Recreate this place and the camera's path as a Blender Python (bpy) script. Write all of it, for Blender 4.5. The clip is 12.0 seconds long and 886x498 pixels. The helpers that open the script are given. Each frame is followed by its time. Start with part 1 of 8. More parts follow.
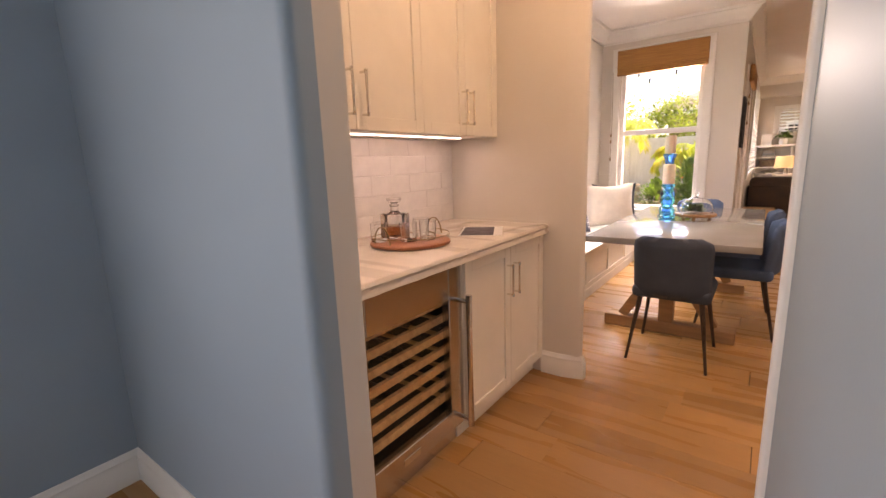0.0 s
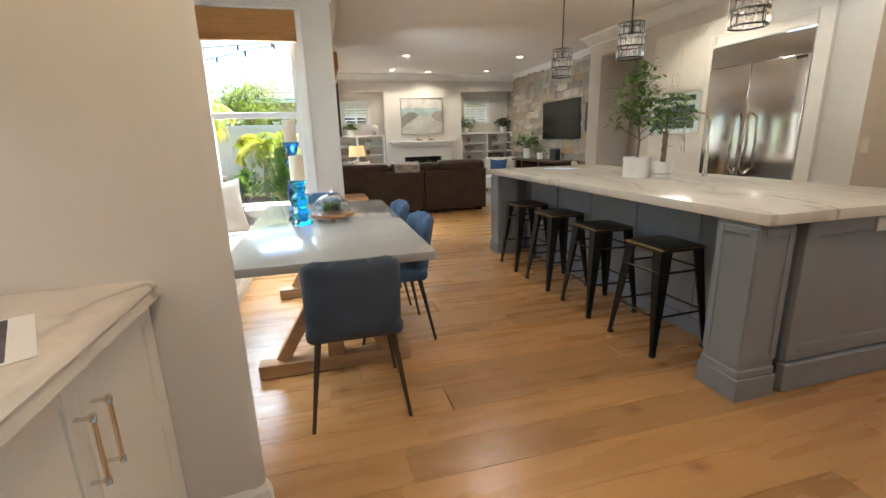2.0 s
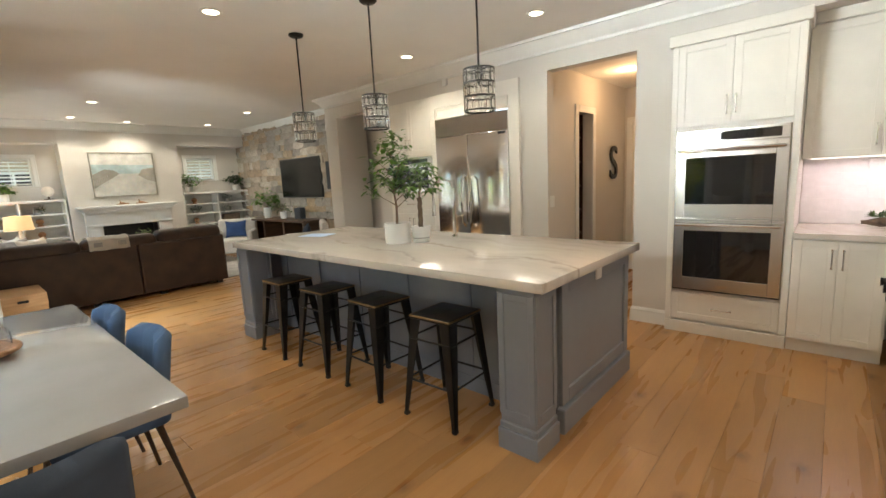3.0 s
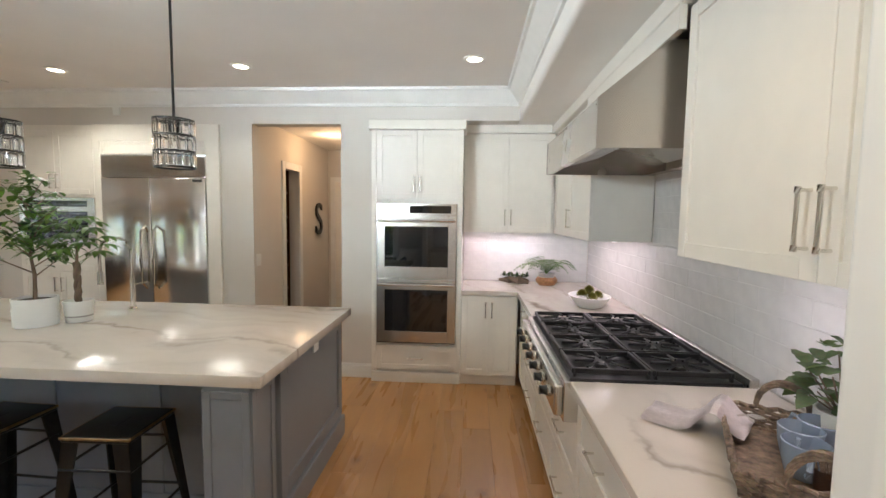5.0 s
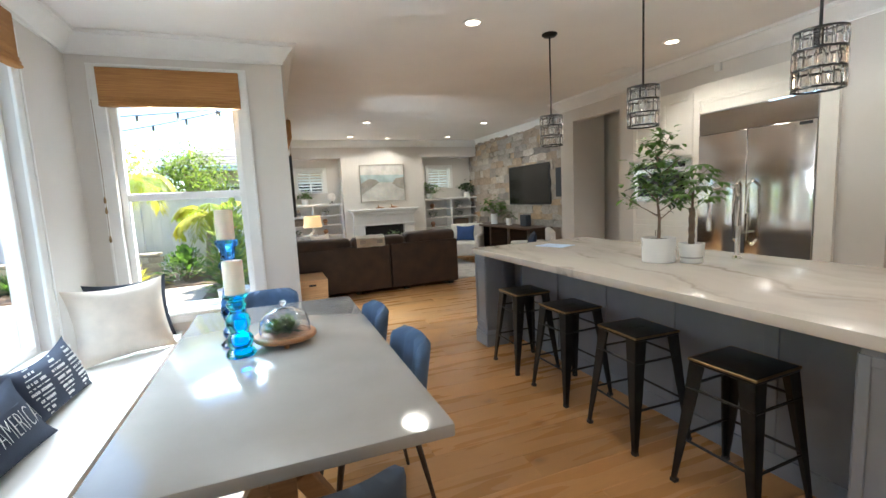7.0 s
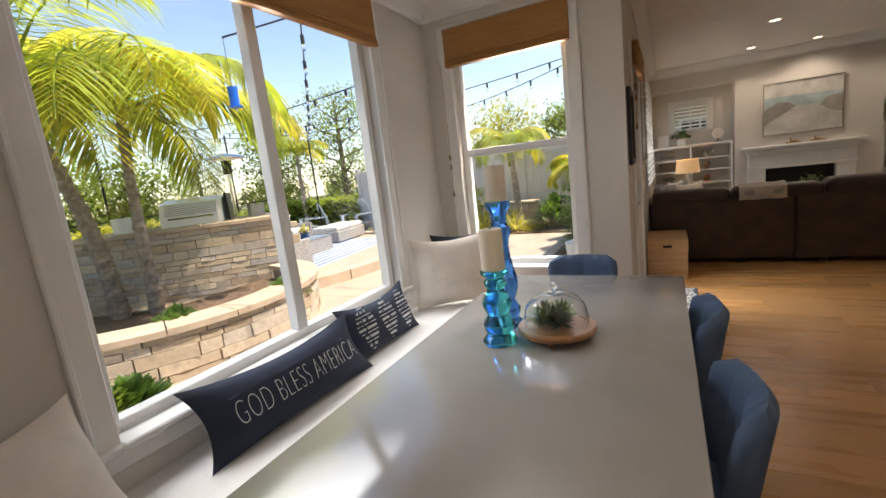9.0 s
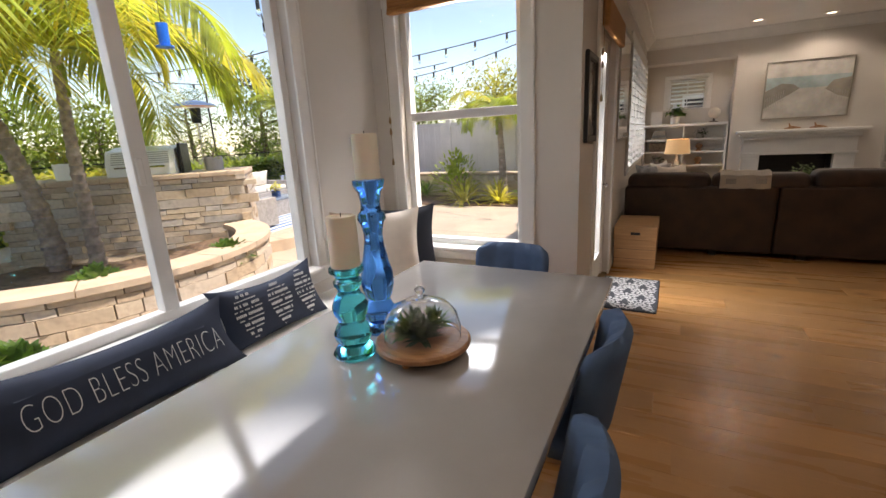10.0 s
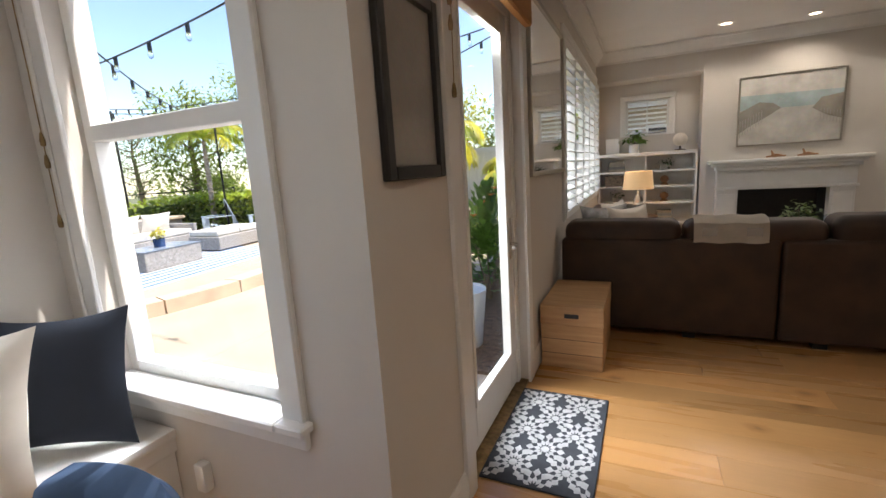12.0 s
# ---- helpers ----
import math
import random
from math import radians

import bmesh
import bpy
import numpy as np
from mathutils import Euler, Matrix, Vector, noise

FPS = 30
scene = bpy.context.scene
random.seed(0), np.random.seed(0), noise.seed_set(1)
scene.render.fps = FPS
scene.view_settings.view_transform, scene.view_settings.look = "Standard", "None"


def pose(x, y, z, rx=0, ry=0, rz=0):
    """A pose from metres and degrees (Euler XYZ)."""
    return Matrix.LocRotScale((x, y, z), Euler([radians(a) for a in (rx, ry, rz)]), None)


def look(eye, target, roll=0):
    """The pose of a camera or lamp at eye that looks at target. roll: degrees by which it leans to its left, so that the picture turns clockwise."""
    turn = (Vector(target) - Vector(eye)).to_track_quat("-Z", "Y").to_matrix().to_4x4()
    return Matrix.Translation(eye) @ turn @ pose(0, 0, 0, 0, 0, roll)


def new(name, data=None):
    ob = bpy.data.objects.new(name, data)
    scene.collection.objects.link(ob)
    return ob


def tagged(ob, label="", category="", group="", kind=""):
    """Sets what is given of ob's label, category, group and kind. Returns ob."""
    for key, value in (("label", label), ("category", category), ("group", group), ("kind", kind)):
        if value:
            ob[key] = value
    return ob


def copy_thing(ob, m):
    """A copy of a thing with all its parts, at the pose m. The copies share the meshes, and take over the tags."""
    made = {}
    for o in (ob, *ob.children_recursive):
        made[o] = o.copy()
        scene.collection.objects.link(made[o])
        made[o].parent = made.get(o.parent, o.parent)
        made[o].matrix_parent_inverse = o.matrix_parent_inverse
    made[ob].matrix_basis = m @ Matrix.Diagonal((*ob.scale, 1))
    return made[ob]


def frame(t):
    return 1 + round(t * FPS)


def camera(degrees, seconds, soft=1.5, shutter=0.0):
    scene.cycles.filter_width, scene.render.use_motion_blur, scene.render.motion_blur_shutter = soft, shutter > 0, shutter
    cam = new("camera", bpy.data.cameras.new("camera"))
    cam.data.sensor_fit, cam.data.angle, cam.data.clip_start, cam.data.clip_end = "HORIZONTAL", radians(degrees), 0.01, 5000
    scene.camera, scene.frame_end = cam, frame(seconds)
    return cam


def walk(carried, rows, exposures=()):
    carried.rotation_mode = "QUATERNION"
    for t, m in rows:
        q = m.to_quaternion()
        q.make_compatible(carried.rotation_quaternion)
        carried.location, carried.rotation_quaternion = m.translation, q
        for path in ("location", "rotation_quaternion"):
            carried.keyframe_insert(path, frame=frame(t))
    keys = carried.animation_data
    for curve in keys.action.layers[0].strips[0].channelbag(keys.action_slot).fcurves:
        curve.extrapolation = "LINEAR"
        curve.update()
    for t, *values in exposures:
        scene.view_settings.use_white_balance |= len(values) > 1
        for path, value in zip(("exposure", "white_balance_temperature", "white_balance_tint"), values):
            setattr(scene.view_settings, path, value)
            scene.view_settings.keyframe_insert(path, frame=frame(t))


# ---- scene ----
cam = camera(90.8, 12.0)
PATH = [
    (0, (0.742, 1.138, 1.283), (-0.427, 2.714, 0.896), -2.0),
    (0.5, (0.465, 1.49, 1.259), (-0.592, 3.14, 0.861), -1.7),
    (1, (0.307, 1.726, 1.266), (-0.546, 3.476, 0.81), -1.5),
    (1.5, (0.22, 1.946, 1.28), (0.025, 3.868, 0.765), -1.5),
    (2, (0.248, 2.12, 1.29), (0.744, 3.994, 0.8), -1.6),
    (2.5, (0.387, 2.333, 1.325), (1.439, 3.98, 0.9), -2.8),
    (3, (0.306, 2.551, 1.442), (1.775, 3.87, 1.124), -2.9),
    (3.5, (0.262, 2.697, 1.56), (2.053, 3.568, 1.381), -2.3),
    (3.7, (0.275, 2.69, 1.563), (2.12, 3.44, 1.408), -2.0),
    (5.3, (0.36, 2.665, 1.625), (2.349, 2.76, 1.465), 1.0),
    (5.5, (0.356, 2.68, 1.623), (2.336, 2.896, 1.445), 0.8),
    (6, (0.299, 2.798, 1.561), (2.059, 3.718, 1.324), -0.4),
    (6.5, (0.261, 2.888, 1.479), (1.419, 4.497, 1.216), -1.9),
    (7, (0.283, 2.965, 1.457), (0.99, 4.82, 1.218), -2.9),
    (7.5, (0.349, 3.066, 1.448), (0.594, 5.033, 1.186), -4.8),
    (7.7, (0.362, 3.15, 1.428), (0.423, 5.131, 1.158), -5.6),
    (9.3, (0.788, 3.8, 1.439), (-0.208, 5.493, 1.064), -6.2),
    (9.5, (0.849, 3.898, 1.431), (-0.162, 5.576, 1.027), -6.0),
    (10, (0.966, 4.212, 1.422), (0.059, 5.923, 0.924), -3.1),
    (10.5, (1.077, 4.642, 1.38), (0.264, 6.391, 0.851), -1.2),
    (11, (1.151, 5.099, 1.404), (0.28, 6.833, 0.921), -1.4),
    (11.2, (1.136, 5.307, 1.361), (0.259, 7.048, 0.913), -1.6),
    (11.5, (1.107, 5.593, 1.4), (0.249, 7.352, 0.987), -2.0),
    (12, (1.098, 6.127, 1.358), (0.264, 7.91, 1.001), -3.6),
]
EXPOSURES = [(0, 2.1, 9000, 32), (1.0, 2.02, 8700, 20), (2.0, 2.15, 6500, 4), (3.5, 2.2, 6700, 2), (5.5, 2.05, 5900, 3), (6.5, 2.15, 5850, 2), (7.5, 2.0, 6350, 7), (9.3, 0.93, 7350, 15), (10.5, 1.0, 7200, 18), (12.0, 1.2, 6700, 12)]
walk(cam, [(t, look(eye, target, roll)) for t, eye, target, roll in PATH], EXPOSURES)

# ---- daylight ----
world = bpy.data.worlds.new("sky")
scene.world = world
world.use_nodes = True
wn = world.node_tree
bg = wn.nodes["Background"]
sky = wn.nodes.new("ShaderNodeTexSky")
sky.sky_type = "NISHITA"
sky.sun_disc = False
sky.sun_elevation, sky.sun_rotation = radians(63.2), radians(70.7)
sky.air_density, sky.dust_density, sky.ozone_density = 1.0, 0.2, 2.2
wn.links.new(sky.outputs[0], bg.inputs[0])
bg.inputs[1].default_value = 0.15
sun_data = bpy.data.lights.new("sun", "SUN")
sun_data.energy, sun_data.angle, sun_data.color = 4.2, radians(1.0), (1.0, 0.95, 0.87)
sun = new("sun", sun_data)
sun.matrix_world = look((20, 7, 42), (0, 0, 0))


def lamp(name, kind, at, power, color, size=0.1, to=None, spot=120, size_y=None):
    data = bpy.data.lights.new(name, kind)
    data.energy, data.color = power, color
    if kind == "AREA":
        data.shape, data.size = ("RECTANGLE", size) if size_y else ("DISK", size)
        if size_y:
            data.size_y = size_y
    else:
        data.shadow_soft_size = size
        if kind == "SPOT":
            data.spot_size, data.spot_blend = radians(spot), 0.4
    ob = new(name, data)
    ob.matrix_world = look(at, to or (at[0], at[1] + 1e-4, at[2] - 1))
    return ob


CEIL = 2.78
DOWNLIGHTS = [(1.85, 6.18), (3.88, 6.15), (3.83, 4.53), (3.72, 2.67), (1.85, 2.75),
              (1.9, 10.6), (4.1, 10.5), (1.9, 12.3), (4.1, 12.3), (2.75, 12.5)]
WARM = (1.0, 0.90, 0.78)
for x, y in DOWNLIGHTS:
    lamp("downlight_lamp", "SPOT", (x, y, CEIL - 0.03), 3.5 if y < 3 else 6 if y < 5 else 15 if y < 8 else 12, WARM, 0.15, spot=142)
lamp("pantry_lamp", "SPOT", (0.35, 2.65, CEIL - 0.03), 12, (1.0, 0.72, 0.46), 0.05, spot=150)
lamp("hall_lamp", "POINT", (5.6, 4.35, 2.4), 2.2, (1.0, 0.60, 0.32), 0.06)
lamp("strip_lamp", "AREA", (-0.72, 2.65, 1.415), 0.3, (1.0, 0.86, 0.85), 0.03, size_y=1.5)
lamp("strip_lamp", "AREA", (4.86, 2.3, 1.435), 0.6, (1.0, 0.76, 0.86), 0.03, size_y=0.8)
lamp("strip_lamp", "AREA", (1.5, 1.68, 1.455), 0.55, (1.0, 0.80, 0.88), 1.1, size_y=0.03)
lamp("strip_lamp", "AREA", (4.0, 1.68, 1.435), 0.7, (1.0, 0.76, 0.86), 1.1, size_y=0.03)


def sky_lamp(at, to, width, height, power):
    """Skylight falling in through a window opening, from above."""
    ob = lamp("window_skylight", "AREA", at, power, (0.86, 0.93, 1.0), width, to, size_y=height)
    ob.data.spread = radians(72)
    return ob


sky_lamp((-1.58, 5.31, 1.92), (-0.88, 5.31, 0.92), 1.85, 0.75, 7)
sky_lamp((-0.38, 7.62, 1.85), (-0.38, 6.92, 0.85), 0.85, 0.75, 9)
sky_lamp((-0.10, 8.06, 1.70), (0.60, 8.06, 0.70), 0.55, 0.75, 7)
sky_lamp((0.02, 11.5, 1.95), (0.72, 11.5, 0.95), 2.6, 0.6, 12)


def glare_lamp(at, to, width, power):
    """Daylight thrown up and deep into the room from the head of a window."""
    ob = lamp("window_daylight", "AREA", at, power, (0.90, 0.95, 1.0), width, to, size_y=0.10)
    ob.data.spread = radians(56)
    return ob


glare_lamp((-1.17, 5.31, 2.22), (1.83, 4.15, 2.66), 1.7, 7)
glare_lamp((0.38, 8.2, 2.02), (2.58, 9.5, 2.25), 0.5, 2.2)
glare_lamp((-0.38, 7.16, 2.16), (0.62, 4.16, 2.80), 0.75, 4)
lamp("window_skylight", "AREA", (-1.40, -0.5, 1.55), 12, (0.86, 0.93, 1.0), 1.3, (0.0, -0.4, 1.5), size_y=1.4)

# ---- materials ----
def shader(name):
    m = bpy.data.materials.new(name)
    m.use_nodes = True
    t = m.node_tree
    return m, t, t.nodes["Principled BSDF"]


def node(t, kind, **inputs):
    n = t.nodes.new(kind)
    for key, value in inputs.items():
        n.inputs[key.replace("_", " ")].default_value = value
    return n


def coords(t, stretch=(1, 1, 1), mode="Object"):
    c = t.nodes.new("ShaderNodeTexCoord")
    mp = t.nodes.new("ShaderNodeMapping")
    mp.inputs["Scale"].default_value = stretch
    t.links.new(c.outputs[mode], mp.inputs["Vector"])
    return mp.outputs[0]


def ramp(t, fac, stops):
    r = t.nodes.new("ShaderNodeValToRGB")
    while len(r.color_ramp.elements) < len(stops):
        r.color_ramp.elements.new(0.5)
    for e, (p, c) in zip(r.color_ramp.elements, stops):
        e.position, e.color = p, (*c, 1) if len(c) == 3 else c
    t.links.new(fac, r.inputs[0])
    return r.outputs[0]


def mix(t, fac, a, b, how="MIX"):
    n = t.nodes.new("ShaderNodeMix")
    n.data_type, n.blend_type = "RGBA", how
    for slot, v in ((0, fac), (6, a), (7, b)):
        if isinstance(v, (int, float)):
            n.inputs[slot].default_value = v
        elif isinstance(v, tuple):
            n.inputs[slot].default_value = (*v, 1)
        else:
            t.links.new(v, n.inputs[slot])
    return n.outputs[2]


def bump(t, p, height, strength=0.2, distance=0.01):
    b = t.nodes.new("ShaderNodeBump")
    b.inputs["Strength"].default_value, b.inputs["Distance"].default_value = strength, distance
    t.links.new(height, b.inputs["Height"])
    t.links.new(b.outputs[0], p.inputs["Normal"])


def plain(name, color, rough=0.5, metal=0.0, vary=0.06, scale=6.0, grain=120.0, relief=0.05, stretch=(1, 1, 1), mode="Object", **more):
    """A surface of one colour with large and fine variation and a fine relief."""
    m, t, p = shader(name)
    v = coords(t, stretch, mode)
    big = node(t, "ShaderNodeTexNoise", Scale=scale, Detail=4.0)
    fine = node(t, "ShaderNodeTexNoise", Scale=grain, Detail=3.0)
    t.links.new(v, big.inputs["Vector"]), t.links.new(v, fine.inputs["Vector"])
    lo = tuple(c * (1 - vary * 2) for c in color)
    hi = tuple(min(1, c * (1 + vary)) for c in color)
    c = ramp(t, big.outputs[0], [(0.3, lo), (0.7, hi)])
    c = mix(t, vary, c, fine.outputs[1], "OVERLAY")
    t.links.new(c, p.inputs["Base Color"])
    rr = node(t, "ShaderNodeMapRange", To_Min=max(0, rough - 0.08), To_Max=min(1, rough + 0.08))
    t.links.new(big.outputs[0], rr.inputs[0])
    t.links.new(rr.outputs[0], p.inputs["Roughness"])
    p.inputs["Metallic"].default_value = metal
    for key, value in more.items():
        p.inputs[key.replace("_", " ")].default_value = value
    if relief:
        bump(t, p, fine.outputs[0], relief, 0.002)
    return m


def wood(name, dark, light, rough=0.4, stretch=(1, 12, 12), scale=3.0, per_object=0.0, knots=False, relief=0.08):
    """Grain along local x."""
    m, t, p = shader(name)
    v = coords(t, stretch)
    if per_object:
        info = t.nodes.new("ShaderNodeObjectInfo")
        add = node(t, "ShaderNodeVectorMath")
        add.operation = "MULTIPLY_ADD"
        add.inputs[1].default_value = (37.0, 91.0, 53.0)
        t.links.new(info.outputs["Random"], add.inputs[0]), t.links.new(v, add.inputs[2])
        v = add.outputs[0]
    n1 = node(t, "ShaderNodeTexNoise", Scale=scale, Detail=2.0 if knots else 6.0, Roughness=0.5, Distortion=0.25)
    n2 = node(t, "ShaderNodeTexNoise", Scale=scale * 9, Detail=4.0)
    t.links.new(v, n1.inputs["Vector"]), t.links.new(v, n2.inputs["Vector"])
    c = ramp(t, n1.outputs[0], [(0.25, dark), (0.5, tuple((a + b) / 2 for a, b in zip(dark, light))), (0.72, light)])
    c = mix(t, 0.09, c, n2.outputs[0], "OVERLAY")
    if per_object:
        tone = ramp(t, info.outputs["Random"], [(0.0, (1 - per_object,) * 3), (0.5, (1, 1, 1)), (1.0, (1 + per_object * 0.6, 1 + per_object * 0.45, 1 + per_object * 0.3))])
        c = mix(t, 1.0, c, tone, "MULTIPLY")
    if knots:
        kv = coords(t, (1.0, 1.5, 1.0))
        ka = node(t, "ShaderNodeVectorMath")
        ka.operation = "MULTIPLY_ADD"
        ka.inputs[1].default_value = (61.0, 17.0, 29.0)
        t.links.new(info.outputs["Random"], ka.inputs[0]), t.links.new(kv, ka.inputs[2])
        wob = node(t, "ShaderNodeTexNoise", Scale=18.0, Detail=2.0)
        t.links.new(ka.outputs[0], wob.inputs["Vector"])
        kw = node(t, "ShaderNodeVectorMath")
        kw.operation = "MULTIPLY_ADD"
        kw.inputs[1].default_value = (0.06, 0.06, 0.06)
        t.links.new(wob.outputs[1], kw.inputs[0]), t.links.new(ka.outputs[0], kw.inputs[2])
        vo = node(t, "ShaderNodeTexVoronoi", Scale=1.15)
        vo.voronoi_dimensions = "2D"
        t.links.new(kw.outputs[0], vo.inputs["Vector"])
        core = ramp(t, vo.outputs["Distance"], [(0.015, (0.09, 0.045, 0.02)), (0.035, (0.5, 0.34, 0.2)), (0.085, (1, 1, 1))])
        c = mix(t, 0.5, c, core, "MULTIPLY")
    t.links.new(c, p.inputs["Base Color"])
    rr = node(t, "ShaderNodeMapRange", To_Min=rough - 0.07, To_Max=rough + 0.1)
    t.links.new(n1.outputs[0], rr.inputs[0]), t.links.new(rr.outputs[0], p.inputs["Roughness"])
    bump(t, p, n2.outputs[0], relief, 0.003)
    return m


def stone_top(name, base, vein, rough=0.12, turn=0.0):
    """Pale quartzite: cloudy ground, soft grey drifts and broken dark veins that run along local y."""
    m, t, p = shader(name)
    v = coords(t)
    v.node.inputs["Rotation"].default_value = (0, 0, turn)
    wob = node(t, "ShaderNodeTexNoise", Scale=1.1, Detail=6.0, Roughness=0.55)
    t.links.new(v, wob.inputs["Vector"])
    add = node(t, "ShaderNodeVectorMath")
    add.operation = "MULTIPLY_ADD"
    add.inputs[1].default_value = (0.75, 0.55, 0.5)
    t.links.new(wob.outputs[1], add.inputs[0]), t.links.new(v, add.inputs[2])
    tilt = node(t, "ShaderNodeMapping")
    tilt.inputs["Rotation"].default_value = (0, 0, 0.22)
    t.links.new(add.outputs[0], tilt.inputs["Vector"])
    cloud = node(t, "ShaderNodeTexNoise", Scale=2.4, Detail=6.0)
    long_ = node(t, "ShaderNodeMapping")
    long_.inputs["Scale"].default_value = (3.2, 0.55, 1.0)
    t.links.new(tilt.outputs[0], long_.inputs["Vector"])
    t.links.new(long_.outputs[0], cloud.inputs["Vector"])
    c = ramp(t, cloud.outputs[0], [(0.30, tuple(0.88 * a for a in base)), (0.48, tuple(0.97 * a for a in base)), (0.66, base)])
    for scale, width, seed, dark in ((0.33, 0.011, 0.0, 0.8), (0.85, 0.010, 7.3, 0.5)):
        shift = node(t, "ShaderNodeMapping")
        shift.inputs["Location"].default_value = (seed, seed * 0.7, 0)
        t.links.new(tilt.outputs[0], shift.inputs["Vector"])
        w = node(t, "ShaderNodeTexWave", Scale=scale, Distortion=2.2, Detail=5.0, Detail_Scale=1.6, Detail_Roughness=0.62)
        t.links.new(shift.outputs[0], w.inputs["Vector"])
        lines = ramp(t, w.outputs[0], [(0.0, (dark,) * 3), (width, (dark * 0.55,) * 3), (width * 4, (dark * 0.10,) * 3), (width * 11, (0, 0, 0))])
        broken = node(t, "ShaderNodeTexNoise", Scale=1.7, Detail=4.0)
        t.links.new(shift.outputs[0], broken.inputs["Vector"])
        gate = ramp(t, broken.outputs[0], [(0.46, (0.03, 0.03, 0.03)), (0.64, (1, 1, 1))])
        c = mix(t, mix(t, 1.0, lines, gate, "MULTIPLY"), c, vein)
    t.links.new(c, p.inputs["Base Color"])
    rr = node(t, "ShaderNodeMapRange", To_Min=rough - 0.05, To_Max=rough + 0.06)
    t.links.new(cloud.outputs[0], rr.inputs[0]), t.links.new(rr.outputs[0], p.inputs["Roughness"])
    return m


def glass(name, color=(1, 1, 1), rough=0.0, ior=1.45):
    m, t, p = shader(name)
    p.inputs["Base Color"].default_value = (*color, 1)
    p.inputs["Transmission Weight"].default_value = 1.0
    p.inputs["Roughness"].default_value, p.inputs["IOR"].default_value = rough, ior
    return m


def pane_glass(name):
    """Thin window glass: clear, with a little mirror gloss."""
    m, t, p = shader(name)
    out = t.nodes["Material Output"]
    clear, gloss, both = t.nodes.new("ShaderNodeBsdfTransparent"), t.nodes.new("ShaderNodeBsdfGlossy"), t.nodes.new("ShaderNodeMixShader")
    gloss.inputs["Roughness"].default_value = 0.0
    both.inputs[0].default_value = 0.025
    t.links.new(clear.outputs[0], both.inputs[1]), t.links.new(gloss.outputs[0], both.inputs[2])
    t.links.new(both.outputs[0], out.inputs["Surface"])
    return m


def glow(name, color, strength):
    m, t, p = shader(name)
    p.inputs["Base Color"].default_value = (*color, 1)
    p.inputs["Emission Color"].default_value, p.inputs["Emission Strength"].default_value = (*color, 1), strength
    return m


def per_piece(name, stops, rough=0.8, relief=0.5, grain=25.0, by="Object"):
    """Stones and shingles whose colour varies from piece to piece."""
    m, t, p = shader(name)
    if by == "Object":
        rnd = t.nodes.new("ShaderNodeObjectInfo").outputs["Random"]
    else:
        rnd = t.nodes.new("ShaderNodeNewGeometry").outputs["Random Per Island"]
    v = coords(t)
    n = node(t, "ShaderNodeTexNoise", Scale=grain, Detail=6.0)
    n2 = node(t, "ShaderNodeTexNoise", Scale=5.0, Detail=3.0)
    t.links.new(v, n.inputs["Vector"]), t.links.new(v, n2.inputs["Vector"])
    c = ramp(t, rnd, stops)
    c = mix(t, 0.35, c, n.outputs[0], "OVERLAY")
    c = mix(t, 0.3, c, n2.outputs[0], "OVERLAY")
    t.links.new(c, p.inputs["Base Color"])
    p.inputs["Roughness"].default_value = rough
    bump(t, p, n.outputs[0], relief, 0.01)
    return m


M_GREIGE = plain("greige_wall_paint", (0.66, 0.62, 0.57), 0.75, vary=0.02, scale=2.0, grain=220, relief=0.08)
M_BLUE = plain("blue_wall_paint", (0.27, 0.37, 0.45), 0.6, vary=0.03, scale=2.0, grain=200, relief=0.1)
M_CEIL = plain("ceiling_paint", (0.85, 0.825, 0.79), 0.85, vary=0.02, scale=1.5, grain=200, relief=0.06)
M_TRIM = plain("white_trim_paint", (0.80, 0.79, 0.76), 0.4, vary=0.02, grain=60, relief=0.02)
M_CAB = plain("white_cabinet_paint", (0.80, 0.76, 0.69), 0.33, vary=0.02, grain=60, relief=0.02)
M_GREY = plain("grey_island_paint", (0.225, 0.24, 0.265), 0.38, vary=0.04, grain=60, relief=0.02)
M_PLANK = wood("oak_floor", (0.41, 0.210, 0.076), (0.465, 0.248, 0.093), 0.27, (0.7, 7, 7), 1.6, per_object=0.20, knots=True, relief=0.1)
M_SUB = plain("floor_joint", (0.17, 0.10, 0.05), 0.9)
M_TOP = stone_top("quartzite_top", (0.64, 0.585, 0.525), (0.17, 0.125, 0.09), 0.2)
M_TOPX = stone_top("quartzite_counter", (0.64, 0.585, 0.525), (0.17, 0.125, 0.09), 0.2, 1.15)
M_STEEL = plain("brushed_steel", (0.76, 0.74, 0.72), 0.15, 1.0, 0.012, 3.0, 90, 0.015, (1, 1, 30))
M_STEELH = plain("brushed_steel_across", (0.62, 0.60, 0.57), 0.24, 1.0, 0.010, 1.2, 90, 0)
M_HOOD = plain("satin_hood_steel", (0.58, 0.545, 0.50), 0.26, 1.0, 0.010, 1.2, 90, 0)
M_CHROME = plain("polished_nickel", (0.75, 0.72, 0.66), 0.12, 1.0, 0.02, 5, 50, 0)
M_BLACK = plain("black_enamel", (0.012, 0.012, 0.013), 0.42, 0.0, 0.2, 20, 90, 0.1)
M_DGLASS = plain("dark_oven_glass", (0.008, 0.008, 0.009), 0.0, 0.0, 0.05, 5, 50, 0, IOR=1.7)
M_GUN = plain("gunmetal_paint", (0.035, 0.034, 0.032), 0.36, 0.75, 0.15, 12, 80, 0.08)
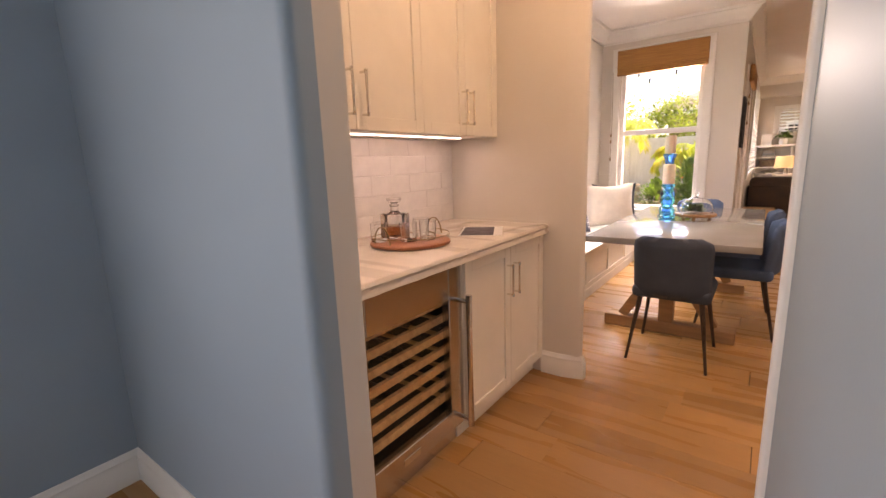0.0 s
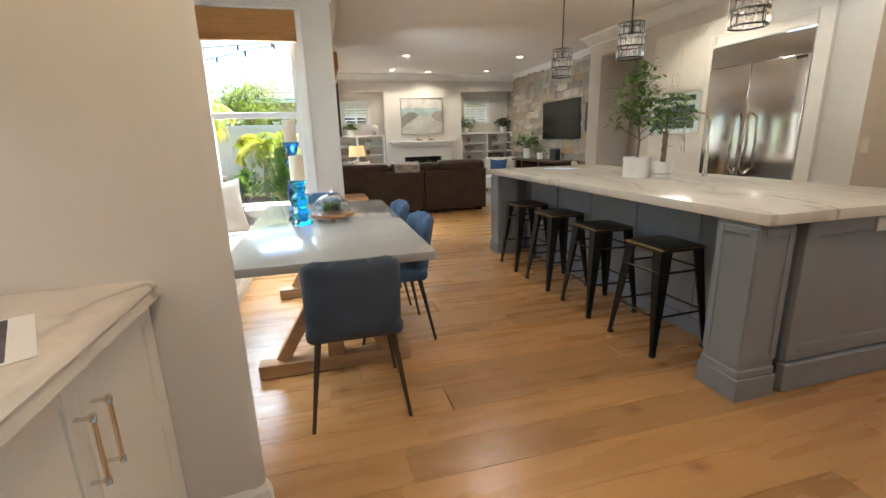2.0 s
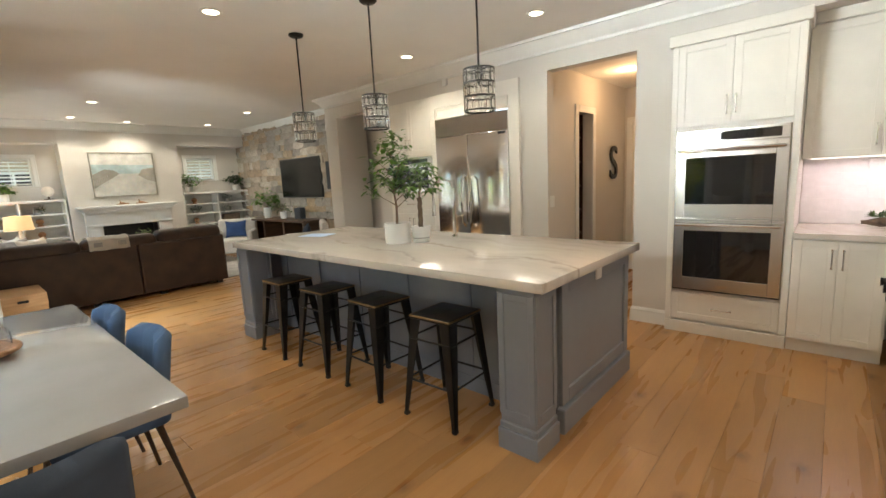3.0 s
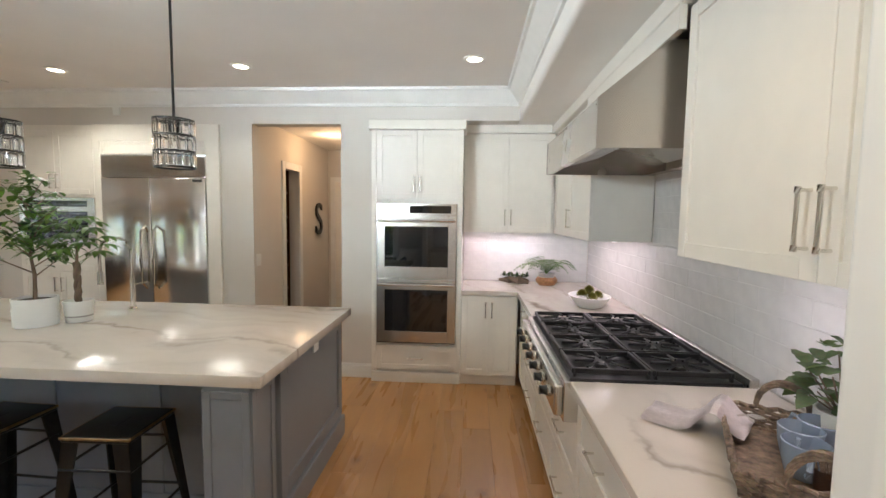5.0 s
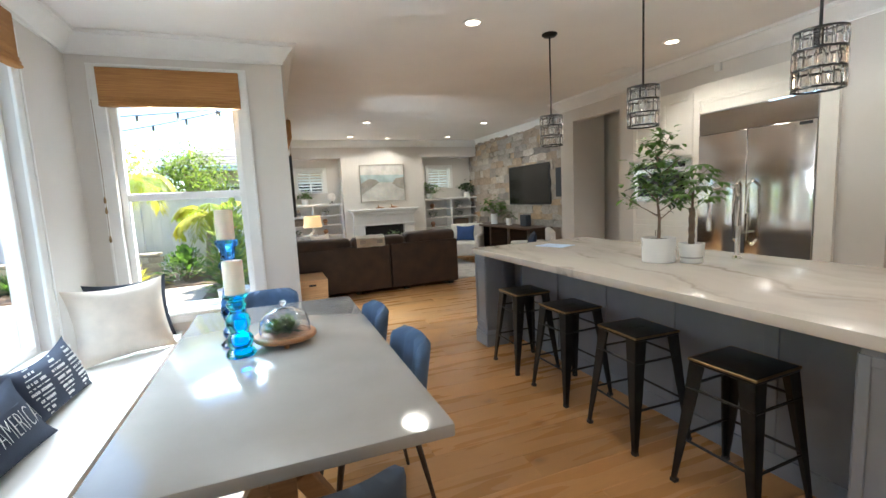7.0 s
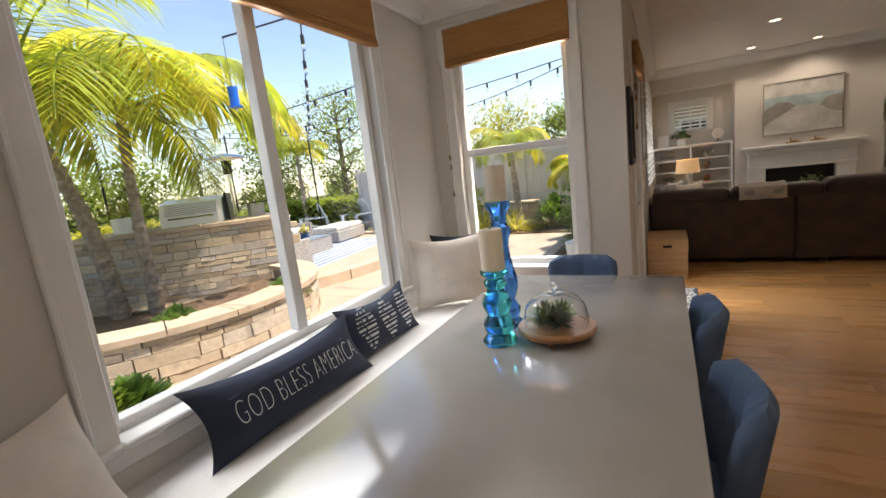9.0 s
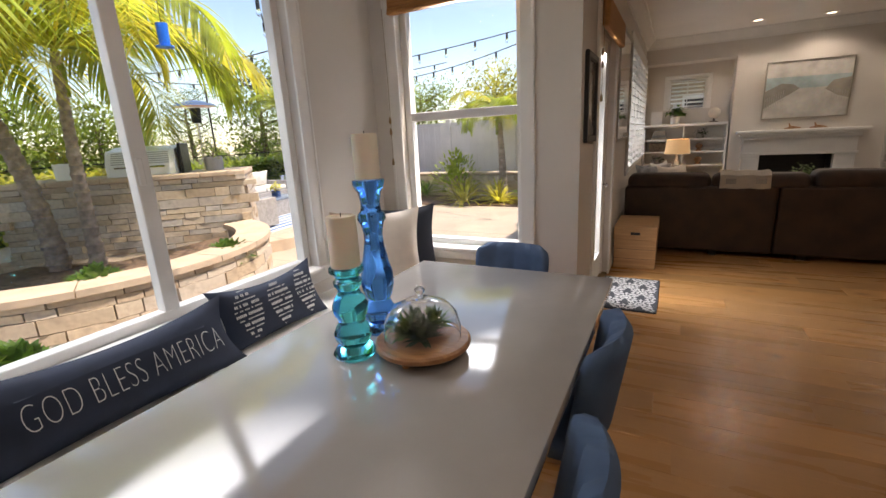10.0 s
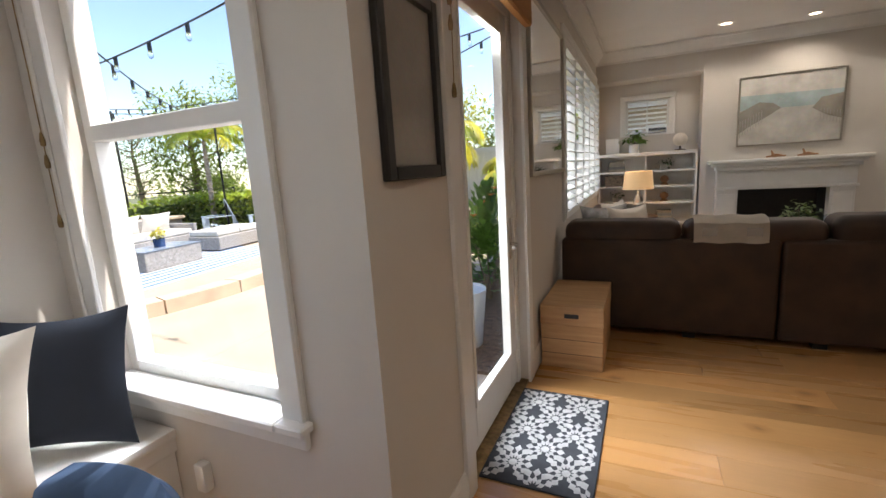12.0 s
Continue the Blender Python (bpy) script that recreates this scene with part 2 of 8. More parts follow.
M_BRONZE = plain("worn_bronze_edge", (0.32, 0.22, 0.11), 0.35, 1.0, 0.2, 30, 90, 0.1)
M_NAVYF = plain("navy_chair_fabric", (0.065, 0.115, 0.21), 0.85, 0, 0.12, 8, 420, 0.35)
# Darker, greyer copy of the navy fabric, for the near end chair only.
M_NAVYD = plain("dark_navy_chair_fabric", (0.050, 0.070, 0.105), 0.85, 0, 0.12, 8, 420, 0.35)
M_TABLE = plain("polished_grey_tabletop", (0.33, 0.32, 0.31), 0.10, 0, 0.03, 5, 180, 0.01, IOR=1.9)
M_LEGWOOD = wood("pine_trestle", (0.30, 0.17, 0.085), (0.48, 0.30, 0.16), 0.55)
M_DARKWOOD = wood("dark_walnut", (0.035, 0.016, 0.008), (0.09, 0.045, 0.022), 0.4)
M_TRAY = wood("mahogany_tray", (0.26, 0.085, 0.035), (0.42, 0.16, 0.07), 0.35)
M_ACACIA = wood("acacia_stand", (0.21, 0.095, 0.037), (0.42, 0.21, 0.09), 0.4)
M_CRATE = wood("pine_crate", (0.42, 0.24, 0.11), (0.62, 0.40, 0.21), 0.5)
M_LEATHER = plain("dark_brown_leather", (0.042, 0.021, 0.012), 0.52, 0, 0.25, 6, 300, 0.25)
M_CREAM = plain("cream_linen", (0.76, 0.69, 0.60), 0.9, 0, 0.06, 8, 500, 0.35)
M_WHITEC = plain("white_upholstery", (0.66, 0.63, 0.58), 0.9, 0, 0.05, 8, 400, 0.3)
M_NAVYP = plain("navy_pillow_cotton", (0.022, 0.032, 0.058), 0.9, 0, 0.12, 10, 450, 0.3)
# Navy pillow cotton darkened by half, for the corner pillow only.
M_NAVYC = plain("dark_navy_pillow_cotton", (0.011, 0.015, 0.026), 0.9, 0, 0.12, 10, 450, 0.3)
M_BLUEP = plain("blue_pillow", (0.03, 0.07, 0.19), 0.9, 0, 0.1, 8, 400, 0.3)
M_BENCH = plain("bench_seat_paint", (0.74, 0.72, 0.69), 0.45, 0, 0.03, 6, 80, 0.02)
M_BLUEG = glass("cobalt_glass", (0.08, 0.34, 0.93), 0.02)
M_TEALG = glass("teal_glass", (0.07, 0.70, 0.82), 0.02)
M_CLEAR = glass("clear_glass", (0.97, 0.98, 0.98), 0.0)
M_CRYSTAL = glass("crystal", (0.94, 0.95, 0.96), 0.02, 1.52)
M_WHISKY = glass("whisky", (0.42, 0.13, 0.03), 0.0, 1.36)
M_PANE = pane_glass("window_pane")
M_WAX = plain("candle_wax", (0.80, 0.72, 0.58), 0.55, 0, 0.03, 8, 60, 0.02, Subsurface_Weight=0.15)


def foliage(name, color, rough=0.5, vary=0.3, scale=9.0, through_=0.45):
    """Leaves: gloss over a body that lets light through."""
    m = plain(name, color, rough, 0, vary, scale, 90, 0.1)
    t = m.node_tree
    p, out = t.nodes["Principled BSDF"], t.nodes["Material Output"]
    tl, both = t.nodes.new("ShaderNodeBsdfTranslucent"), t.nodes.new("ShaderNodeMixShader")
    src = p.inputs["Base Color"].links[0].from_socket
    c = mix(t, 1.0, src, (1.5, 1.45, 0.8), "MULTIPLY")
    t.links.new(c, tl.inputs[0])
    both.inputs[0].default_value = through_
    t.links.new(p.outputs[0], both.inputs[1]), t.links.new(tl.outputs[0], both.inputs[2])
    t.links.new(both.outputs[0], out.inputs["Surface"])
    return m


M_LEAF = foliage("leaf", (0.10, 0.19, 0.04), 0.35)
M_LEAFD = foliage("dark_leaf", (0.035, 0.075, 0.032), 0.4)
M_LEAFG = foliage("grey_green_leaf", (0.12, 0.17, 0.085), 0.5)
M_LEAFY = foliage("lime_leaf", (0.30, 0.38, 0.06), 0.5)
M_BARK = plain("bark", (0.20, 0.14, 0.095), 0.9, 0, 0.25, 12, 60, 0.6)
M_PALMBARK = plain("palm_bark", (0.40, 0.32, 0.26), 0.9, 0, 0.2, 14, 70, 0.6)
M_SOIL = plain("soil", (0.05, 0.035, 0.025), 1.0, 0, 0.3, 40, 120, 0.8)
M_POT = plain("white_ceramic", (0.80, 0.79, 0.77), 0.3, 0, 0.02, 8, 50, 0.02)
M_POTG = plain("grey_ceramic", (0.40, 0.38, 0.36), 0.4, 0, 0.05, 8, 50, 0.05)
M_TERRA = plain("terracotta", (0.45, 0.20, 0.11), 0.8, 0, 0.12, 8, 80, 0.2)
M_BLIND = wood("woven_bamboo", (0.27, 0.11, 0.03), (0.53, 0.27, 0.085), 0.7, (3, 1, 260), 1.4, relief=0.5)
M_TILE = plain("white_glazed_tile", (0.76, 0.74, 0.725), 0.16, 0, 0.03, 14, 40, 0.06)
M_GROUT = plain("pale_grout", (0.75, 0.73, 0.715), 0.6)
M_GLOWW = glow("warm_bulb", (1.0, 0.86, 0.66), 3.0)
M_STRIP = glow("led_strip", (1.0, 0.88, 0.86), 1.3)
M_SHADE = glow("lamp_shade", (0.62, 0.40, 0.20), 0.25)
M_WICKER = plain("brown_wicker", (0.20, 0.145, 0.10), 0.8, 0, 0.3, 40, 200, 0.6)
M_MUG = plain("slate_blue_glaze", (0.24, 0.29, 0.36), 0.22, 0, 0.06, 8, 60, 0.03)
M_SCREEN = plain("tv_screen", (0.008, 0.008, 0.009), 0.18, 0, 0.02, 5, 50, 0)
M_CONC = plain("sand_concrete", (0.43, 0.355, 0.275), 0.9, 0, 0.06, 1.5, 90, 0.25)
M_CAP = plain("sandstone_cap", (0.55, 0.43, 0.32), 0.9, 0, 0.08, 5, 60, 0.4)
M_MULCH = plain("mulch", (0.16, 0.10, 0.065), 1.0, 0, 0.3, 20, 80, 1.0)
M_LEDGE = per_piece("ledge_stone", [(0.0, (0.38, 0.29, 0.205)), (0.3, (0.50, 0.40, 0.29)), (0.6, (0.57, 0.475, 0.365)), (0.85, (0.45, 0.415, 0.375)), (1.0, (0.60, 0.475, 0.335))])
M_FIELD = per_piece("field_stone", [(0.0, (0.20, 0.18, 0.16)), (0.3, (0.36, 0.33, 0.29)), (0.55, (0.30, 0.22, 0.15)), (0.8, (0.45, 0.41, 0.36)), (1.0, (0.40, 0.28, 0.17))])
M_MORTAR = plain("mortar", (0.32, 0.265, 0.21), 0.95, 0, 0.1, 20, 80, 0.5)
M_STUCCO = plain("pale_stucco", (0.62, 0.60, 0.58), 0.9, 0, 0.04, 3, 90, 0.4)
M_BEIGEST = plain("beige_stucco", (0.52, 0.42, 0.33), 0.9, 0, 0.05, 3, 90, 0.4)
M_SHINGLE = plain("grey_roof_tile", (0.24, 0.20, 0.18), 0.9, 0, 0.2, 10, 60, 0.5)
M_LAWN = plain("far_ground", (0.13, 0.14, 0.06), 1.0, 0, 0.3, 0.6, 10, 0.5)
M_WICKG = plain("grey_wicker", (0.36, 0.34, 0.32), 0.8, 0, 0.2, 30, 160, 0.7)
M_RUGW = plain("white_outdoor_weave", (0.62, 0.62, 0.62), 0.95, 0, 0.06, 10, 200, 0.3)
M_RUGB = plain("blue_outdoor_weave", (0.10, 0.20, 0.40), 0.95, 0, 0.08, 10, 200, 0.3)
M_ADIR = plain("pale_blue_plastic", (0.42, 0.50, 0.58), 0.5, 0, 0.04, 5, 60, 0.02)
M_MATD = plain("charcoal_mat", (0.04, 0.045, 0.055), 0.95, 0, 0.1, 20, 300, 0.3)
M_MATW = plain("pale_mat_pattern", (0.46, 0.46, 0.46), 0.95, 0, 0.1, 20, 300, 0.3)
M_PAPER = plain("white_paper", (0.75, 0.74, 0.72), 0.6, 0, 0.02)
M_BLKFRAME = plain("black_frame", (0.015, 0.013, 0.012), 0.4, 0, 0.1)
M_MIRROR = plain("mirror_silver", (0.86, 0.86, 0.86), 0.02, 1.0, 0.0, 5, 50, 0)
M_PEWTER = plain("pewter_frame", (0.45, 0.42, 0.36), 0.35, 0.9, 0.06)
M_ARTICH = plain("green_artichoke", (0.22, 0.20, 0.03), 0.6, 0, 0.3, 30, 90, 0.3)
M_PAPERB = plain("pale_blue_card", (0.45, 0.58, 0.80), 0.6, 0, 0.05)
M_LETTER = plain("white_print", (0.70, 0.70, 0.68), 0.9, 0, 0.03)

# ---- mesh helpers ----
def box(bm, x0, y0, z0, x1, y1, z1, bevel=0.0, segs=1):
    vs = [bm.verts.new((x, y, z)) for z in (z0, z1) for y in (y0, y1) for x in (x0, x1)]
    fs = [bm.faces.new([vs[i] for i in f]) for f in ((0, 2, 3, 1), (4, 5, 7, 6), (0, 1, 5, 4), (2, 6, 7, 3), (1, 3, 7, 5), (0, 4, 6, 2))]
    if bevel:
        es = list({e for f in fs for e in f.edges})
        bmesh.ops.bevel(bm, geom=es, offset=bevel, segments=segs, affect="EDGES", profile=0.5)
    return vs


def obox(bm, m, sx, sy, sz, bevel=0.0, segs=1):
    """A box centred on the pose m."""
    tmp = bmesh.new()
    box(tmp, -sx / 2, -sy / 2, -sz / 2, sx / 2, sy / 2, sz / 2, bevel, segs)
    tmp.transform(m)
    merge(bm, tmp)


def merge(bm, other):
    me = bpy.data.meshes.new("tmp")
    other.to_mesh(me)
    bm.from_mesh(me)
    bpy.data.meshes.remove(me)
    other.free()


def ring(bm, center, axis_u, axis_v, r, n, rv=None):
    rv = r if rv is None else rv
    return [bm.verts.new(center + axis_u * (r * math.cos(2 * math.pi * i / n)) + axis_v * (rv * math.sin(2 * math.pi * i / n))) for i in range(n)]


def bridge(bm, a, b):
    n = len(a)
    for i in range(n):
        bm.faces.new((a[i], a[(i + 1) % n], b[(i + 1) % n], b[i]))


def tube(bm, pts, radii, n=8, caps=True):
    """A tube along points with a radius at each."""
    pts = [Vector(p) for p in pts]
    if isinstance(radii, (int, float)):
        radii = [radii] * len(pts)
    last = None
    first = None
    ref = None
    for i, p in enumerate(pts):
        d = (pts[min(i + 1, len(pts) - 1)] - pts[max(i - 1, 0)]).normalized()
        if ref is None:
            ref = Vector((0, 0, 1)) if abs(d.z) < 0.9 else Vector((1, 0, 0))
        u = d.cross(ref).normalized()
        v = d.cross(u).normalized()
        ref = v.cross(d) if v.cross(d).length > 0.1 else ref
        r = ring(bm, p, u, v, radii[i], n)
        if last:
            bridge(bm, last, r)
        first = first or r
        last = r
    if caps:
        bm.faces.new(first[::-1])
        bm.faces.new(last)


def lathe(bm, profile, n=24, center=(0, 0, 0)):
    """Turns (radius, height) pairs about z."""
    c = Vector(center)
    last = None
    for r, z in profile:
        if r < 1e-5:
            cur = [bm.verts.new(c + Vector((0, 0, z)))]
        else:
            cur = ring(bm, c + Vector((0, 0, z)), Vector((1, 0, 0)), Vector((0, 1, 0)), r, n)
        if last:
            if len(cur) == 1 and len(last) > 1:
                for i in range(n):
                    bm.faces.new((last[i], last[(i + 1) % n], cur[0]))
            elif len(last) == 1 and len(cur) > 1:
                for i in range(n):
                    bm.faces.new((last[0], cur[(i + 1) % n], cur[i]))
            elif len(last) > 1:
                bridge(bm, last, cur)
        last = cur


def cushion(bm, m, sx, sy, sz, power=0.5, n=14, sag=0.0):
    """A stuffed cushion: a rectangle in local x and z, thick in local y, thin at its seams and with ears at its corners."""
    verts = {}
    for side in (1, -1):
        for i in range(n + 1):
            for j in range(n + 1):
                u, v = 2 * i / n - 1, 2 * j / n - 1
                edge = (1 - u * u) * (1 - v * v)
                th = sy / 2 * max(edge, 0) ** power
                pinch = 1 - 0.11 * (1 - u * u) * v * v
                pinch2 = 1 - 0.11 * (1 - v * v) * u * u
                wr = 0.02 * sy * noise.noise(Vector((u * 3 + sx * 7, v * 3 + side, sy * 9)))
                p = Vector((u * sx / 2 * pinch2, side * th + wr * (edge > 0.01), v * sz / 2 * pinch - sag * (1 - u * u) * (v > 0.4)))
                if edge <= 1e-6 and side == -1:
                    verts[side, i, j] = verts[1, i, j]
                else:
                    verts[side, i, j] = bm.verts.new(m @ p)
        for i in range(n):
            for j in range(n):
                f = [verts[side, i, j], verts[side, i + 1, j], verts[side, i + 1, j + 1], verts[side, i, j + 1]]
                bm.faces.new(f if side == -1 else f[::-1])


def slab_cushion(bm, x0, y0, z0, x1, y1, z1, r=0.05, segs=4):
    box(bm, x0, y0, z0, x1, y1, z1, r, segs)


def mesh_of(name, bm, material, angle=35):
    bmesh.ops.recalc_face_normals(bm, faces=bm.faces)
    me = bpy.data.meshes.new(name)
    bm.to_mesh(me)
    bm.free()
    me.polygons.foreach_set("use_smooth", [True] * len(me.polygons))
    me.set_sharp_from_angle(angle=radians(angle))
    me.materials.append(material)
    return me


def thing(name, label, category, at=(0, 0, 0), group="", turn=0.0, kind=""):
    ob = new(name)
    ob.empty_display_size = 0.05
    ob.matrix_world = pose(*at, 0, 0, turn)
    return tagged(ob, label, category, group, kind)


def part(name, bm, material, parent, label=""):
    ob = new(name, mesh_of(name, bm, material))
    ob.parent = parent
    if label:
        ob["label"] = label
    return ob


def solid(name, bm, material, label="", category="", group="", kind=""):
    return tagged(new(name, mesh_of(name, bm, material)), label, category, group, kind)


def structure(name, bm, material, label):
    return solid(name, bm, material, label, name.split("_")[0], "", "structure")


def soften(ob):
    """Weighted normals, so that large faces stay flat beside rounded edges."""
    ob.modifiers.new("weighted", "WEIGHTED_NORMAL").keep_sharp = True
    return ob


def one(shape, *args, **kw):
    bm = bmesh.new()
    shape(bm, *args, **kw)
    return bm


def boxes(*rows, bevel=0.0, segs=1):
    bm = bmesh.new()
    for r in rows:
        box(bm, *r, bevel, segs)
    return bm


def wall_mesh(axis, f0, f1, a0, a1, z0, z1, holes=()):
    """A wall between the faces f0 and f1, running along the other axis from a0 to a1, with real holes (a0, a1, z0, z1)."""
    bm = bmesh.new()
    cuts_a = sorted({a0, a1, *[h[0] for h in holes], *[h[1] for h in holes]})
    cuts_z = sorted({z0, z1, *[h[2] for h in holes], *[h[3] for h in holes]})
    cells = {}
    for i in range(len(cuts_a) - 1):
        for j in range(len(cuts_z) - 1):
            ca, cz = (cuts_a[i] + cuts_a[i + 1]) / 2, (cuts_z[j] + cuts_z[j + 1]) / 2
            cells[i, j] = not any(h[0] < ca < h[1] and h[2] < cz < h[3] for h in holes)
    vs = {}

    def vert(f, i, j):
        if (f, i, j) not in vs:
            a, z = cuts_a[i], cuts_z[j]
            vs[f, i, j] = bm.verts.new((f, a, z) if axis == "x" else (a, f, z))
        return vs[f, i, j]

    for (i, j), full in cells.items():
        if not full:
            continue
        q = [(i, j), (i + 1, j), (i + 1, j + 1), (i, j + 1)]
        for f in (f0, f1):
            bm.faces.new([vert(f, *c) for c in q])
        for k, (di, dj) in enumerate(((0, -1), (1, 0), (0, 1), (-1, 0))):
            if not cells.get((i + di, j + dj), False):
                a, b = q[k], q[(k + 1) % 4]
                bm.faces.new([vert(f0, *a), vert(f0, *b), vert(f1, *b), vert(f1, *a)])
    return bm


def molding(path, profile, closed=False):
    """Sweeps (distance into the room, height) pairs along a plan path with the room on its left, mitred."""
    bm = bmesh.new()
    pts = [Vector(p) for p in path]
    rows = []
    for i, p in enumerate(pts):
        din = (p - pts[i - 1]).normalized() if i else (pts[1] - p).normalized()
        dout = (pts[i + 1] - p).normalized() if i + 1 < len(pts) else din
        n1, n2 = Vector((-din.y, din.x)), Vector((-dout.y, dout.x))
        m = n1 + n2
        m = m / max(m.dot(n1), 0.2)
        rows.append([bm.verts.new((p.x + m.x * d, p.y + m.y * d, z)) for d, z in profile])
    for a, b in zip(rows, rows[1:]):
        for k in range(len(profile) - 1):
            bm.faces.new((a[k], a[k + 1], b[k + 1], b[k]))
    for r in (rows[0], rows[-1]):
        bm.faces.new(r)
    return bm


# ---- walls ----
WT = 0.16
structure("wall_nook_window", wall_mesh("x", -1.05 - WT, -1.05, 3.65, 7.06 + WT, -0.15, 3.05, [(4.36, 6.26, 0.64, 2.56)]), M_GREIGE, "greige painted wall with a wide sliding window above the bench")
structure("wall_nook_end", wall_mesh("y", 7.06, 7.06 + WT, -1.05, 0.45 - WT, -0.15, 3.05, [(-0.83, 0.08, 0.60, 2.48)]), M_GREIGE, "greige painted wall with a single-hung window")
structure("wall_door", wall_mesh("x", 0.45 - WT, 0.45, 7.06, 13.46, -0.15, 3.05, [(7.66, 8.68, -0.15, 2.2), (10.08, 13.05, 0.84, 2.40)]), M_GREIGE, "greige painted wall with a glazed door and shuttered windows")
structure("wall_fireplace_back", wall_mesh("y", 13.3, 13.46, 0.45, 5.28, -0.15, 3.05, [(0.82, 1.40, 1.66, 2.16), (3.92, 4.50, 1.66, 2.16)]), M_GREIGE, "greige painted wall with two small high windows above bookshelves")
for x0, x1, z0 in ((1.76, 2.17, 0), (3.11, 3.66, 0), (2.17, 3.11, 0.90)):
    structure("chimney_breast", boxes((x0, 12.91, z0, x1, 13.299, CEIL)), M_GREIGE, "greige painted chimney breast")
for x0, x1 in ((0.451, 1.759), (3.661, 5.119)):
    structure("wall_alcove_lintel", boxes((x0, 12.91, 2.40, x1, 13.299, CEIL)), M_GREIGE, "greige painted lintel over an alcove")
structure("wall_stone_backing", wall_mesh("x", 5.12, 5.28, 8.62, 13.3, 0, 3.05), M_MORTAR, "mortar bed of the stone feature wall")
structure("wall_fridge", wall_mesh("x", 4.53, 4.67, 3.62, 8.75, 0, 3.05, [(3.93, 4.81, 0, 2.47), (5.13, 7.27, 0, 2.46), (7.51, 8.45, 0, 2.46)]), M_GREIGE, "greige painted kitchen wall with openings to a hall and a passage")
structure("wall_living_return", boxes((4.671, 8.46, 0, 5.119, 8.75, 3.05)), M_GREIGE, "greige painted return of the wall")
structure("wall_passage", boxes((5.22, 6.2, 0, 5.34, 8.62, 3.05), (4.671, 7.29, 0, 5.22, 7.44, 3.05)), M_GREIGE, "greige painted wall of a side passage")
structure("wall_range", wall_mesh("y", 1.26, 1.42, 0.846, 5.24, 0, 3.05), M_GREIGE, "greige painted wall behind the cooktop")
structure("wall_kitchen_corner", boxes((5.08, 1.421, 0, 5.24, 3.80, 3.05), (4.671, 3.62, 0, 5.079, 3.80, 3.05)), M_GREIGE, "greige painted wall behind the corner cabinets")
structure("wall_study_right", boxes((0.80, -1.6, 0, 0.8225, 2.245, 3.05)), M_BLUE, "blue painted study wall")
structure("wall_counter_end", boxes((0.823, -1.6, 0, 0.8455, 2.245, 3.05)), M_GREIGE, "greige painted wall at the end of the counter run")
bm = boxes((0.782, 2.2455, 0, 0.8455, 2.27, 3.05))
bmesh.ops.bevel(bm, geom=[e for e in bm.edges if abs(e.verts[0].co.z - e.verts[1].co.z) > 1], offset=0.012, segments=3, affect="EDGES", profile=0.5)
soften(structure("trim_wall_end", bm, M_TRIM, "white painted wall end"))
structure("wall_pantry_back", boxes((-1.05, 1.84, 0, -0.92, 3.50, 3.05)), M_GREIGE, "greige painted wall behind the pantry counter")
plan = [(-1.05, 3.498), (-0.20, 3.498), (-0.165, 3.499), (-0.135, 3.503), (-0.075, 3.515), (-0.055, 3.522), (-0.045, 3.534), (-0.048, 3.546), (-0.08, 3.562), (-0.20, 3.65), (-1.05, 3.65)]
bm = bmesh.new()
low, high = [bm.verts.new((x, y, 0)) for x, y in plan], [bm.verts.new((x, y, 3.05)) for x, y in plan]
bridge(bm, low, high)
bm.faces.new(low[::-1])
bm.faces.new(high)
soften(structure("wall_pantry_end", bm, M_GREIGE, "greige painted wall end with rounded bullnose corners"))
# doorway between the blue study and the pantry
bm = boxes((-1.32, 1.76, 0, -0.03, 1.84, 3.05), (-0.03, 1.76, 2.6, 0.7995, 1.84, 3.05))
structure("wall_pantry_front", bm, M_GREIGE, "greige painted side of the doorway wall")
bm = one(box, -1.32, 1.69, 0, -0.027, 1.7595, 3.05)
bmesh.ops.bevel(bm, geom=[e for e in bm.edges if abs(e.verts[0].co.z - e.verts[1].co.z) > 1 and all(v.co.x > -0.1 and v.co.y < 1.70 for v in e.verts)], offset=0.03, segments=4, affect="EDGES", profile=0.5)
soften(structure("wall_study_doorway", bm, M_BLUE, "blue painted doorway wall with a rounded corner"))
structure("wall_study_header", boxes((-0.027, 1.69, 2.6, 0.7995, 1.7595, 3.05)), M_BLUE, "blue painted wall above the doorway")
structure("wall_study_side", wall_mesh("x", -1.48, -1.321, -1.6, 1.84, 0, 3.05, [(-1.2, 0.2, 0.8, 2.3)]), M_BLUE, "blue painted study wall with a window opening")
structure("wall_study_far", wall_mesh("y", -1.76, -1.6, -1.32, 0.7995, 0, 3.05), M_BLUE, "plain blue painted study wall")
# hall behind the pantry opening
structure("wall_hall_closet", wall_mesh("y", 4.81, 4.93, 4.671, 6.9, 0, 3.05, [(5.24, 5.66, 0, 2.13)]), M_GREIGE, "warm lit greige hall wall with a closet doorway")
structure("wall_hall_end", boxes((6.78, 3.93, 0, 6.9, 4.809, 3.05)), M_GREIGE, "warm lit greige end wall of the hall")
structure("wall_hall_side", boxes((4.671, 3.81, 0, 6.9, 3.929, 3.05)), M_GREIGE, "warm lit greige side wall of the hall")
structure("wall_closet_back", boxes((5.1, 5.45, 0, 5.8, 5.5, 3.05)), M_GREIGE, "greige back wall of the closet")
structure("ceiling_hall", boxes((4.671, 3.93, 2.55, 6.78, 4.81, 2.6)), M_CEIL, "white painted hall ceiling")
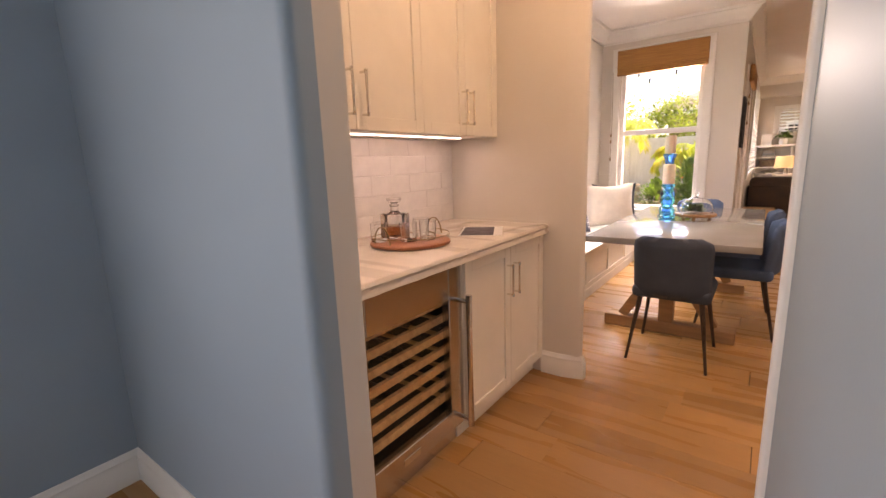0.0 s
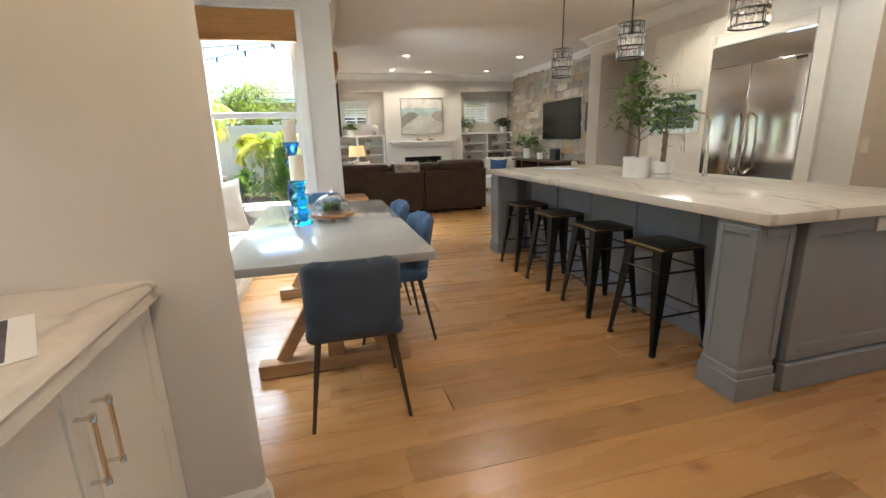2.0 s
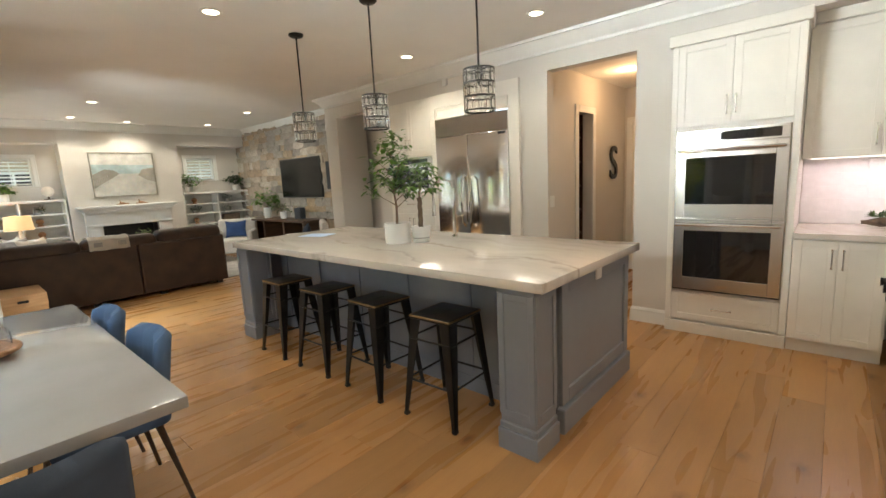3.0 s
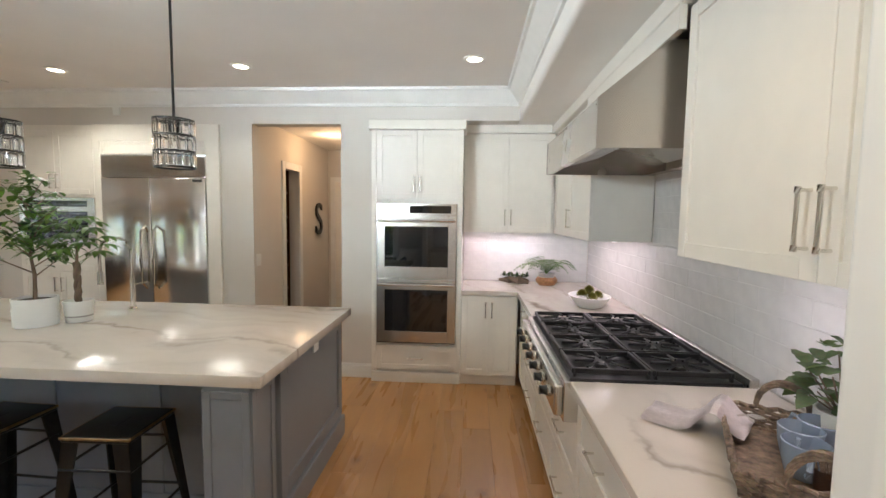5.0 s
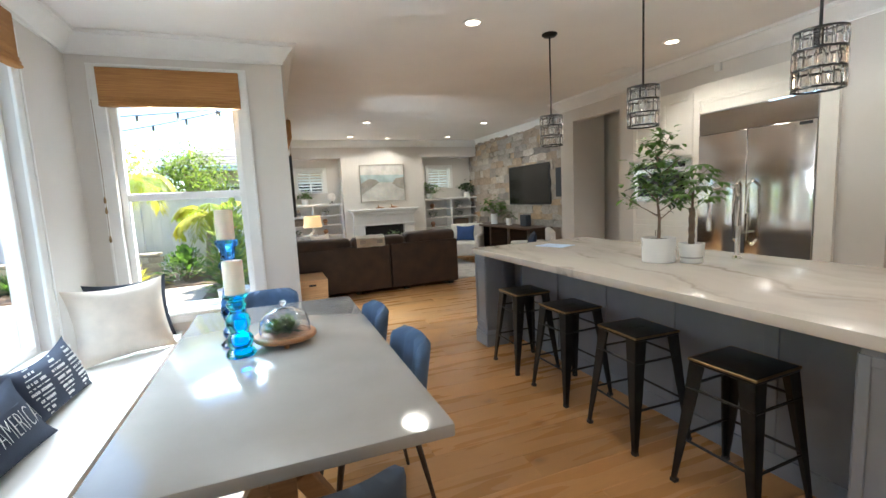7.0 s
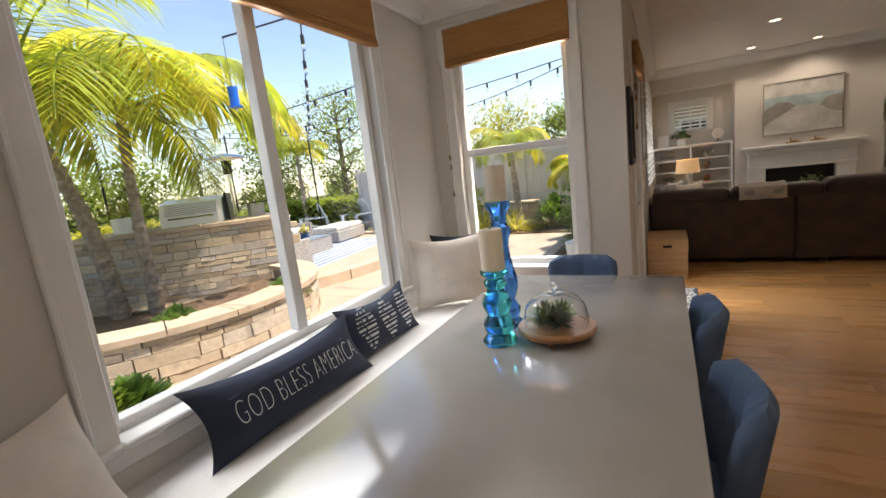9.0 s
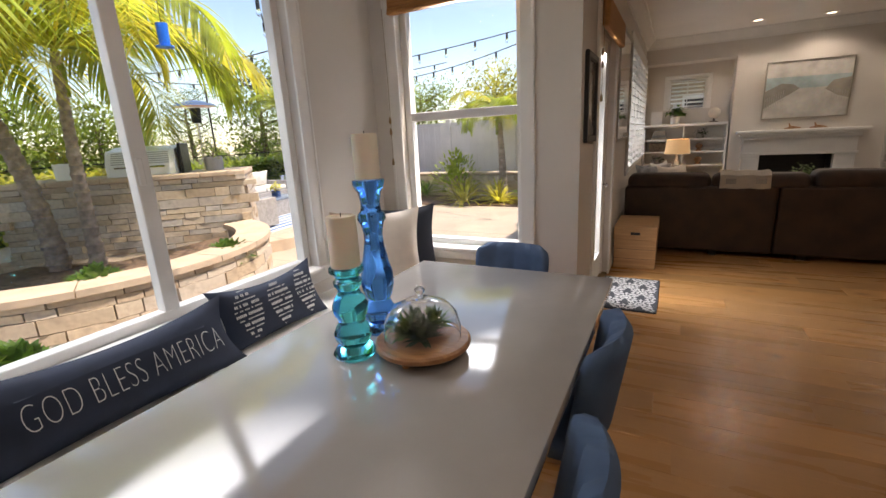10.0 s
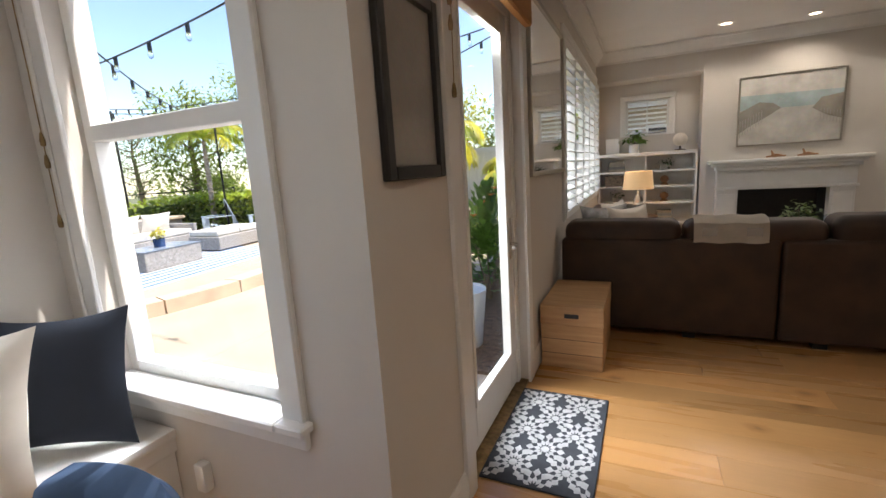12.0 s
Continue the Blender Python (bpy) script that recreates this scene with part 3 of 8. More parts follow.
structure("ceiling", boxes((-1.48, -1.76, CEIL, 5.28, 1.84, CEIL + 0.27), (-1.21, 1.84, CEIL, 5.28, 7.22, CEIL + 0.27), (0.29, 7.22, CEIL, 5.28, 13.46, CEIL + 0.27), (4.671, 3.62, 2.80, 7.0, 8.62, 3.05)), M_CEIL, "flat off-white painted ceiling")
bm = one(box, 0.85, 1.421, 2.50, 5.08, 2.24, CEIL - 0.001)
bmesh.ops.bevel(bm, geom=[e for e in bm.edges if all(v.co.z < 2.51 and v.co.y > 2.2 for v in e.verts)], offset=0.03, segments=4, affect="EDGES", profile=0.5)
structure("ceiling_soffit", bm, M_CEIL, "painted soffit dropped over the range counter")
structure("ceiling_soffit_return", boxes((4.531, 2.241, 2.50, 5.08, 3.62, CEIL - 0.001)), M_GREIGE, "painted soffit over the oven cabinet")

CROWN = [(0, 2.63), (0.018, 2.63), (0.022, 2.655), (0.035, 2.665), (0.06, 2.70), (0.095, 2.735), (0.105, 2.75), (0.125, 2.752), (0.13, CEIL - 0.002), (0, CEIL - 0.002)]
structure("trim_crown", molding([(0.85, 2.24), (4.53, 2.24), (4.53, 8.75), (5.10, 8.75), (5.10, 12.91), (0.45, 12.91), (0.45, 7.06), (-1.05, 7.06), (-1.05, 3.65), (-0.20, 3.65)], CROWN), M_TRIM, "white painted crown moulding")
BASE = [(0, 0.001), (0.016, 0.001), (0.016, 0.095), (0.012, 0.105), (0.014, 0.115), (0.008, 0.128), (0.005, 0.14), (0, 0.14)]
for k, path in enumerate(([(4.53, 3.63), (4.53, 3.93), (4.67, 3.93)], [(4.67, 4.81), (4.53, 4.81), (4.53, 5.12)], [(4.53, 7.28), (4.53, 7.51)], [(4.53, 8.45), (4.53, 8.75), (5.10, 8.75)],
                          [(0.45, 7.60), (0.45, 7.06), (-0.50, 7.06)], [(0.45, 12.9), (0.45, 8.75)],
                          [(-0.08, 3.562), (-0.045, 3.545), (-0.046, 3.53), (-0.15, 3.501), (-0.28, 3.498)],
                          [(-0.03, 1.69), (-1.32, 1.69), (-1.32, -1.6)], [(0.80, -1.5), (0.80, 2.24)], [(6.78, 3.95), (6.78, 4.81), (5.75, 4.81)])):
    structure(f"baseboard_{k + 1}", molding(path, BASE), M_TRIM, "white painted moulded baseboard")

# ---- windows and door of the nook ----
def framed_window(name, label, axis, f, a0, a1, z0, z1, out, bars=(), rails=(), casing=0.09, fr=0.05):
    """A window set into a hole; out is the way outdoors along the axis, f the room's wall face."""
    w = thing(name, label, "window", kind="structure")

    def b(bm, d0, d1, p0, p1, q0, q1):
        lo, hi = sorted((f + out * d0, f + out * d1))
        box(bm, *((lo, p0, q0, hi, p1, q1) if axis == "x" else (p0, lo, q0, p1, hi, q1)), 0.004)

    bm = bmesh.new()
    for p0, p1, q0, q1 in ((a0, a0 + fr, z0, z1), (a1 - fr, a1, z0, z1), (a0 + fr, a1 - fr, z0, z0 + fr), (a0 + fr, a1 - fr, z1 - fr, z1)):
        b(bm, 0.06, 0.13, p0, p1, q0, q1)
    part("window_frame", bm, M_TRIM, w)
    for a in bars:
        bm = bmesh.new()
        b(bm, 0.055, 0.12, a - 0.035, a + 0.035, z0 + fr, z1 - fr)
        part("mullion", bm, M_TRIM, w)
    for z in rails:
        bm = bmesh.new()
        b(bm, 0.055, 0.12, a0 + fr, a1 - fr, z - 0.03, z + 0.03)
        part("meeting_rail", bm, M_TRIM, w)
    edges_a = [a0 + fr, *bars, a1 - fr]
    edges_z = [z0 + fr, *rails, z1 - fr]
    for i in range(len(edges_a) - 1):
        for j in range(len(edges_z) - 1):
            bm = bmesh.new()
            b(bm, 0.094, 0.099, edges_a[i], edges_a[i + 1], edges_z[j], edges_z[j + 1])
            pane = part("pane", bm, M_PANE, w, "clear glass pane")
            pane.visible_shadow = False
    if casing:
        bm = bmesh.new()
        for p0, p1, q0, q1 in ((a0 - casing, a0 + 0.005, z0, z1), (a1 - 0.005, a1 + casing, z0, z1), (a0 - casing, a1 + casing, z1, z1 + casing)):
            b(bm, -0.018, 0.002, p0, p1, q0, q1)
            b(bm, -0.026, -0.016, *((p0 + 0.0, p0 + 0.02) if p0 < a0 and p1 < a1 else (p1 - 0.02, p1)), q0, q1) if p1 - p0 < 0.2 else b(bm, -0.026, -0.016, p0, p1, q1 - 0.02, q1)
        part("casing", bm, M_TRIM, w)
    return w


w1 = framed_window("window_1", "wide white-framed sliding window above the bench", "x", -1.05, 4.36, 6.26, 0.64, 2.56, -1, bars=(5.34,))
part("latch", one(box, -1.112, 5.315, 1.28, -1.098, 5.345, 1.40, 0.004), M_TRIM, w1)
bm = bmesh.new()
box(bm, -1.11, 4.36, 0.615, -1.0, 6.26, 0.645, 0.006)
box(bm, -1.05, 4.26, 0.615, -1.0, 4.36, 0.645, 0.006)
box(bm, -1.05, 6.26, 0.615, -1.0, 6.36, 0.645, 0.006)
box(bm, -1.05, 4.28, 0.545, -1.03, 6.34, 0.614, 0.004)
part("window_sill", bm, M_TRIM, w1)
w2 = framed_window("window_2", "white-framed single-hung window", "y", 7.06, -0.83, 0.08, 0.62, 2.48, 1, rails=(1.57,))
bm = bmesh.new()
box(bm, -0.83, 7.0, 0.595, 0.08, 7.12, 0.625, 0.006)
box(bm, -0.94, 7.0, 0.595, -0.83, 7.059, 0.625, 0.006)
box(bm, 0.08, 7.0, 0.595, 0.19, 7.059, 0.625, 0.006)
box(bm, -0.92, 7.035, 0.53, 0.17, 7.059, 0.594, 0.004)
part("window_sill", bm, M_TRIM, w2)

for k, (x0, x1) in enumerate(((0.82, 1.40), (3.92, 4.50))):
    framed_window(f"window_{k + 3}", "small white shuttered window above the bookshelf", "y", 13.3, x0, x1, 1.66, 2.16, 1, casing=0.07, fr=0.03)
    sh = thing("plantation_shutter", "small white plantation shutter with open louvres", "shutter", group="alcove shutters")
    for z in np.arange(1.71, 2.13, 0.065):
        part("louvre", one(obox, pose((x0 + x1) / 2, 13.345, z, -18, 0, 0), x1 - x0 - 0.08, 0.055, 0.008), M_TRIM, sh)
    part("stile", boxes((x0 + 0.005, 13.33, 1.665, x0 + 0.035, 13.36, 2.155)), M_TRIM, sh)
    part("stile", boxes((x1 - 0.035, 13.33, 1.665, x1 - 0.005, 13.36, 2.155)), M_TRIM, sh)
    part("tilt_rod", boxes(((x0 + x1) / 2 - 0.008, 13.31, 1.69, (x0 + x1) / 2 + 0.008, 13.322, 2.13)), M_TRIM, sh)
framed_window("window_5", "long white window behind plantation shutters", "x", 0.45, 10.08, 13.05, 0.84, 2.40, -1, bars=(11.07, 12.06), casing=0.07)
for k in range(5):
    y0 = 10.10 + k * 0.588
    sh = thing("plantation_shutter", "tall white plantation shutter with open louvres", "shutter", group="living room shutters")
    for z in np.arange(0.95, 2.33, 0.085):
        part("louvre", one(obox, pose(0.455, y0 + 0.294, z, 0, 24, 0), 0.075, 0.50, 0.010), M_TRIM, sh)
    part("stile", boxes((0.43, y0 + 0.002, 0.86, 0.475, y0 + 0.045, 2.38, )), M_TRIM, sh)
    part("stile", boxes((0.43, y0 + 0.543, 0.86, 0.475, y0 + 0.586, 2.38)), M_TRIM, sh)
    part("rail", boxes((0.43, y0 + 0.045, 0.86, 0.475, y0 + 0.543, 0.915)), M_TRIM, sh)
    part("rail", boxes((0.43, y0 + 0.045, 2.325, 0.475, y0 + 0.543, 2.38)), M_TRIM, sh)

door = thing("door_1", "white glazed patio door, closed", "door", kind="structure")
part("leaf", boxes((0.345, 7.70, 0.02, 0.39, 7.90, 2.15), (0.345, 8.50, 0.02, 0.39, 8.62, 2.15), (0.345, 7.90, 0.02, 0.39, 8.50, 0.25), (0.345, 7.90, 2.05, 0.39, 8.50, 2.15), bevel=0.004), M_TRIM, door)
pane = part("pane", boxes((0.364, 7.90, 0.25, 0.370, 8.50, 2.05)), M_PANE, door, "clear glass pane")
pane.visible_shadow = False
part("glazing_bead", boxes((0.388, 7.89, 0.24, 0.40, 7.915, 2.06), (0.388, 8.485, 0.24, 0.40, 8.51, 2.06), (0.388, 7.915, 0.24, 0.40, 8.485, 0.265), (0.388, 7.915, 2.035, 0.40, 8.485, 2.06), bevel=0.003), M_TRIM, door)
part("door_casing", boxes((0.32, 7.661, 0, 0.40, 7.70, 2.199), (0.32, 8.62, 0, 0.40, 8.679, 2.199), (0.32, 7.70, 2.15, 0.40, 8.62, 2.199), (0.451, 7.58, 0, 0.47, 7.675, 2.28), (0.451, 8.665, 0, 0.47, 8.76, 2.28), (0.451, 7.675, 2.19, 0.47, 8.665, 2.28), bevel=0.003), M_TRIM, door)
part("lock_plate", boxes((0.389, 8.545, 0.82, 0.396, 8.59, 1.06), bevel=0.003), M_CHROME, door)
part("door_handle", one(tube, [(0.39, 8.567, 0.91), (0.43, 8.567, 0.91), (0.44, 8.555, 0.91), (0.44, 8.465, 0.905)], 0.009), M_CHROME, door)
part("threshold", boxes((0.291, 7.66, -0.02, 0.45, 8.68, 0.012)), M_BRONZE, door)

# ---- kitchen pieces ----
def pull(parent, at, length=0.13, upright=True, out=(0, 1, 0)):
    """A nickel bar pull with two posts and end collars, standing off the front."""
    o = Vector(out)
    d = Vector((0, 0, 1)) if upright else Vector((abs(o.y), abs(o.x), 0))
    c = Vector(at)
    bm = bmesh.new()
    a, b = c - d * length / 2, c + d * length / 2
    for p in (a, b):
        tube(bm, [p, p + o * 0.032], 0.005, 8)
        tube(bm, [p + o * 0.032 - d * 0.008, p + o * 0.032 + d * 0.008], 0.0075, 8)
    tube(bm, [a + o * 0.032, b + o * 0.032], 0.0055, 8)
    return part("handle", bm, M_CHROME, parent, "polished nickel bar pull")


def shaker(parent, axis, f, out, a0, a1, z0, z1, mat, name="door", rail=0.055, th=0.02, handle=None, length=0.13, upright=True):
    """A shaker front: a frame with a recessed panel. f is the cabinet's face, out the way it faces along the axis."""
    bm = bmesh.new()
    g = 0.0015

    def b(d0, d1, p0, p1, q0, q1):
        lo, hi = sorted((f + out * d0, f + out * d1))
        box(bm, *((lo, p0, q0, hi, p1, q1) if axis == "x" else (p0, lo, q0, p1, hi, q1)), 0.0015)

    a0, a1, z0, z1 = a0 + g, a1 - g, z0 + g, z1 - g
    b(0.001, th, a0, a0 + rail, z0, z1)
    b(0.001, th, a1 - rail, a1, z0, z1)
    b(0.001, th, a0 + rail, a1 - rail, z0, z0 + rail)
    b(0.001, th, a0 + rail, a1 - rail, z1 - rail, z1)
    b(0.001, th - 0.009, a0 + rail - 0.002, a1 - rail + 0.002, z0 + rail - 0.002, z1 - rail + 0.002)
    d = part(name, bm, mat, parent)
    if handle:
        o = (out, 0, 0) if axis == "x" else (0, out, 0)
        at = (f + out * th, handle[0], handle[1]) if axis == "x" else (handle[0], f + out * th, handle[1])
        pull(d, at, length, upright, o)
    return d


# island
island = thing("kitchen_island", "grey painted panelled kitchen island with square corner posts", "island")
part("body", boxes((2.50, 3.62, 0.10, 3.38, 6.78, 0.884), (2.53, 3.68, 0.0, 3.34, 6.74, 0.10)), M_GREY, island)
for y0 in (3.585, 6.62):
    bm = bmesh.new()
    box(bm, 2.09, y0, 0.16, 2.30, y0 + 0.21, 0.884, 0.003)
    box(bm, 2.075, y0 - 0.015, 0.0, 2.315, y0 + 0.225, 0.12, 0.004)
    box(bm, 2.083, y0 - 0.008, 0.12, 2.307, y0 + 0.218, 0.16, 0.006)
    post = part("corner_post", bm, M_GREY, island)
    bm = bmesh.new()
    for u0, u1, q0, q1 in ((2.09, 2.125, 0.20, 0.86), (2.265, 2.30, 0.20, 0.86), (2.125, 2.265, 0.20, 0.235), (2.125, 2.265, 0.825, 0.86)):
        box(bm, u0, y0 - 0.008, q0, u1, y0 - 0.0005, q1, 0.002)
        box(bm, 2.082, y0 + u0 - 2.09, q0, 2.0895, y0 + u1 - 2.09, q1, 0.002)
        box(bm, u0, y0 + 0.2105, q0, u1, y0 + 0.218, q1, 0.002)
    part("panel_moulding", bm, M_GREY, post)
for x0, x1, q0, q1 in ((2.39, 2.47, 0.16, 0.884), (3.33, 3.40, 0.16, 0.884), (2.47, 3.33, 0.16, 0.24), (2.47, 3.33, 0.80, 0.884)):
    part("panel_rail", one(box, x0, 3.59, q0, x1, 3.619, q1, 0.003), M_GREY, island)
part("end_panel", one(box, 2.47, 3.605, 0.24, 3.33, 3.6195, 0.80), M_GREY, island)
part("end_stile", one(box, 2.39, 3.6195, 0.0, 2.4995, 3.66, 0.884, 0.003), M_GREY, island)
part("end_plinth", one(box, 2.375, 3.572, 0.0, 3.415, 3.62, 0.15, 0.006), M_GREY, island)
part("end_panel", one(box, 2.39, 6.7805, 0.0, 3.40, 6.81, 0.884, 0.003), M_GREY, island)
for k in range(6):
    y0 = 3.70 + k * 0.588
    part("batten", boxes((2.487, y0, 0.10, 2.4995, y0 + 0.07, 0.884), bevel=0.002), M_GREY, island)
part("base_rail", boxes((2.484, 3.66, 0.0, 2.4995, 6.78, 0.11), bevel=0.003), M_GREY, island)
part("outlet", boxes((2.82, 3.578, 0.795, 2.895, 3.589, 0.865), bevel=0.003), M_TRIM, island, "white outlet plate")
bm = one(box, 2.07, 3.53, 0.885, 3.44, 6.87, 0.937, 0.004, 2)
top = solid("island_worktop", bm, M_TOP, "pale veined quartzite slab on the kitchen island", "worktop")

# bar stools
def bar_stool():
    s = thing("bar_stool", "gunmetal steel bar stool with a worn bronze seat rim", "stool", group="stools at the island")
    bm = bmesh.new()
    box(bm, -0.155, -0.155, 0.615, 0.155, 0.155, 0.645, 0.012, 3)
    seat = part("seat", bm, M_GUN, s)
    part("seat_rim", boxes((-0.157, -0.157, 0.630, -0.149, 0.157, 0.643), (0.149, -0.157, 0.630, 0.157, 0.157, 0.643), (-0.149, -0.157, 0.630, 0.149, -0.149, 0.643), (-0.149, 0.149, 0.630, 0.149, 0.157, 0.643), bevel=0.003), M_BRONZE, seat, "worn bronze edge")
    part("grip_slot", boxes((-0.045, -0.014, 0.6435, 0.045, 0.014, 0.6462), bevel=0.001), M_BLACK, seat)
    for sx in (-1, 1):
        for sy in (-1, 1):
            bm = bmesh.new()
            for wing in (0, 1):
                rows = []
                for z, h, w in ((0.63, 0.150, 0.075), (0.32, 0.176, 0.052), (0.03, 0.200, 0.026), (0.0, 0.203, 0.026)):
                    e = (h, h - w, h - w, h)
                    q = []
                    for k, dpt in ((0, 0), (1, 0), (1, 0.008), (0, 0.008)):
                        a, b = h - (w if k else 0), h - dpt
                        q.append(bm.verts.new((sx * (a if wing else b), sy * (b if wing else a), z)))
                    rows.append(q)
                for r0, r1 in zip(rows, rows[1:]):
                    bridge(bm, r0, r1)
                bm.faces.new(rows[0])
                bm.faces.new(rows[-1][::-1])
            leg = part("leg", bm, M_GUN, s)
            part("rubber_foot", boxes((sx * 0.19 - 0.016, sy * 0.19 - 0.016, 0.0, sx * 0.19 + 0.016, sy * 0.19 + 0.016, 0.02), bevel=0.003), M_BLACK, leg)
    for z, h in ((0.24, 0.176), (0.50, 0.158)):
        for a, b in (((-h, -h), (h, -h)), ((h, -h), (h, h)), ((h, h), (-h, h)), ((-h, h), (-h, -h))):
            part("brace", one(tube, [(*a, z), (*b, z)], 0.007, 6), M_GUN, s)
    return s


stool = bar_stool()
for k, (x, y, r) in enumerate(((2.21, 4.27, 2), (2.20, 4.88, -2), (2.195, 5.50, 1), (2.185, 6.10, -1))):
    if k == 0:
        stool.matrix_world = pose(x, y, 0, 0, 0, r)
    else:
        copy_thing(stool, pose(x, y, 0, 0, 0, r))

# pendants
def pendant():
    p = thing("pendant_light", "crystal drum pendant with three tiers on a dark rod", "pendant", group="island pendants")
    part("canopy", one(lathe, [(0, CEIL - 0.001), (0.065, CEIL - 0.001), (0.065, CEIL - 0.012), (0.05, CEIL - 0.025), (0.012, CEIL - 0.03), (0, CEIL - 0.03)], 20), M_GUN, p)
    part("rod", one(tube, [(0, 0, 2.10), (0, 0, CEIL - 0.02)], 0.007, 8), M_GUN, p)
    part("socket", one(lathe, [(0, 2.11), (0.025, 2.11), (0.025, 2.03), (0, 2.03)], 12), M_GUN, p)
    part("bulb", one(lathe, [(0, 2.03), (0.014, 2.025), (0.026, 1.99), (0.022, 1.955), (0, 1.94)], 12), M_CLEAR, p)
    rings = []
    for z in (1.848, 1.930, 2.012, 2.094):
        bm = bmesh.new()
        n = 28
        prev = None
        first = None
        for i in range(n):
            a = 2 * math.pi * i / n
            r = [bm.verts.new((math.cos(a) * q, math.sin(a) * q, z + h)) for q, h in ((0.091, -0.004), (0.099, -0.004), (0.099, 0.004), (0.091, 0.004))]
            if prev:
                bridge(bm, prev, r)
            first = first or r
            prev = r
        bridge(bm, prev, first)
        rings.append(part("band", bm, M_GUN, p, "dark metal band"))
    part("spider", boxes((-0.092, -0.004, 2.09, 0.092, 0.004, 2.097), (-0.004, -0.092, 2.0905, 0.004, 0.092, 2.0965)), M_GUN, p)
    bm = bmesh.new()
    box(bm, -0.0165, -0.005, -0.036, 0.0165, 0.005, 0.036, 0.0045)
    crystal = mesh_of("crystal", bm, M_CRYSTAL)
    for tier, z in enumerate((1.889, 1.971, 2.053)):
        for i in range(16):
            a = 360 * (i + 0.5 * (tier % 2)) / 16
            ob = new("crystal", crystal)
            ob.parent = p
            ob.matrix_basis = pose(0.095 * math.cos(radians(a)), 0.095 * math.sin(radians(a)), z, 0, 0, a + 90)
    return p


pend = pendant()
for k, (x, y) in enumerate(((2.60, 4.24), (2.60, 5.235), (2.60, 6.25))):
    if k == 0:
        pend.matrix_world = pose(x, y, 0)
    else:
        copy_thing(pend, pose(x, y, 0, 0, 0, 10 * k))

# downlights, vents
def downlight():
    d = thing("downlight", "round recessed ceiling downlight, lit", "downlight", group="recessed downlights")
    part("trim_ring", one(lathe, [(0.055, CEIL - 0.0005), (0.082, CEIL - 0.0005), (0.08, CEIL - 0.006), (0.058, CEIL - 0.008), (0.055, CEIL - 0.004)], 24), M_TRIM, d)
    part("lens", one(lathe, [(0, CEIL - 0.004), (0.055, CEIL - 0.004), (0.055, CEIL - 0.001)], 24), M_GLOWW, d)
    return d


dl = downlight()
for k, (x, y) in enumerate(DOWNLIGHTS):
    if k == 0:
        dl.matrix_world = pose(x, y, 0)
    else:
        copy_thing(dl, pose(x, y, 0))


def vent(x, y, turn=0):
    v = thing("ceiling_vent", "white slatted ceiling vent", "vent", (x, y, 0), "ceiling vents", turn)
    part("frame", boxes((-0.17, -0.08, CEIL - 0.008, 0.17, -0.06, CEIL - 0.001), (-0.17, 0.06, CEIL - 0.008, 0.17, 0.08, CEIL - 0.001), (-0.17, -0.06, CEIL - 0.008, -0.15, 0.06, CEIL - 0.001), (0.15, -0.06, CEIL - 0.008, 0.17, 0.06, CEIL - 0.001)), M_TRIM, v)
    part("backing", boxes((-0.15, -0.06, CEIL - 0.002, 0.15, 0.06, CEIL - 0.001)), M_BLACK, v)
    for k in range(7):
        part("slat", one(obox, pose(0, -0.05 + k * 0.0165, CEIL - 0.005, 30, 0, 0), 0.30, 0.013, 0.002), M_TRIM, v)


vent(4.12, 7.1, 90)
vent(4.85, 10.05, 90)
sp = thing("ceiling_speaker", "round white ceiling speaker grille", "speaker", (1.25, 9.95, 0))
part("grille", one(lathe, [(0, CEIL - 0.006), (0.10, CEIL - 0.005), (0.115, CEIL - 0.001)], 24), M_TRIM, sp)
det = thing("door_chime", "small white wall chime box", "chime")
part("cover", boxes((4.50, 6.13, 2.55, 4.5295, 6.20, 2.63), bevel=0.004), M_TRIM, det)
sw = thing("light_switch", "white double rocker switch plate", "switch")
part("plate", boxes((4.57, 4.801, 1.08, 4.66, 4.8095, 1.20), bevel=0.003), M_TRIM, sw)
for x in (4.59, 4.625):
    part("rocker", boxes((x, 4.797, 1.11, x + 0.022, 4.8012, 1.17), bevel=0.002), M_TRIM, sw)

# oven tower
tower = thing("oven_cabinet", "tall white shaker cabinet housing two ovens", "cabinet")
part("body", boxes((4.47, 2.755, 0.10, 5.07, 3.615, 2.40), (4.475, 2.76, 0.0, 5.06, 3.61, 0.10)), M_CAB, tower)
part("stile", boxes((4.449, 2.755, 0.0, 4.4695, 2.80, 2.40), bevel=0.002), M_CAB, tower)
part("stile", boxes((4.449, 3.57, 0.0, 4.4695, 3.615, 2.40), bevel=0.002), M_CAB, tower)
part("base_board", boxes((4.435, 2.755, 0.0, 4.4485, 3.615, 0.10), bevel=0.003), M_CAB, tower)
part("crown", boxes((4.42, 2.73, 2.40, 5.07, 3.64, 2.49), bevel=0.006), M_CAB, tower)
shaker(tower, "x", 4.469, -1, 2.80, 3.185, 1.76, 2.40, M_CAB, handle=(3.155, 1.90))
shaker(tower, "x", 4.469, -1, 3.185, 3.57, 1.76, 2.40, M_CAB, handle=(3.215, 1.90))
shaker(tower, "x", 4.469, -1, 2.80, 3.57, 0.12, 0.36, M_CAB, "drawer", 0.05, handle=(3.185, 0.24), upright=False)
oven = thing("double_wall_oven", "stainless steel double wall oven with dark glass doors", "oven")
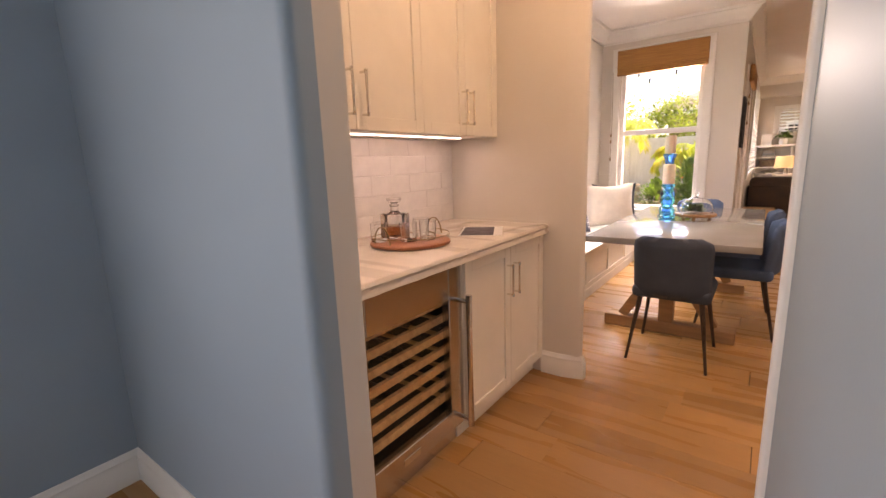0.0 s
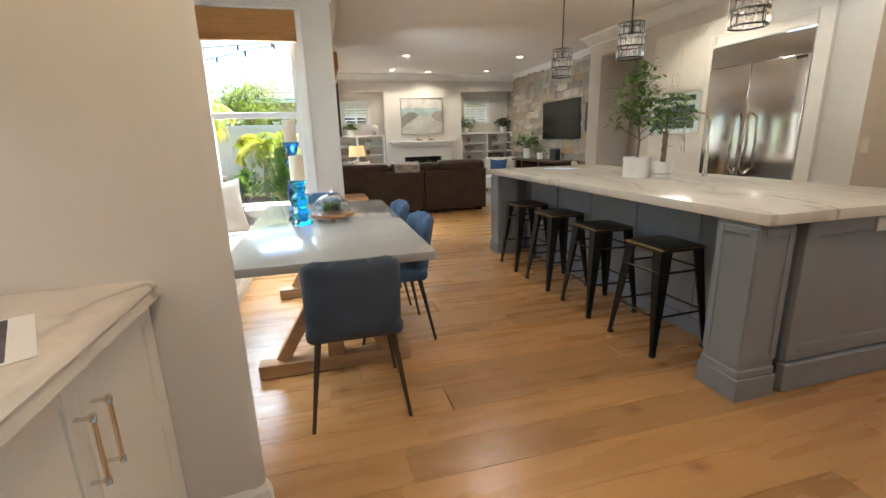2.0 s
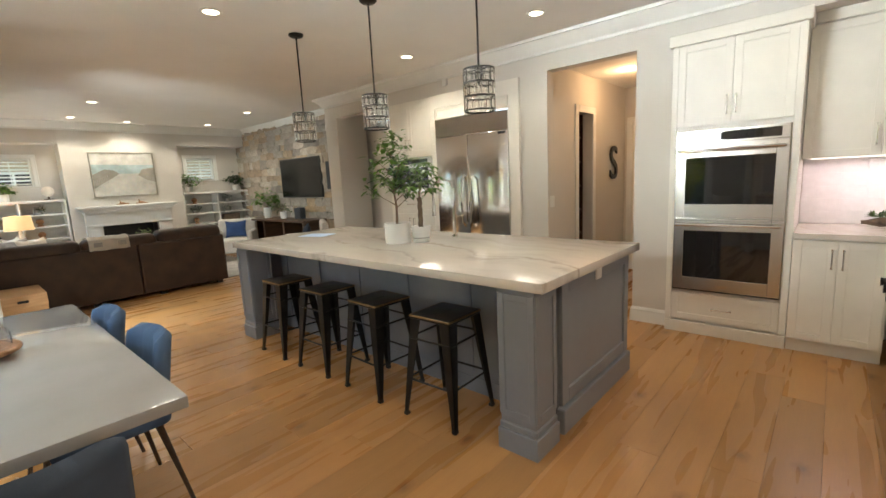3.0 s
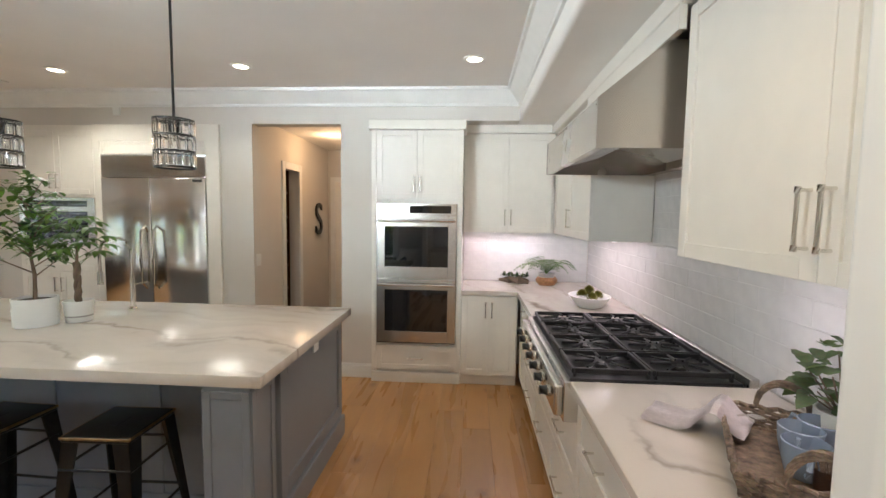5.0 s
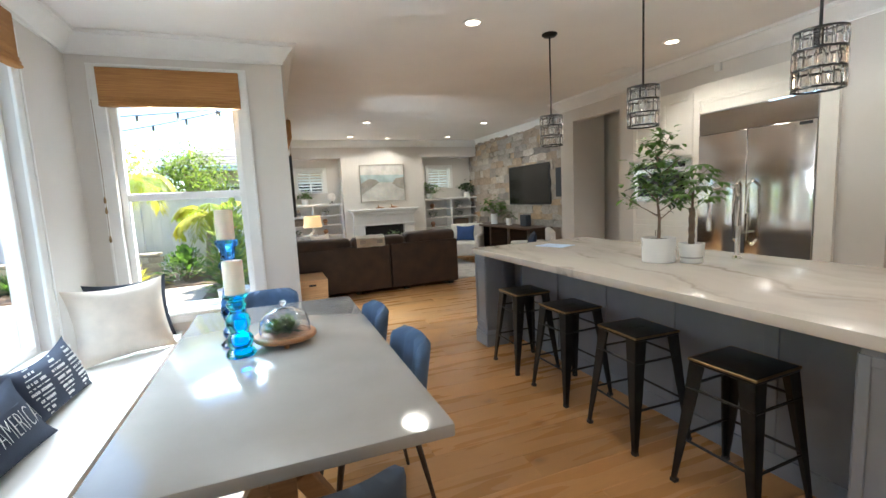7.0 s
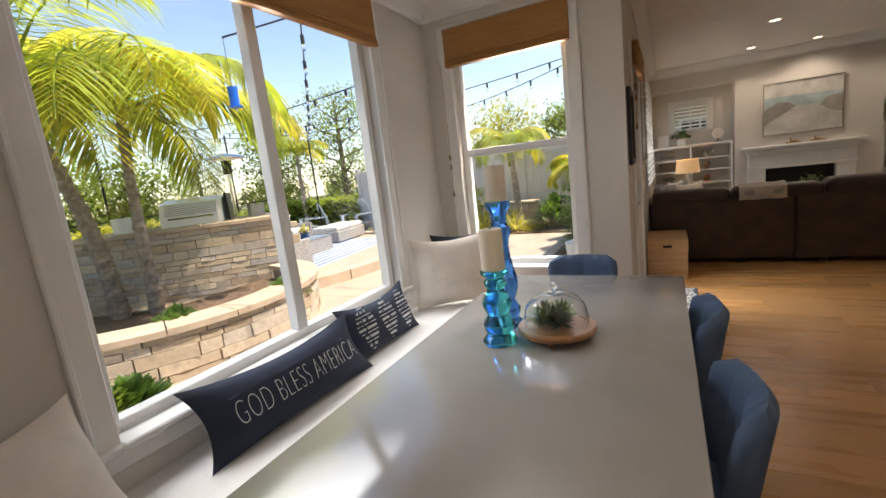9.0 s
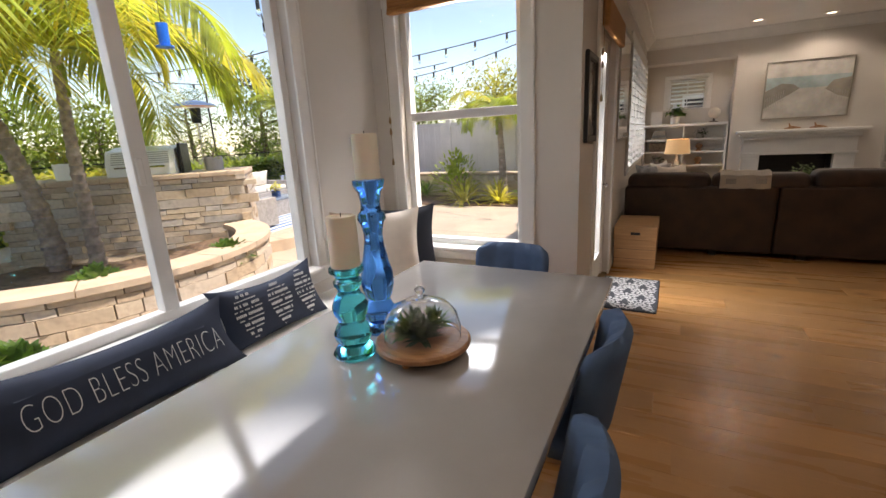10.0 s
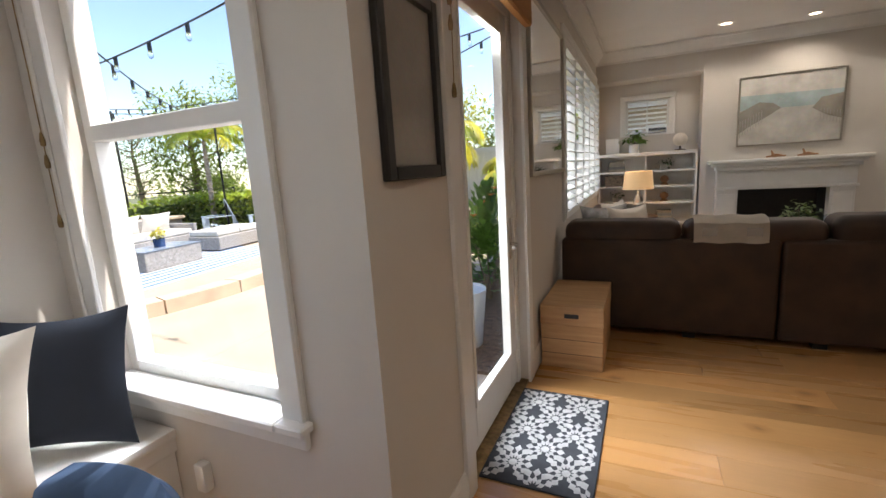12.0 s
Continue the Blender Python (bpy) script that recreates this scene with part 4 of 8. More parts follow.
part("casing", boxes((4.455, 2.805, 0.385, 4.468, 3.565, 1.72)), M_STEELH, oven)
part("control_panel", boxes((4.435, 2.81, 1.615, 4.4545, 3.56, 1.715), bevel=0.002), M_STEELH, oven)
part("display", boxes((4.4325, 2.86, 1.63, 4.4348, 3.25, 1.70)), M_DGLASS, oven, "black display")
for z0, z1 in ((1.02, 1.605), (0.40, 1.005)):
    d = part("oven_door", boxes((4.42, 2.81, z0, 4.4545, 2.885, z1), (4.42, 3.485, z0, 4.4545, 3.56, z1), (4.42, 2.885, z0, 4.4545, 3.485, z0 + 0.105), (4.42, 2.885, z1 - 0.10, 4.4545, 3.485, z1), bevel=0.002), M_STEELH, oven)
    part("window", boxes((4.4235, 2.885, z0 + 0.105, 4.45, 3.485, z1 - 0.10)), M_DGLASS, d, "dark glass")
    bm = bmesh.new()
    tube(bm, [(4.365, 2.83, z1 - 0.045), (4.365, 3.54, z1 - 0.045)], 0.012, 10)
    for y in (2.86, 3.51):
        tube(bm, [(4.365, y, z1 - 0.045), (4.42, y, z1 - 0.045)], 0.009, 8)
    part("handle", bm, M_STEEL, d)
part("badge", boxes((4.4185, 3.14, 0.43, 4.4199, 3.23, 0.455)), M_CHROME, oven)
part("vent_strip", boxes((4.43, 2.81, 0.388, 4.4545, 3.56, 0.3985)), M_BLACK, oven)

# corner base and wall cabinets
c = thing("base_cabinet", "white shaker corner base cabinet with two doors", "cabinet", group="kitchen base cabinets")
part("body", boxes((4.42, 2.225, 0.10, 5.07, 2.75, 0.878)), M_CAB, c)
part("toe_kick", boxes((4.46, 2.225, 0.0, 5.06, 2.75, 0.0995)), M_CAB, c)
shaker(c, "x", 4.42, -1, 2.24, 2.495, 0.11, 0.87, M_CAB, handle=(2.465, 0.74))
shaker(c, "x", 4.42, -1, 2.495, 2.75, 0.11, 0.87, M_CAB, handle=(2.525, 0.74))


def base_unit(x0, x1, fronts, label, y0=1.435, face=2.18):
    u = thing("base_cabinet", label, "cabinet", group="kitchen base cabinets")
    part("body", boxes((x0 + 0.001, y0, 0.10, x1 - 0.001, face, 0.878)), M_CAB, u)
    part("toe_kick", boxes((x0 + 0.001, y0 + 0.01, 0.0, x1 - 0.001, face - 0.05, 0.0995)), M_CAB, u)
    for a0, a1, z0, z1, kind, h, up in fronts:
        shaker(u, "y", face, 1, a0, a1, z0, z1, M_CAB, kind, 0.05, handle=h, upright=up)
    return u


base_unit(3.99, 4.419, [(3.99, 4.40, 0.11, 0.87, "door", (4.06, 0.74), True)], "white shaker base cabinet in the corner")
base_unit(3.425, 3.99, [(3.425, 3.99, 0.62, 0.87, "drawer", (3.70, 0.745), False), (3.425, 3.99, 0.365, 0.615, "drawer", (3.70, 0.49), False), (3.425, 3.99, 0.11, 0.36, "drawer", (3.70, 0.235), False)], "white cabinet of three shaker drawers")
u = thing("base_cabinet", "white cabinet of wide drawers under the rangetop", "cabinet", group="kitchen base cabinets")
part("body", boxes((2.201, 1.435, 0.10, 3.424, 2.18, 0.73)), M_CAB, u)
part("toe_kick", boxes((2.201, 1.445, 0.0, 3.424, 2.13, 0.0995)), M_CAB, u)
for a0, a1 in ((2.20, 2.81), (2.81, 3.425)):
    for z0, z1 in ((0.11, 0.415), (0.42, 0.725)):
        shaker(u, "y", 2.18, 1, a0, a1, z0, z1, M_CAB, "drawer", 0.05, handle=((a0 + a1) / 2, (z0 + z1) / 2), upright=False)
base_unit(1.56, 2.20, [(1.56, 2.20, 0.62, 0.87, "drawer", (1.88, 0.745), False), (1.56, 2.20, 0.365, 0.615, "drawer", (1.88, 0.49), False), (1.56, 2.20, 0.11, 0.36, "drawer", (1.88, 0.235), False)], "white cabinet of three shaker drawers")
base_unit(0.85, 1.56, [(0.85, 1.56, 0.11, 0.87, "door", (1.50, 0.74), True)], "white shaker base cabinet at the end of the run")

solid("kitchen_worktop", boxes((0.848, 1.435, 0.88, 2.20, 2.235, 0.92), bevel=0.004), M_TOPX, "pale veined quartzite worktop beside the rangetop", "worktop")
bm = bmesh.new()
plan = [(3.425, 1.435), (5.067, 1.435), (5.067, 2.752), (4.375, 2.752), (4.375, 2.235), (3.425, 2.235)]
low, high = [bm.verts.new((x, y, 0.88)) for x, y in plan], [bm.verts.new((x, y, 0.92)) for x, y in plan]
bridge(bm, low, high)
bm.faces.new(low[::-1])
bm.faces.new(high)
solid("kitchen_worktop", bm, M_TOPX, "pale veined quartzite corner worktop", "worktop")

# rangetop
r = thing("rangetop", "stainless steel gas rangetop with black cast iron grates", "cooktop")
part("body", boxes((2.203, 1.46, 0.735, 3.422, 2.26, 0.915), bevel=0.004), M_STEELH, r)
part("front_panel", boxes((2.203, 2.2605, 0.76, 3.422, 2.30, 0.90), bevel=0.012, segs=3), M_STEELH, r)
part("back_rail", boxes((2.203, 1.46, 0.9155, 3.422, 1.50, 0.955), bevel=0.004), M_STEELH, r)
part("burner_pan", boxes((2.23, 1.51, 0.9155, 3.395, 2.23, 0.922)), M_BLACK, r, "black enamel pan")
for k in range(7):
    x = 2.32 + k * 0.165
    bm = bmesh.new()
    tube(bm, [(x, 2.30, 0.83), (x, 2.312, 0.83)], 0.03, 16)
    knob = part("knob", bm, M_CHROME, r)
    part("knob_grip", one(tube, [(x, 2.312, 0.83), (x, 2.345, 0.83)], [0.024, 0.021], 16), M_BLACK, knob)
for i in range(4):
    gx = 2.245 + i * 0.288
    bm = bmesh.new()
    for j in range(2):
        gy = 1.535 + j * 0.345
        for a, b in ((0.0, 0.0), (0.0, 0.325)):
            box(bm, gx, gy + b, 0.938, gx + 0.272, gy + b + 0.014, 0.962, 0.003)
        for a in (0.0, 0.258):
            box(bm, gx + a, gy + 0.014, 0.938, gx + a + 0.014, gy + 0.325, 0.962, 0.003)
        cx, cy = gx + 0.136, gy + 0.17
        for ang in range(0, 360, 45):
            dx, dy = math.cos(radians(ang)), math.sin(radians(ang))
            tube(bm, [(cx + dx * 0.04, cy + dy * 0.04, 0.957), (cx + dx * 0.128, cy + dy * 0.128, 0.953)], 0.0065, 6)
        for a, b in ((0.004, 0.004), (0.256, 0.004), (0.004, 0.32), (0.256, 0.32)):
            box(bm, gx + a, gy + b, 0.922, gx + a + 0.012, gy + b + 0.012, 0.94)
    part("grate", bm, M_BLACK, r, "black cast iron grate")
    for j in range(2):
        part("burner", one(lathe, [(0, 0.945), (0.028, 0.943), (0.034, 0.935), (0.034, 0.9225), (0.05, 0.9222)], 16, (gx + 0.136, 1.705 + j * 0.345, 0)), M_GUN, r)

# hood
hood = thing("range_hood", "brushed stainless steel canopy range hood", "hood")
bm = bmesh.new()
prof = [(1.435, 2.33), (1.89, 2.33), (2.16, 2.105), (2.16, 1.905), (2.125, 1.905), (2.125, 1.94), (1.80, 2.04), (1.50, 1.95), (1.50, 1.905), (1.435, 1.905)]
sides = [[bm.verts.new((x, y, z)) for y, z in prof] for x in (2.232, 3.418)]
bridge(bm, sides[0], sides[1])
part("canopy", bm, M_HOOD, hood)
for x0 in (2.220, 3.4185):
    bm = bmesh.new()
    rim = [(1.435, 2.33), (1.89, 2.33), (2.162, 2.107), (2.162, 1.903), (1.435, 1.903)]
    ends = [[bm.verts.new((x, y, z)) for y, z in rim] for x in (x0, x0 + 0.0115)]
    bridge(bm, *ends)
    bm.faces.new(ends[0])
    bm.faces.new(ends[1][::-1])
    part("side_panel", bm, M_HOOD, hood, "brushed steel side panel")
for k in range(3):
    f = part("baffle_filter", one(obox, pose(2.42 + k * 0.39, 1.965, 1.982, -17, 0, 0), 0.37, 0.30, 0.012), M_GUN, hood)
    for q in range(6):
        part("baffle", one(obox, pose(2.42 + k * 0.39, 1.965, 1.974, -17, 0, 0) @ pose(-0.15 + q * 0.06, 0, 0), 0.022, 0.27, 0.012, 0.003), M_STEEL, f)
for x in (2.5, 3.1):
    part("hood_lamp", one(obox, pose(x, 2.07, 1.952, -17, 0, 0), 0.11, 0.06, 0.01, 0.003), M_CHROME, hood)
for x in (2.245, 3.405):
    part("corner_screw", one(tube, [(x, 2.160, 2.085), (x, 2.1645, 2.085)], 0.006, 8), M_CHROME, hood)
part("badge", boxes((3.34, 2.1605, 1.975, 3.385, 2.163, 2.0), bevel=0.001), M_CHROME, hood)
structure("trim_hood_fascia", boxes((2.121, 1.87, 2.331, 3.429, 1.90, 2.42), bevel=0.002), M_CAB, "white painted fascia above the hood")
structure("trim_hood_crown", boxes((2.121, 1.85, 2.4205, 3.429, 1.905, 2.499), bevel=0.004), M_CAB, "white painted crown above the hood")

# wall cabinets
def wall_unit(label, body, doors, group="kitchen wall cabinets"):
    u = thing("wall_cabinet", label, "cabinet", group=group)
    part("body", boxes(body), M_CAB, u)
    for axis, f, out, a0, a1, z0, z1, h in doors:
        shaker(u, axis, f, out, a0, a1, z0, z1, M_CAB, handle=h, length=0.14)
    return u


wall_unit("white shaker wall cabinet beside the oven tower", (4.75, 1.862, 1.45, 5.07, 2.75, 2.42), [("x", 4.75, -1, 1.885, 2.315, 1.45, 2.41, (2.285, 1.60)), ("x", 4.75, -1, 2.315, 2.75, 1.45, 2.41, (2.345, 1.60))])
wall_unit("white shaker wall cabinet beside the hood", (3.43, 1.435, 1.45, 4.749, 1.84, 2.42), [("y", 1.84, 1, 3.43, 4.08, 1.45, 2.41, (4.03, 1.60)), ("y", 1.84, 1, 4.08, 4.73, 1.45, 2.41, None)])
wall_unit("large white shaker wall cabinet with two doors", (0.85, 1.435, 1.47, 2.12, 1.84, 2.42), [("y", 1.84, 1, 1.425, 2.12, 1.47, 2.41, (1.46, 1.62)), ("y", 1.84, 1, 0.85, 1.425, 1.47, 2.41, (1.39, 1.62))])
structure("trim_cabinet_top", boxes((4.70, 1.9055, 2.4205, 5.07, 2.729, 2.499), (3.43, 1.435, 2.4205, 5.07, 1.8995, 2.499), (0.85, 1.435, 2.4205, 2.12, 1.90, 2.499), bevel=0.006), M_CAB, "white cabinet crown trim")
st = thing("led_strip", "slim lit strip lamp under the wall cabinets", "lamp", group="under-cabinet strips")
part("diffuser", boxes((4.84, 1.95, 1.4465, 4.87, 2.70, 1.4495)), M_STRIP, st)
st = thing("led_strip", "slim lit strip lamp under the wall cabinets", "lamp", group="under-cabinet strips")
part("diffuser", boxes((3.45, 1.66, 1.4465, 4.60, 1.69, 1.4495)), M_STRIP, st)
st = thing("led_strip", "slim lit strip lamp under the wall cabinets", "lamp", group="under-cabinet strips")
part("diffuser", boxes((0.95, 1.66, 1.4665, 2.05, 1.69, 1.4695)), M_STRIP, st)

# refrigerator and its tall cabinets
fr = thing("refrigerator", "built-in stainless steel refrigerator with two doors", "refrigerator")
part("body", boxes((4.56, 5.27, 0.02, 5.15, 6.345, 2.16)), M_GUN, fr)
part("top_grille", boxes((4.50, 5.27, 1.945, 4.5595, 6.345, 2.155), bevel=0.004), M_STEEL, fr)
part("kick_plate", boxes((4.53, 5.27, 0.02, 4.5595, 6.345, 0.13)), M_STEEL, fr)
for y0, y1, hy in ((5.272, 5.835, 5.775), (5.84, 6.343, 5.90)):
    d = part("fridge_door", boxes((4.49, y0, 0.14, 4.5595, y1, 1.94), bevel=0.006, segs=2), M_STEEL, fr)
    bm = bmesh.new()
    tube(bm, [(4.49, hy, 0.85), (4.43, hy, 0.90), (4.415, hy, 1.15), (4.43, hy, 1.42), (4.49, hy, 1.47)], 0.014, 10)
    part("handle", bm, M_CHROME, d)
part("badge", boxes((4.487, 5.30, 1.905, 4.4895, 5.40, 1.93)), M_BLACK, fr)
tc = thing("tall_cabinet", "white surround with panels around the refrigerator", "cabinet")
part("side_panel", boxes((4.50, 5.131, 0.0, 5.15, 5.265, 2.30), bevel=0.002), M_CAB, tc)
part("side_panel", boxes((4.50, 6.35, 0.0, 5.15, 6.42, 2.30), bevel=0.002), M_CAB, tc)
part("top_panel", boxes((4.50, 5.131, 2.3005, 5.15, 6.42, 2.459), bevel=0.002), M_CAB, tc)
shaker(tc, "x", 4.52, -1, 5.27, 6.345, 2.165, 2.30, M_CAB, "flap", 0.03)
pc = thing("tall_cabinet", "tall white pantry cabinet with a built-in microwave", "cabinet")
part("body", boxes((4.53, 6.421, 0.0, 5.15, 7.269, 2.459)), M_CAB, pc)
shaker(pc, "x", 4.53, -1, 6.43, 6.845, 1.77, 2.40, M_CAB, handle=(6.81, 1.90))
shaker(pc, "x", 4.53, -1, 6.845, 7.26, 1.77, 2.40, M_CAB, handle=(6.88, 1.90))
shaker(pc, "x", 4.53, -1, 6.43, 7.26, 1.00, 1.25, M_CAB, "drawer", 0.05, handle=(6.845, 1.12), upright=False)
shaker(pc, "x", 4.53, -1, 6.43, 6.845, 0.11, 0.99, M_CAB, handle=(6.81, 0.86))
shaker(pc, "x", 4.53, -1, 6.845, 7.26, 0.11, 0.99, M_CAB, handle=(6.88, 0.86))
mw = thing("microwave_oven", "built-in stainless microwave with a dark window", "microwave")
part("frame", boxes((4.505, 6.44, 1.27, 4.5295, 7.25, 1.74), bevel=0.003), M_STEELH, mw)
part("window", boxes((4.50, 6.52, 1.33, 4.5045, 7.17, 1.60)), M_DGLASS, mw)
part("control_strip", boxes((4.50, 6.52, 1.65, 4.5045, 7.17, 1.71)), M_DGLASS, mw)

# hall closet seen through the opening
hd = thing("door_2", "open closet doorway with a wooden casing", "door", kind="structure")
part("casing", boxes((5.17, 4.79, 0, 5.25, 4.809, 2.20), (5.655, 4.79, 0, 5.735, 4.809, 2.20), (5.25, 4.79, 2.12, 5.655, 4.809, 2.20), bevel=0.003), M_TRIM, hd)
cl = thing("closet_shelving", "dark closet shelving with stored goods", "shelving")
part("back", boxes((5.12, 5.40, 0, 5.78, 5.449, 2.5), (5.12, 4.94, 0, 5.16, 5.40, 2.5), (5.74, 4.94, 0, 5.78, 5.40, 2.5)), M_DARKWOOD, cl)
for k in range(7):
    part("shelf", boxes((5.16, 4.98, 0.35 + k * 0.3, 5.74, 5.40, 0.375 + k * 0.3)), M_DARKWOOD, cl)
cu = bpy.data.curves.new("letter", "FONT")
cu.body, cu.size, cu.extrude, cu.align_x = "S", 0.62, 0.012, "CENTER"
cu.materials.append(M_BLKFRAME)
let = new("wall_letter", cu)
let.matrix_world = pose(6.32, 4.79, 1.33, 90, 0, 0)
tagged(let, "large black wooden letter S hung on the hall wall", "wall letter")
bd = thing("door_3", "pale hall door in a wooden casing", "door", kind="structure")
part("casing", boxes((6.76, 4.0, 0, 6.779, 4.07, 2.15), (6.76, 4.70, 0, 6.779, 4.77, 2.15), (6.76, 4.07, 2.08, 6.779, 4.70, 2.15)), M_TRIM, bd)
part("leaf", boxes((6.77, 4.07, 0, 6.7795, 4.70, 2.08)), M_CAB, bd)

# ---- pantry counter ----
pb = thing("base_cabinet", "white shaker base cabinet with two doors in the pantry", "cabinet", group="pantry cabinets")
part("body", boxes((-0.915, 2.662, 0.10, -0.296, 3.495, 0.868)), M_CAB, pb)
part("toe_kick", boxes((-0.915, 2.662, 0.0, -0.34, 3.495, 0.0995)), M_CAB, pb)
shaker(pb, "x", -0.296, 1, 2.665, 3.085, 0.10, 0.865, M_CAB, handle=(3.05, 0.69), length=0.15)
shaker(pb, "x", -0.296, 1, 3.085, 3.495, 0.10, 0.865, M_CAB, handle=(3.12, 0.69), length=0.15)
bm = bmesh.new()
rows = []
for k in range(83):
    y = 1.845 + 1.652 * k / 82
    face = []
    for q, z in ((0.004, 0.87), (0.0, 0.878), (-0.004, 0.890), (0.001, 0.902), (-0.005, 0.912), (-0.014, 0.918)):
        n_ = noise.noise(Vector((q * 90, y * 21, z * 60))) * 0.004 + noise.noise(Vector((3, y * 6, z * 30))) * 0.003
        face.append(bm.verts.new((-0.247 + q + n_, y, z)))
    rows.append([bm.verts.new((-0.915, y, 0.87))] + face + [bm.verts.new((-0.915, y, 0.918))])
for a, b in zip(rows, rows[1:]):
    bridge(bm, a, b)
bm.faces.new(rows[0][::-1])
bm.faces.new(rows[-1])
solid("pantry_worktop", bm, M_TOP, "pale veined stone worktop with a chiselled edge", "worktop")
wc = thing("wine_cooler", "stainless steel under-counter wine cooler with wooden racks", "wine cooler")
part("casing", boxes((-0.91, 2.03, 0.10, -0.34, 2.06, 0.865), (-0.91, 2.63, 0.10, -0.34, 2.66, 0.865), (-0.91, 2.06, 0.10, -0.88, 2.63, 0.865), (-0.88, 2.06, 0.10, -0.34, 2.63, 0.13), (-0.88, 2.06, 0.84, -0.34, 2.63, 0.865)), M_BLACK, wc)
wd = part("door_frame", boxes((-0.338, 2.03, 0.10, -0.298, 2.09, 0.85), (-0.338, 2.57, 0.10, -0.298, 2.66, 0.85), (-0.338, 2.09, 0.10, -0.298, 2.57, 0.19), (-0.338, 2.09, 0.71, -0.298, 2.57, 0.85), bevel=0.003), M_HOOD, wc)
pg = part("pane", boxes((-0.322, 2.09, 0.19, -0.316, 2.57, 0.71)), M_PANE, wd, "tinted glass")
pg.visible_shadow = False
bm = bmesh.new()
tube(bm, [(-0.235, 2.625, 0.12), (-0.235, 2.625, 0.73)], 0.014, 12)
for z in (0.15, 0.70):
    tube(bm, [(-0.298, 2.625, z), (-0.235, 2.625, z)], 0.011, 10)
part("handle", bm, M_STEEL, wd)
part("badge", boxes((-0.2978, 2.24, 0.125, -0.296, 2.34, 0.155), bevel=0.001), M_CHROME, wd)
part("kick_grille", boxes((-0.36, 2.03, 0.0, -0.345, 2.66, 0.095)), M_HOOD, wc)
for k in range(7):
    z = 0.225 + k * 0.075
    part("rack", boxes((-0.365, 2.075, z, -0.345, 2.615, z + 0.032), (-0.86, 2.08, z, -0.365, 2.10, z + 0.012), (-0.86, 2.59, z, -0.365, 2.61, z + 0.012), bevel=0.001), M_CRATE, wc, "pale beech rack front")
    for j in range(4):
        if (k + j) % 3:
            part("bottle", one(lathe, [(0, 0), (0.035, 0.002), (0.037, 0.02), (0.037, 0.19), (0.015, 0.25), (0.014, 0.29), (0, 0.29)], 12), M_BLACK, wc, "dark wine bottle").matrix_basis = pose(-0.80, 2.15 + j * 0.13, z + 0.045, 0, 90, 0)


def pantry_upper(y0, y1, split, h0, h1):
    u = thing("wall_cabinet", "white shaker wall cabinet with two doors in the pantry", "cabinet", group="pantry cabinets")
    part("body", boxes((-0.915, y0, 1.42, -0.595, y1, 2.60)), M_CAB, u)
    shaker(u, "x", -0.595, 1, y0, split, 1.42, 2.60, M_CAB, handle=(h0, 1.56), length=0.16)
    shaker(u, "x", -0.595, 1, split, y1, 1.42, 2.60, M_CAB, handle=(h1, 1.56), length=0.16)


pantry_upper(1.95, 2.80, 2.375, 2.338, 2.412)
pantry_upper(2.80, 3.496, 3.16, 3.128, 3.192)
st = thing("led_strip", "slim lit strip lamp under the pantry cabinets", "lamp", group="under-cabinet strips")
part("diffuser", boxes((-0.735, 1.95, 1.4160, -0.705, 3.30, 1.4195)), M_STRIP, st)

# tray, decanter and tumblers
tr = thing("round_tray", "round reddish wooden tray with wire handles on the counter", "tray")
part("board", one(lathe, [(0, 0.919), (0.178, 0.919), (0.186, 0.924), (0.186, 0.934), (0.178, 0.939), (0, 0.939)], 40, (-0.575, 2.66, 0)), M_TRAY, tr)
bm = bmesh.new()
tube(bm, [(-0.575 + 0.184 * math.cos(a), 2.66 + 0.184 * math.sin(a), 0.965) for a in np.linspace(0, 2 * math.pi, 41)], 0.0022, 6, False)
part("wire_rim", bm, M_BRONZE, tr)
for s in (-1, 1):
    part("wire_handle", one(tube, [(-0.575 + 0.045 * math.cos(a) * 1.0, 2.66 + s * 0.184, 0.945 + 0.075 * math.sin(a)) for a in np.linspace(0, math.pi, 13)], 0.003, 6), M_BRONZE, tr)
dec = thing("decanter", "square glass decanter half full of whisky", "decanter", (-0.665, 2.66, 0.9395))
bm = bmesh.new()
box(bm, -0.052, -0.052, 0.0, 0.052, 0.052, 0.118, 0.012, 3)
lathe(bm, [(0.030, 0.1185), (0.020, 0.128), (0.018, 0.150), (0.024, 0.155), (0.022, 0.159), (0, 0.159)], 16)
part("bottle", bm, M_CLEAR, dec)
part("whisky", boxes((-0.046, -0.046, 0.012, 0.046, 0.046, 0.062), bevel=0.006), M_WHISKY, dec, "amber whisky")
part("stopper", one(lathe, [(0, 0.1595), (0.014, 0.1595), (0.016, 0.166), (0.030, 0.172), (0.034, 0.182), (0.030, 0.192), (0, 0.194)], 10), M_CRYSTAL, dec)


def tumbler():
    t = thing("tumbler", "clear heavy glass whisky tumbler on the tray", "glass", group="whisky tumblers")
    part("bowl", one(lathe, [(0, 0), (0.034, 0), (0.036, 0.004), (0.040, 0.085), (0.038, 0.086), (0.034, 0.018), (0, 0.016)], 20), M_CLEAR, t)
    return t


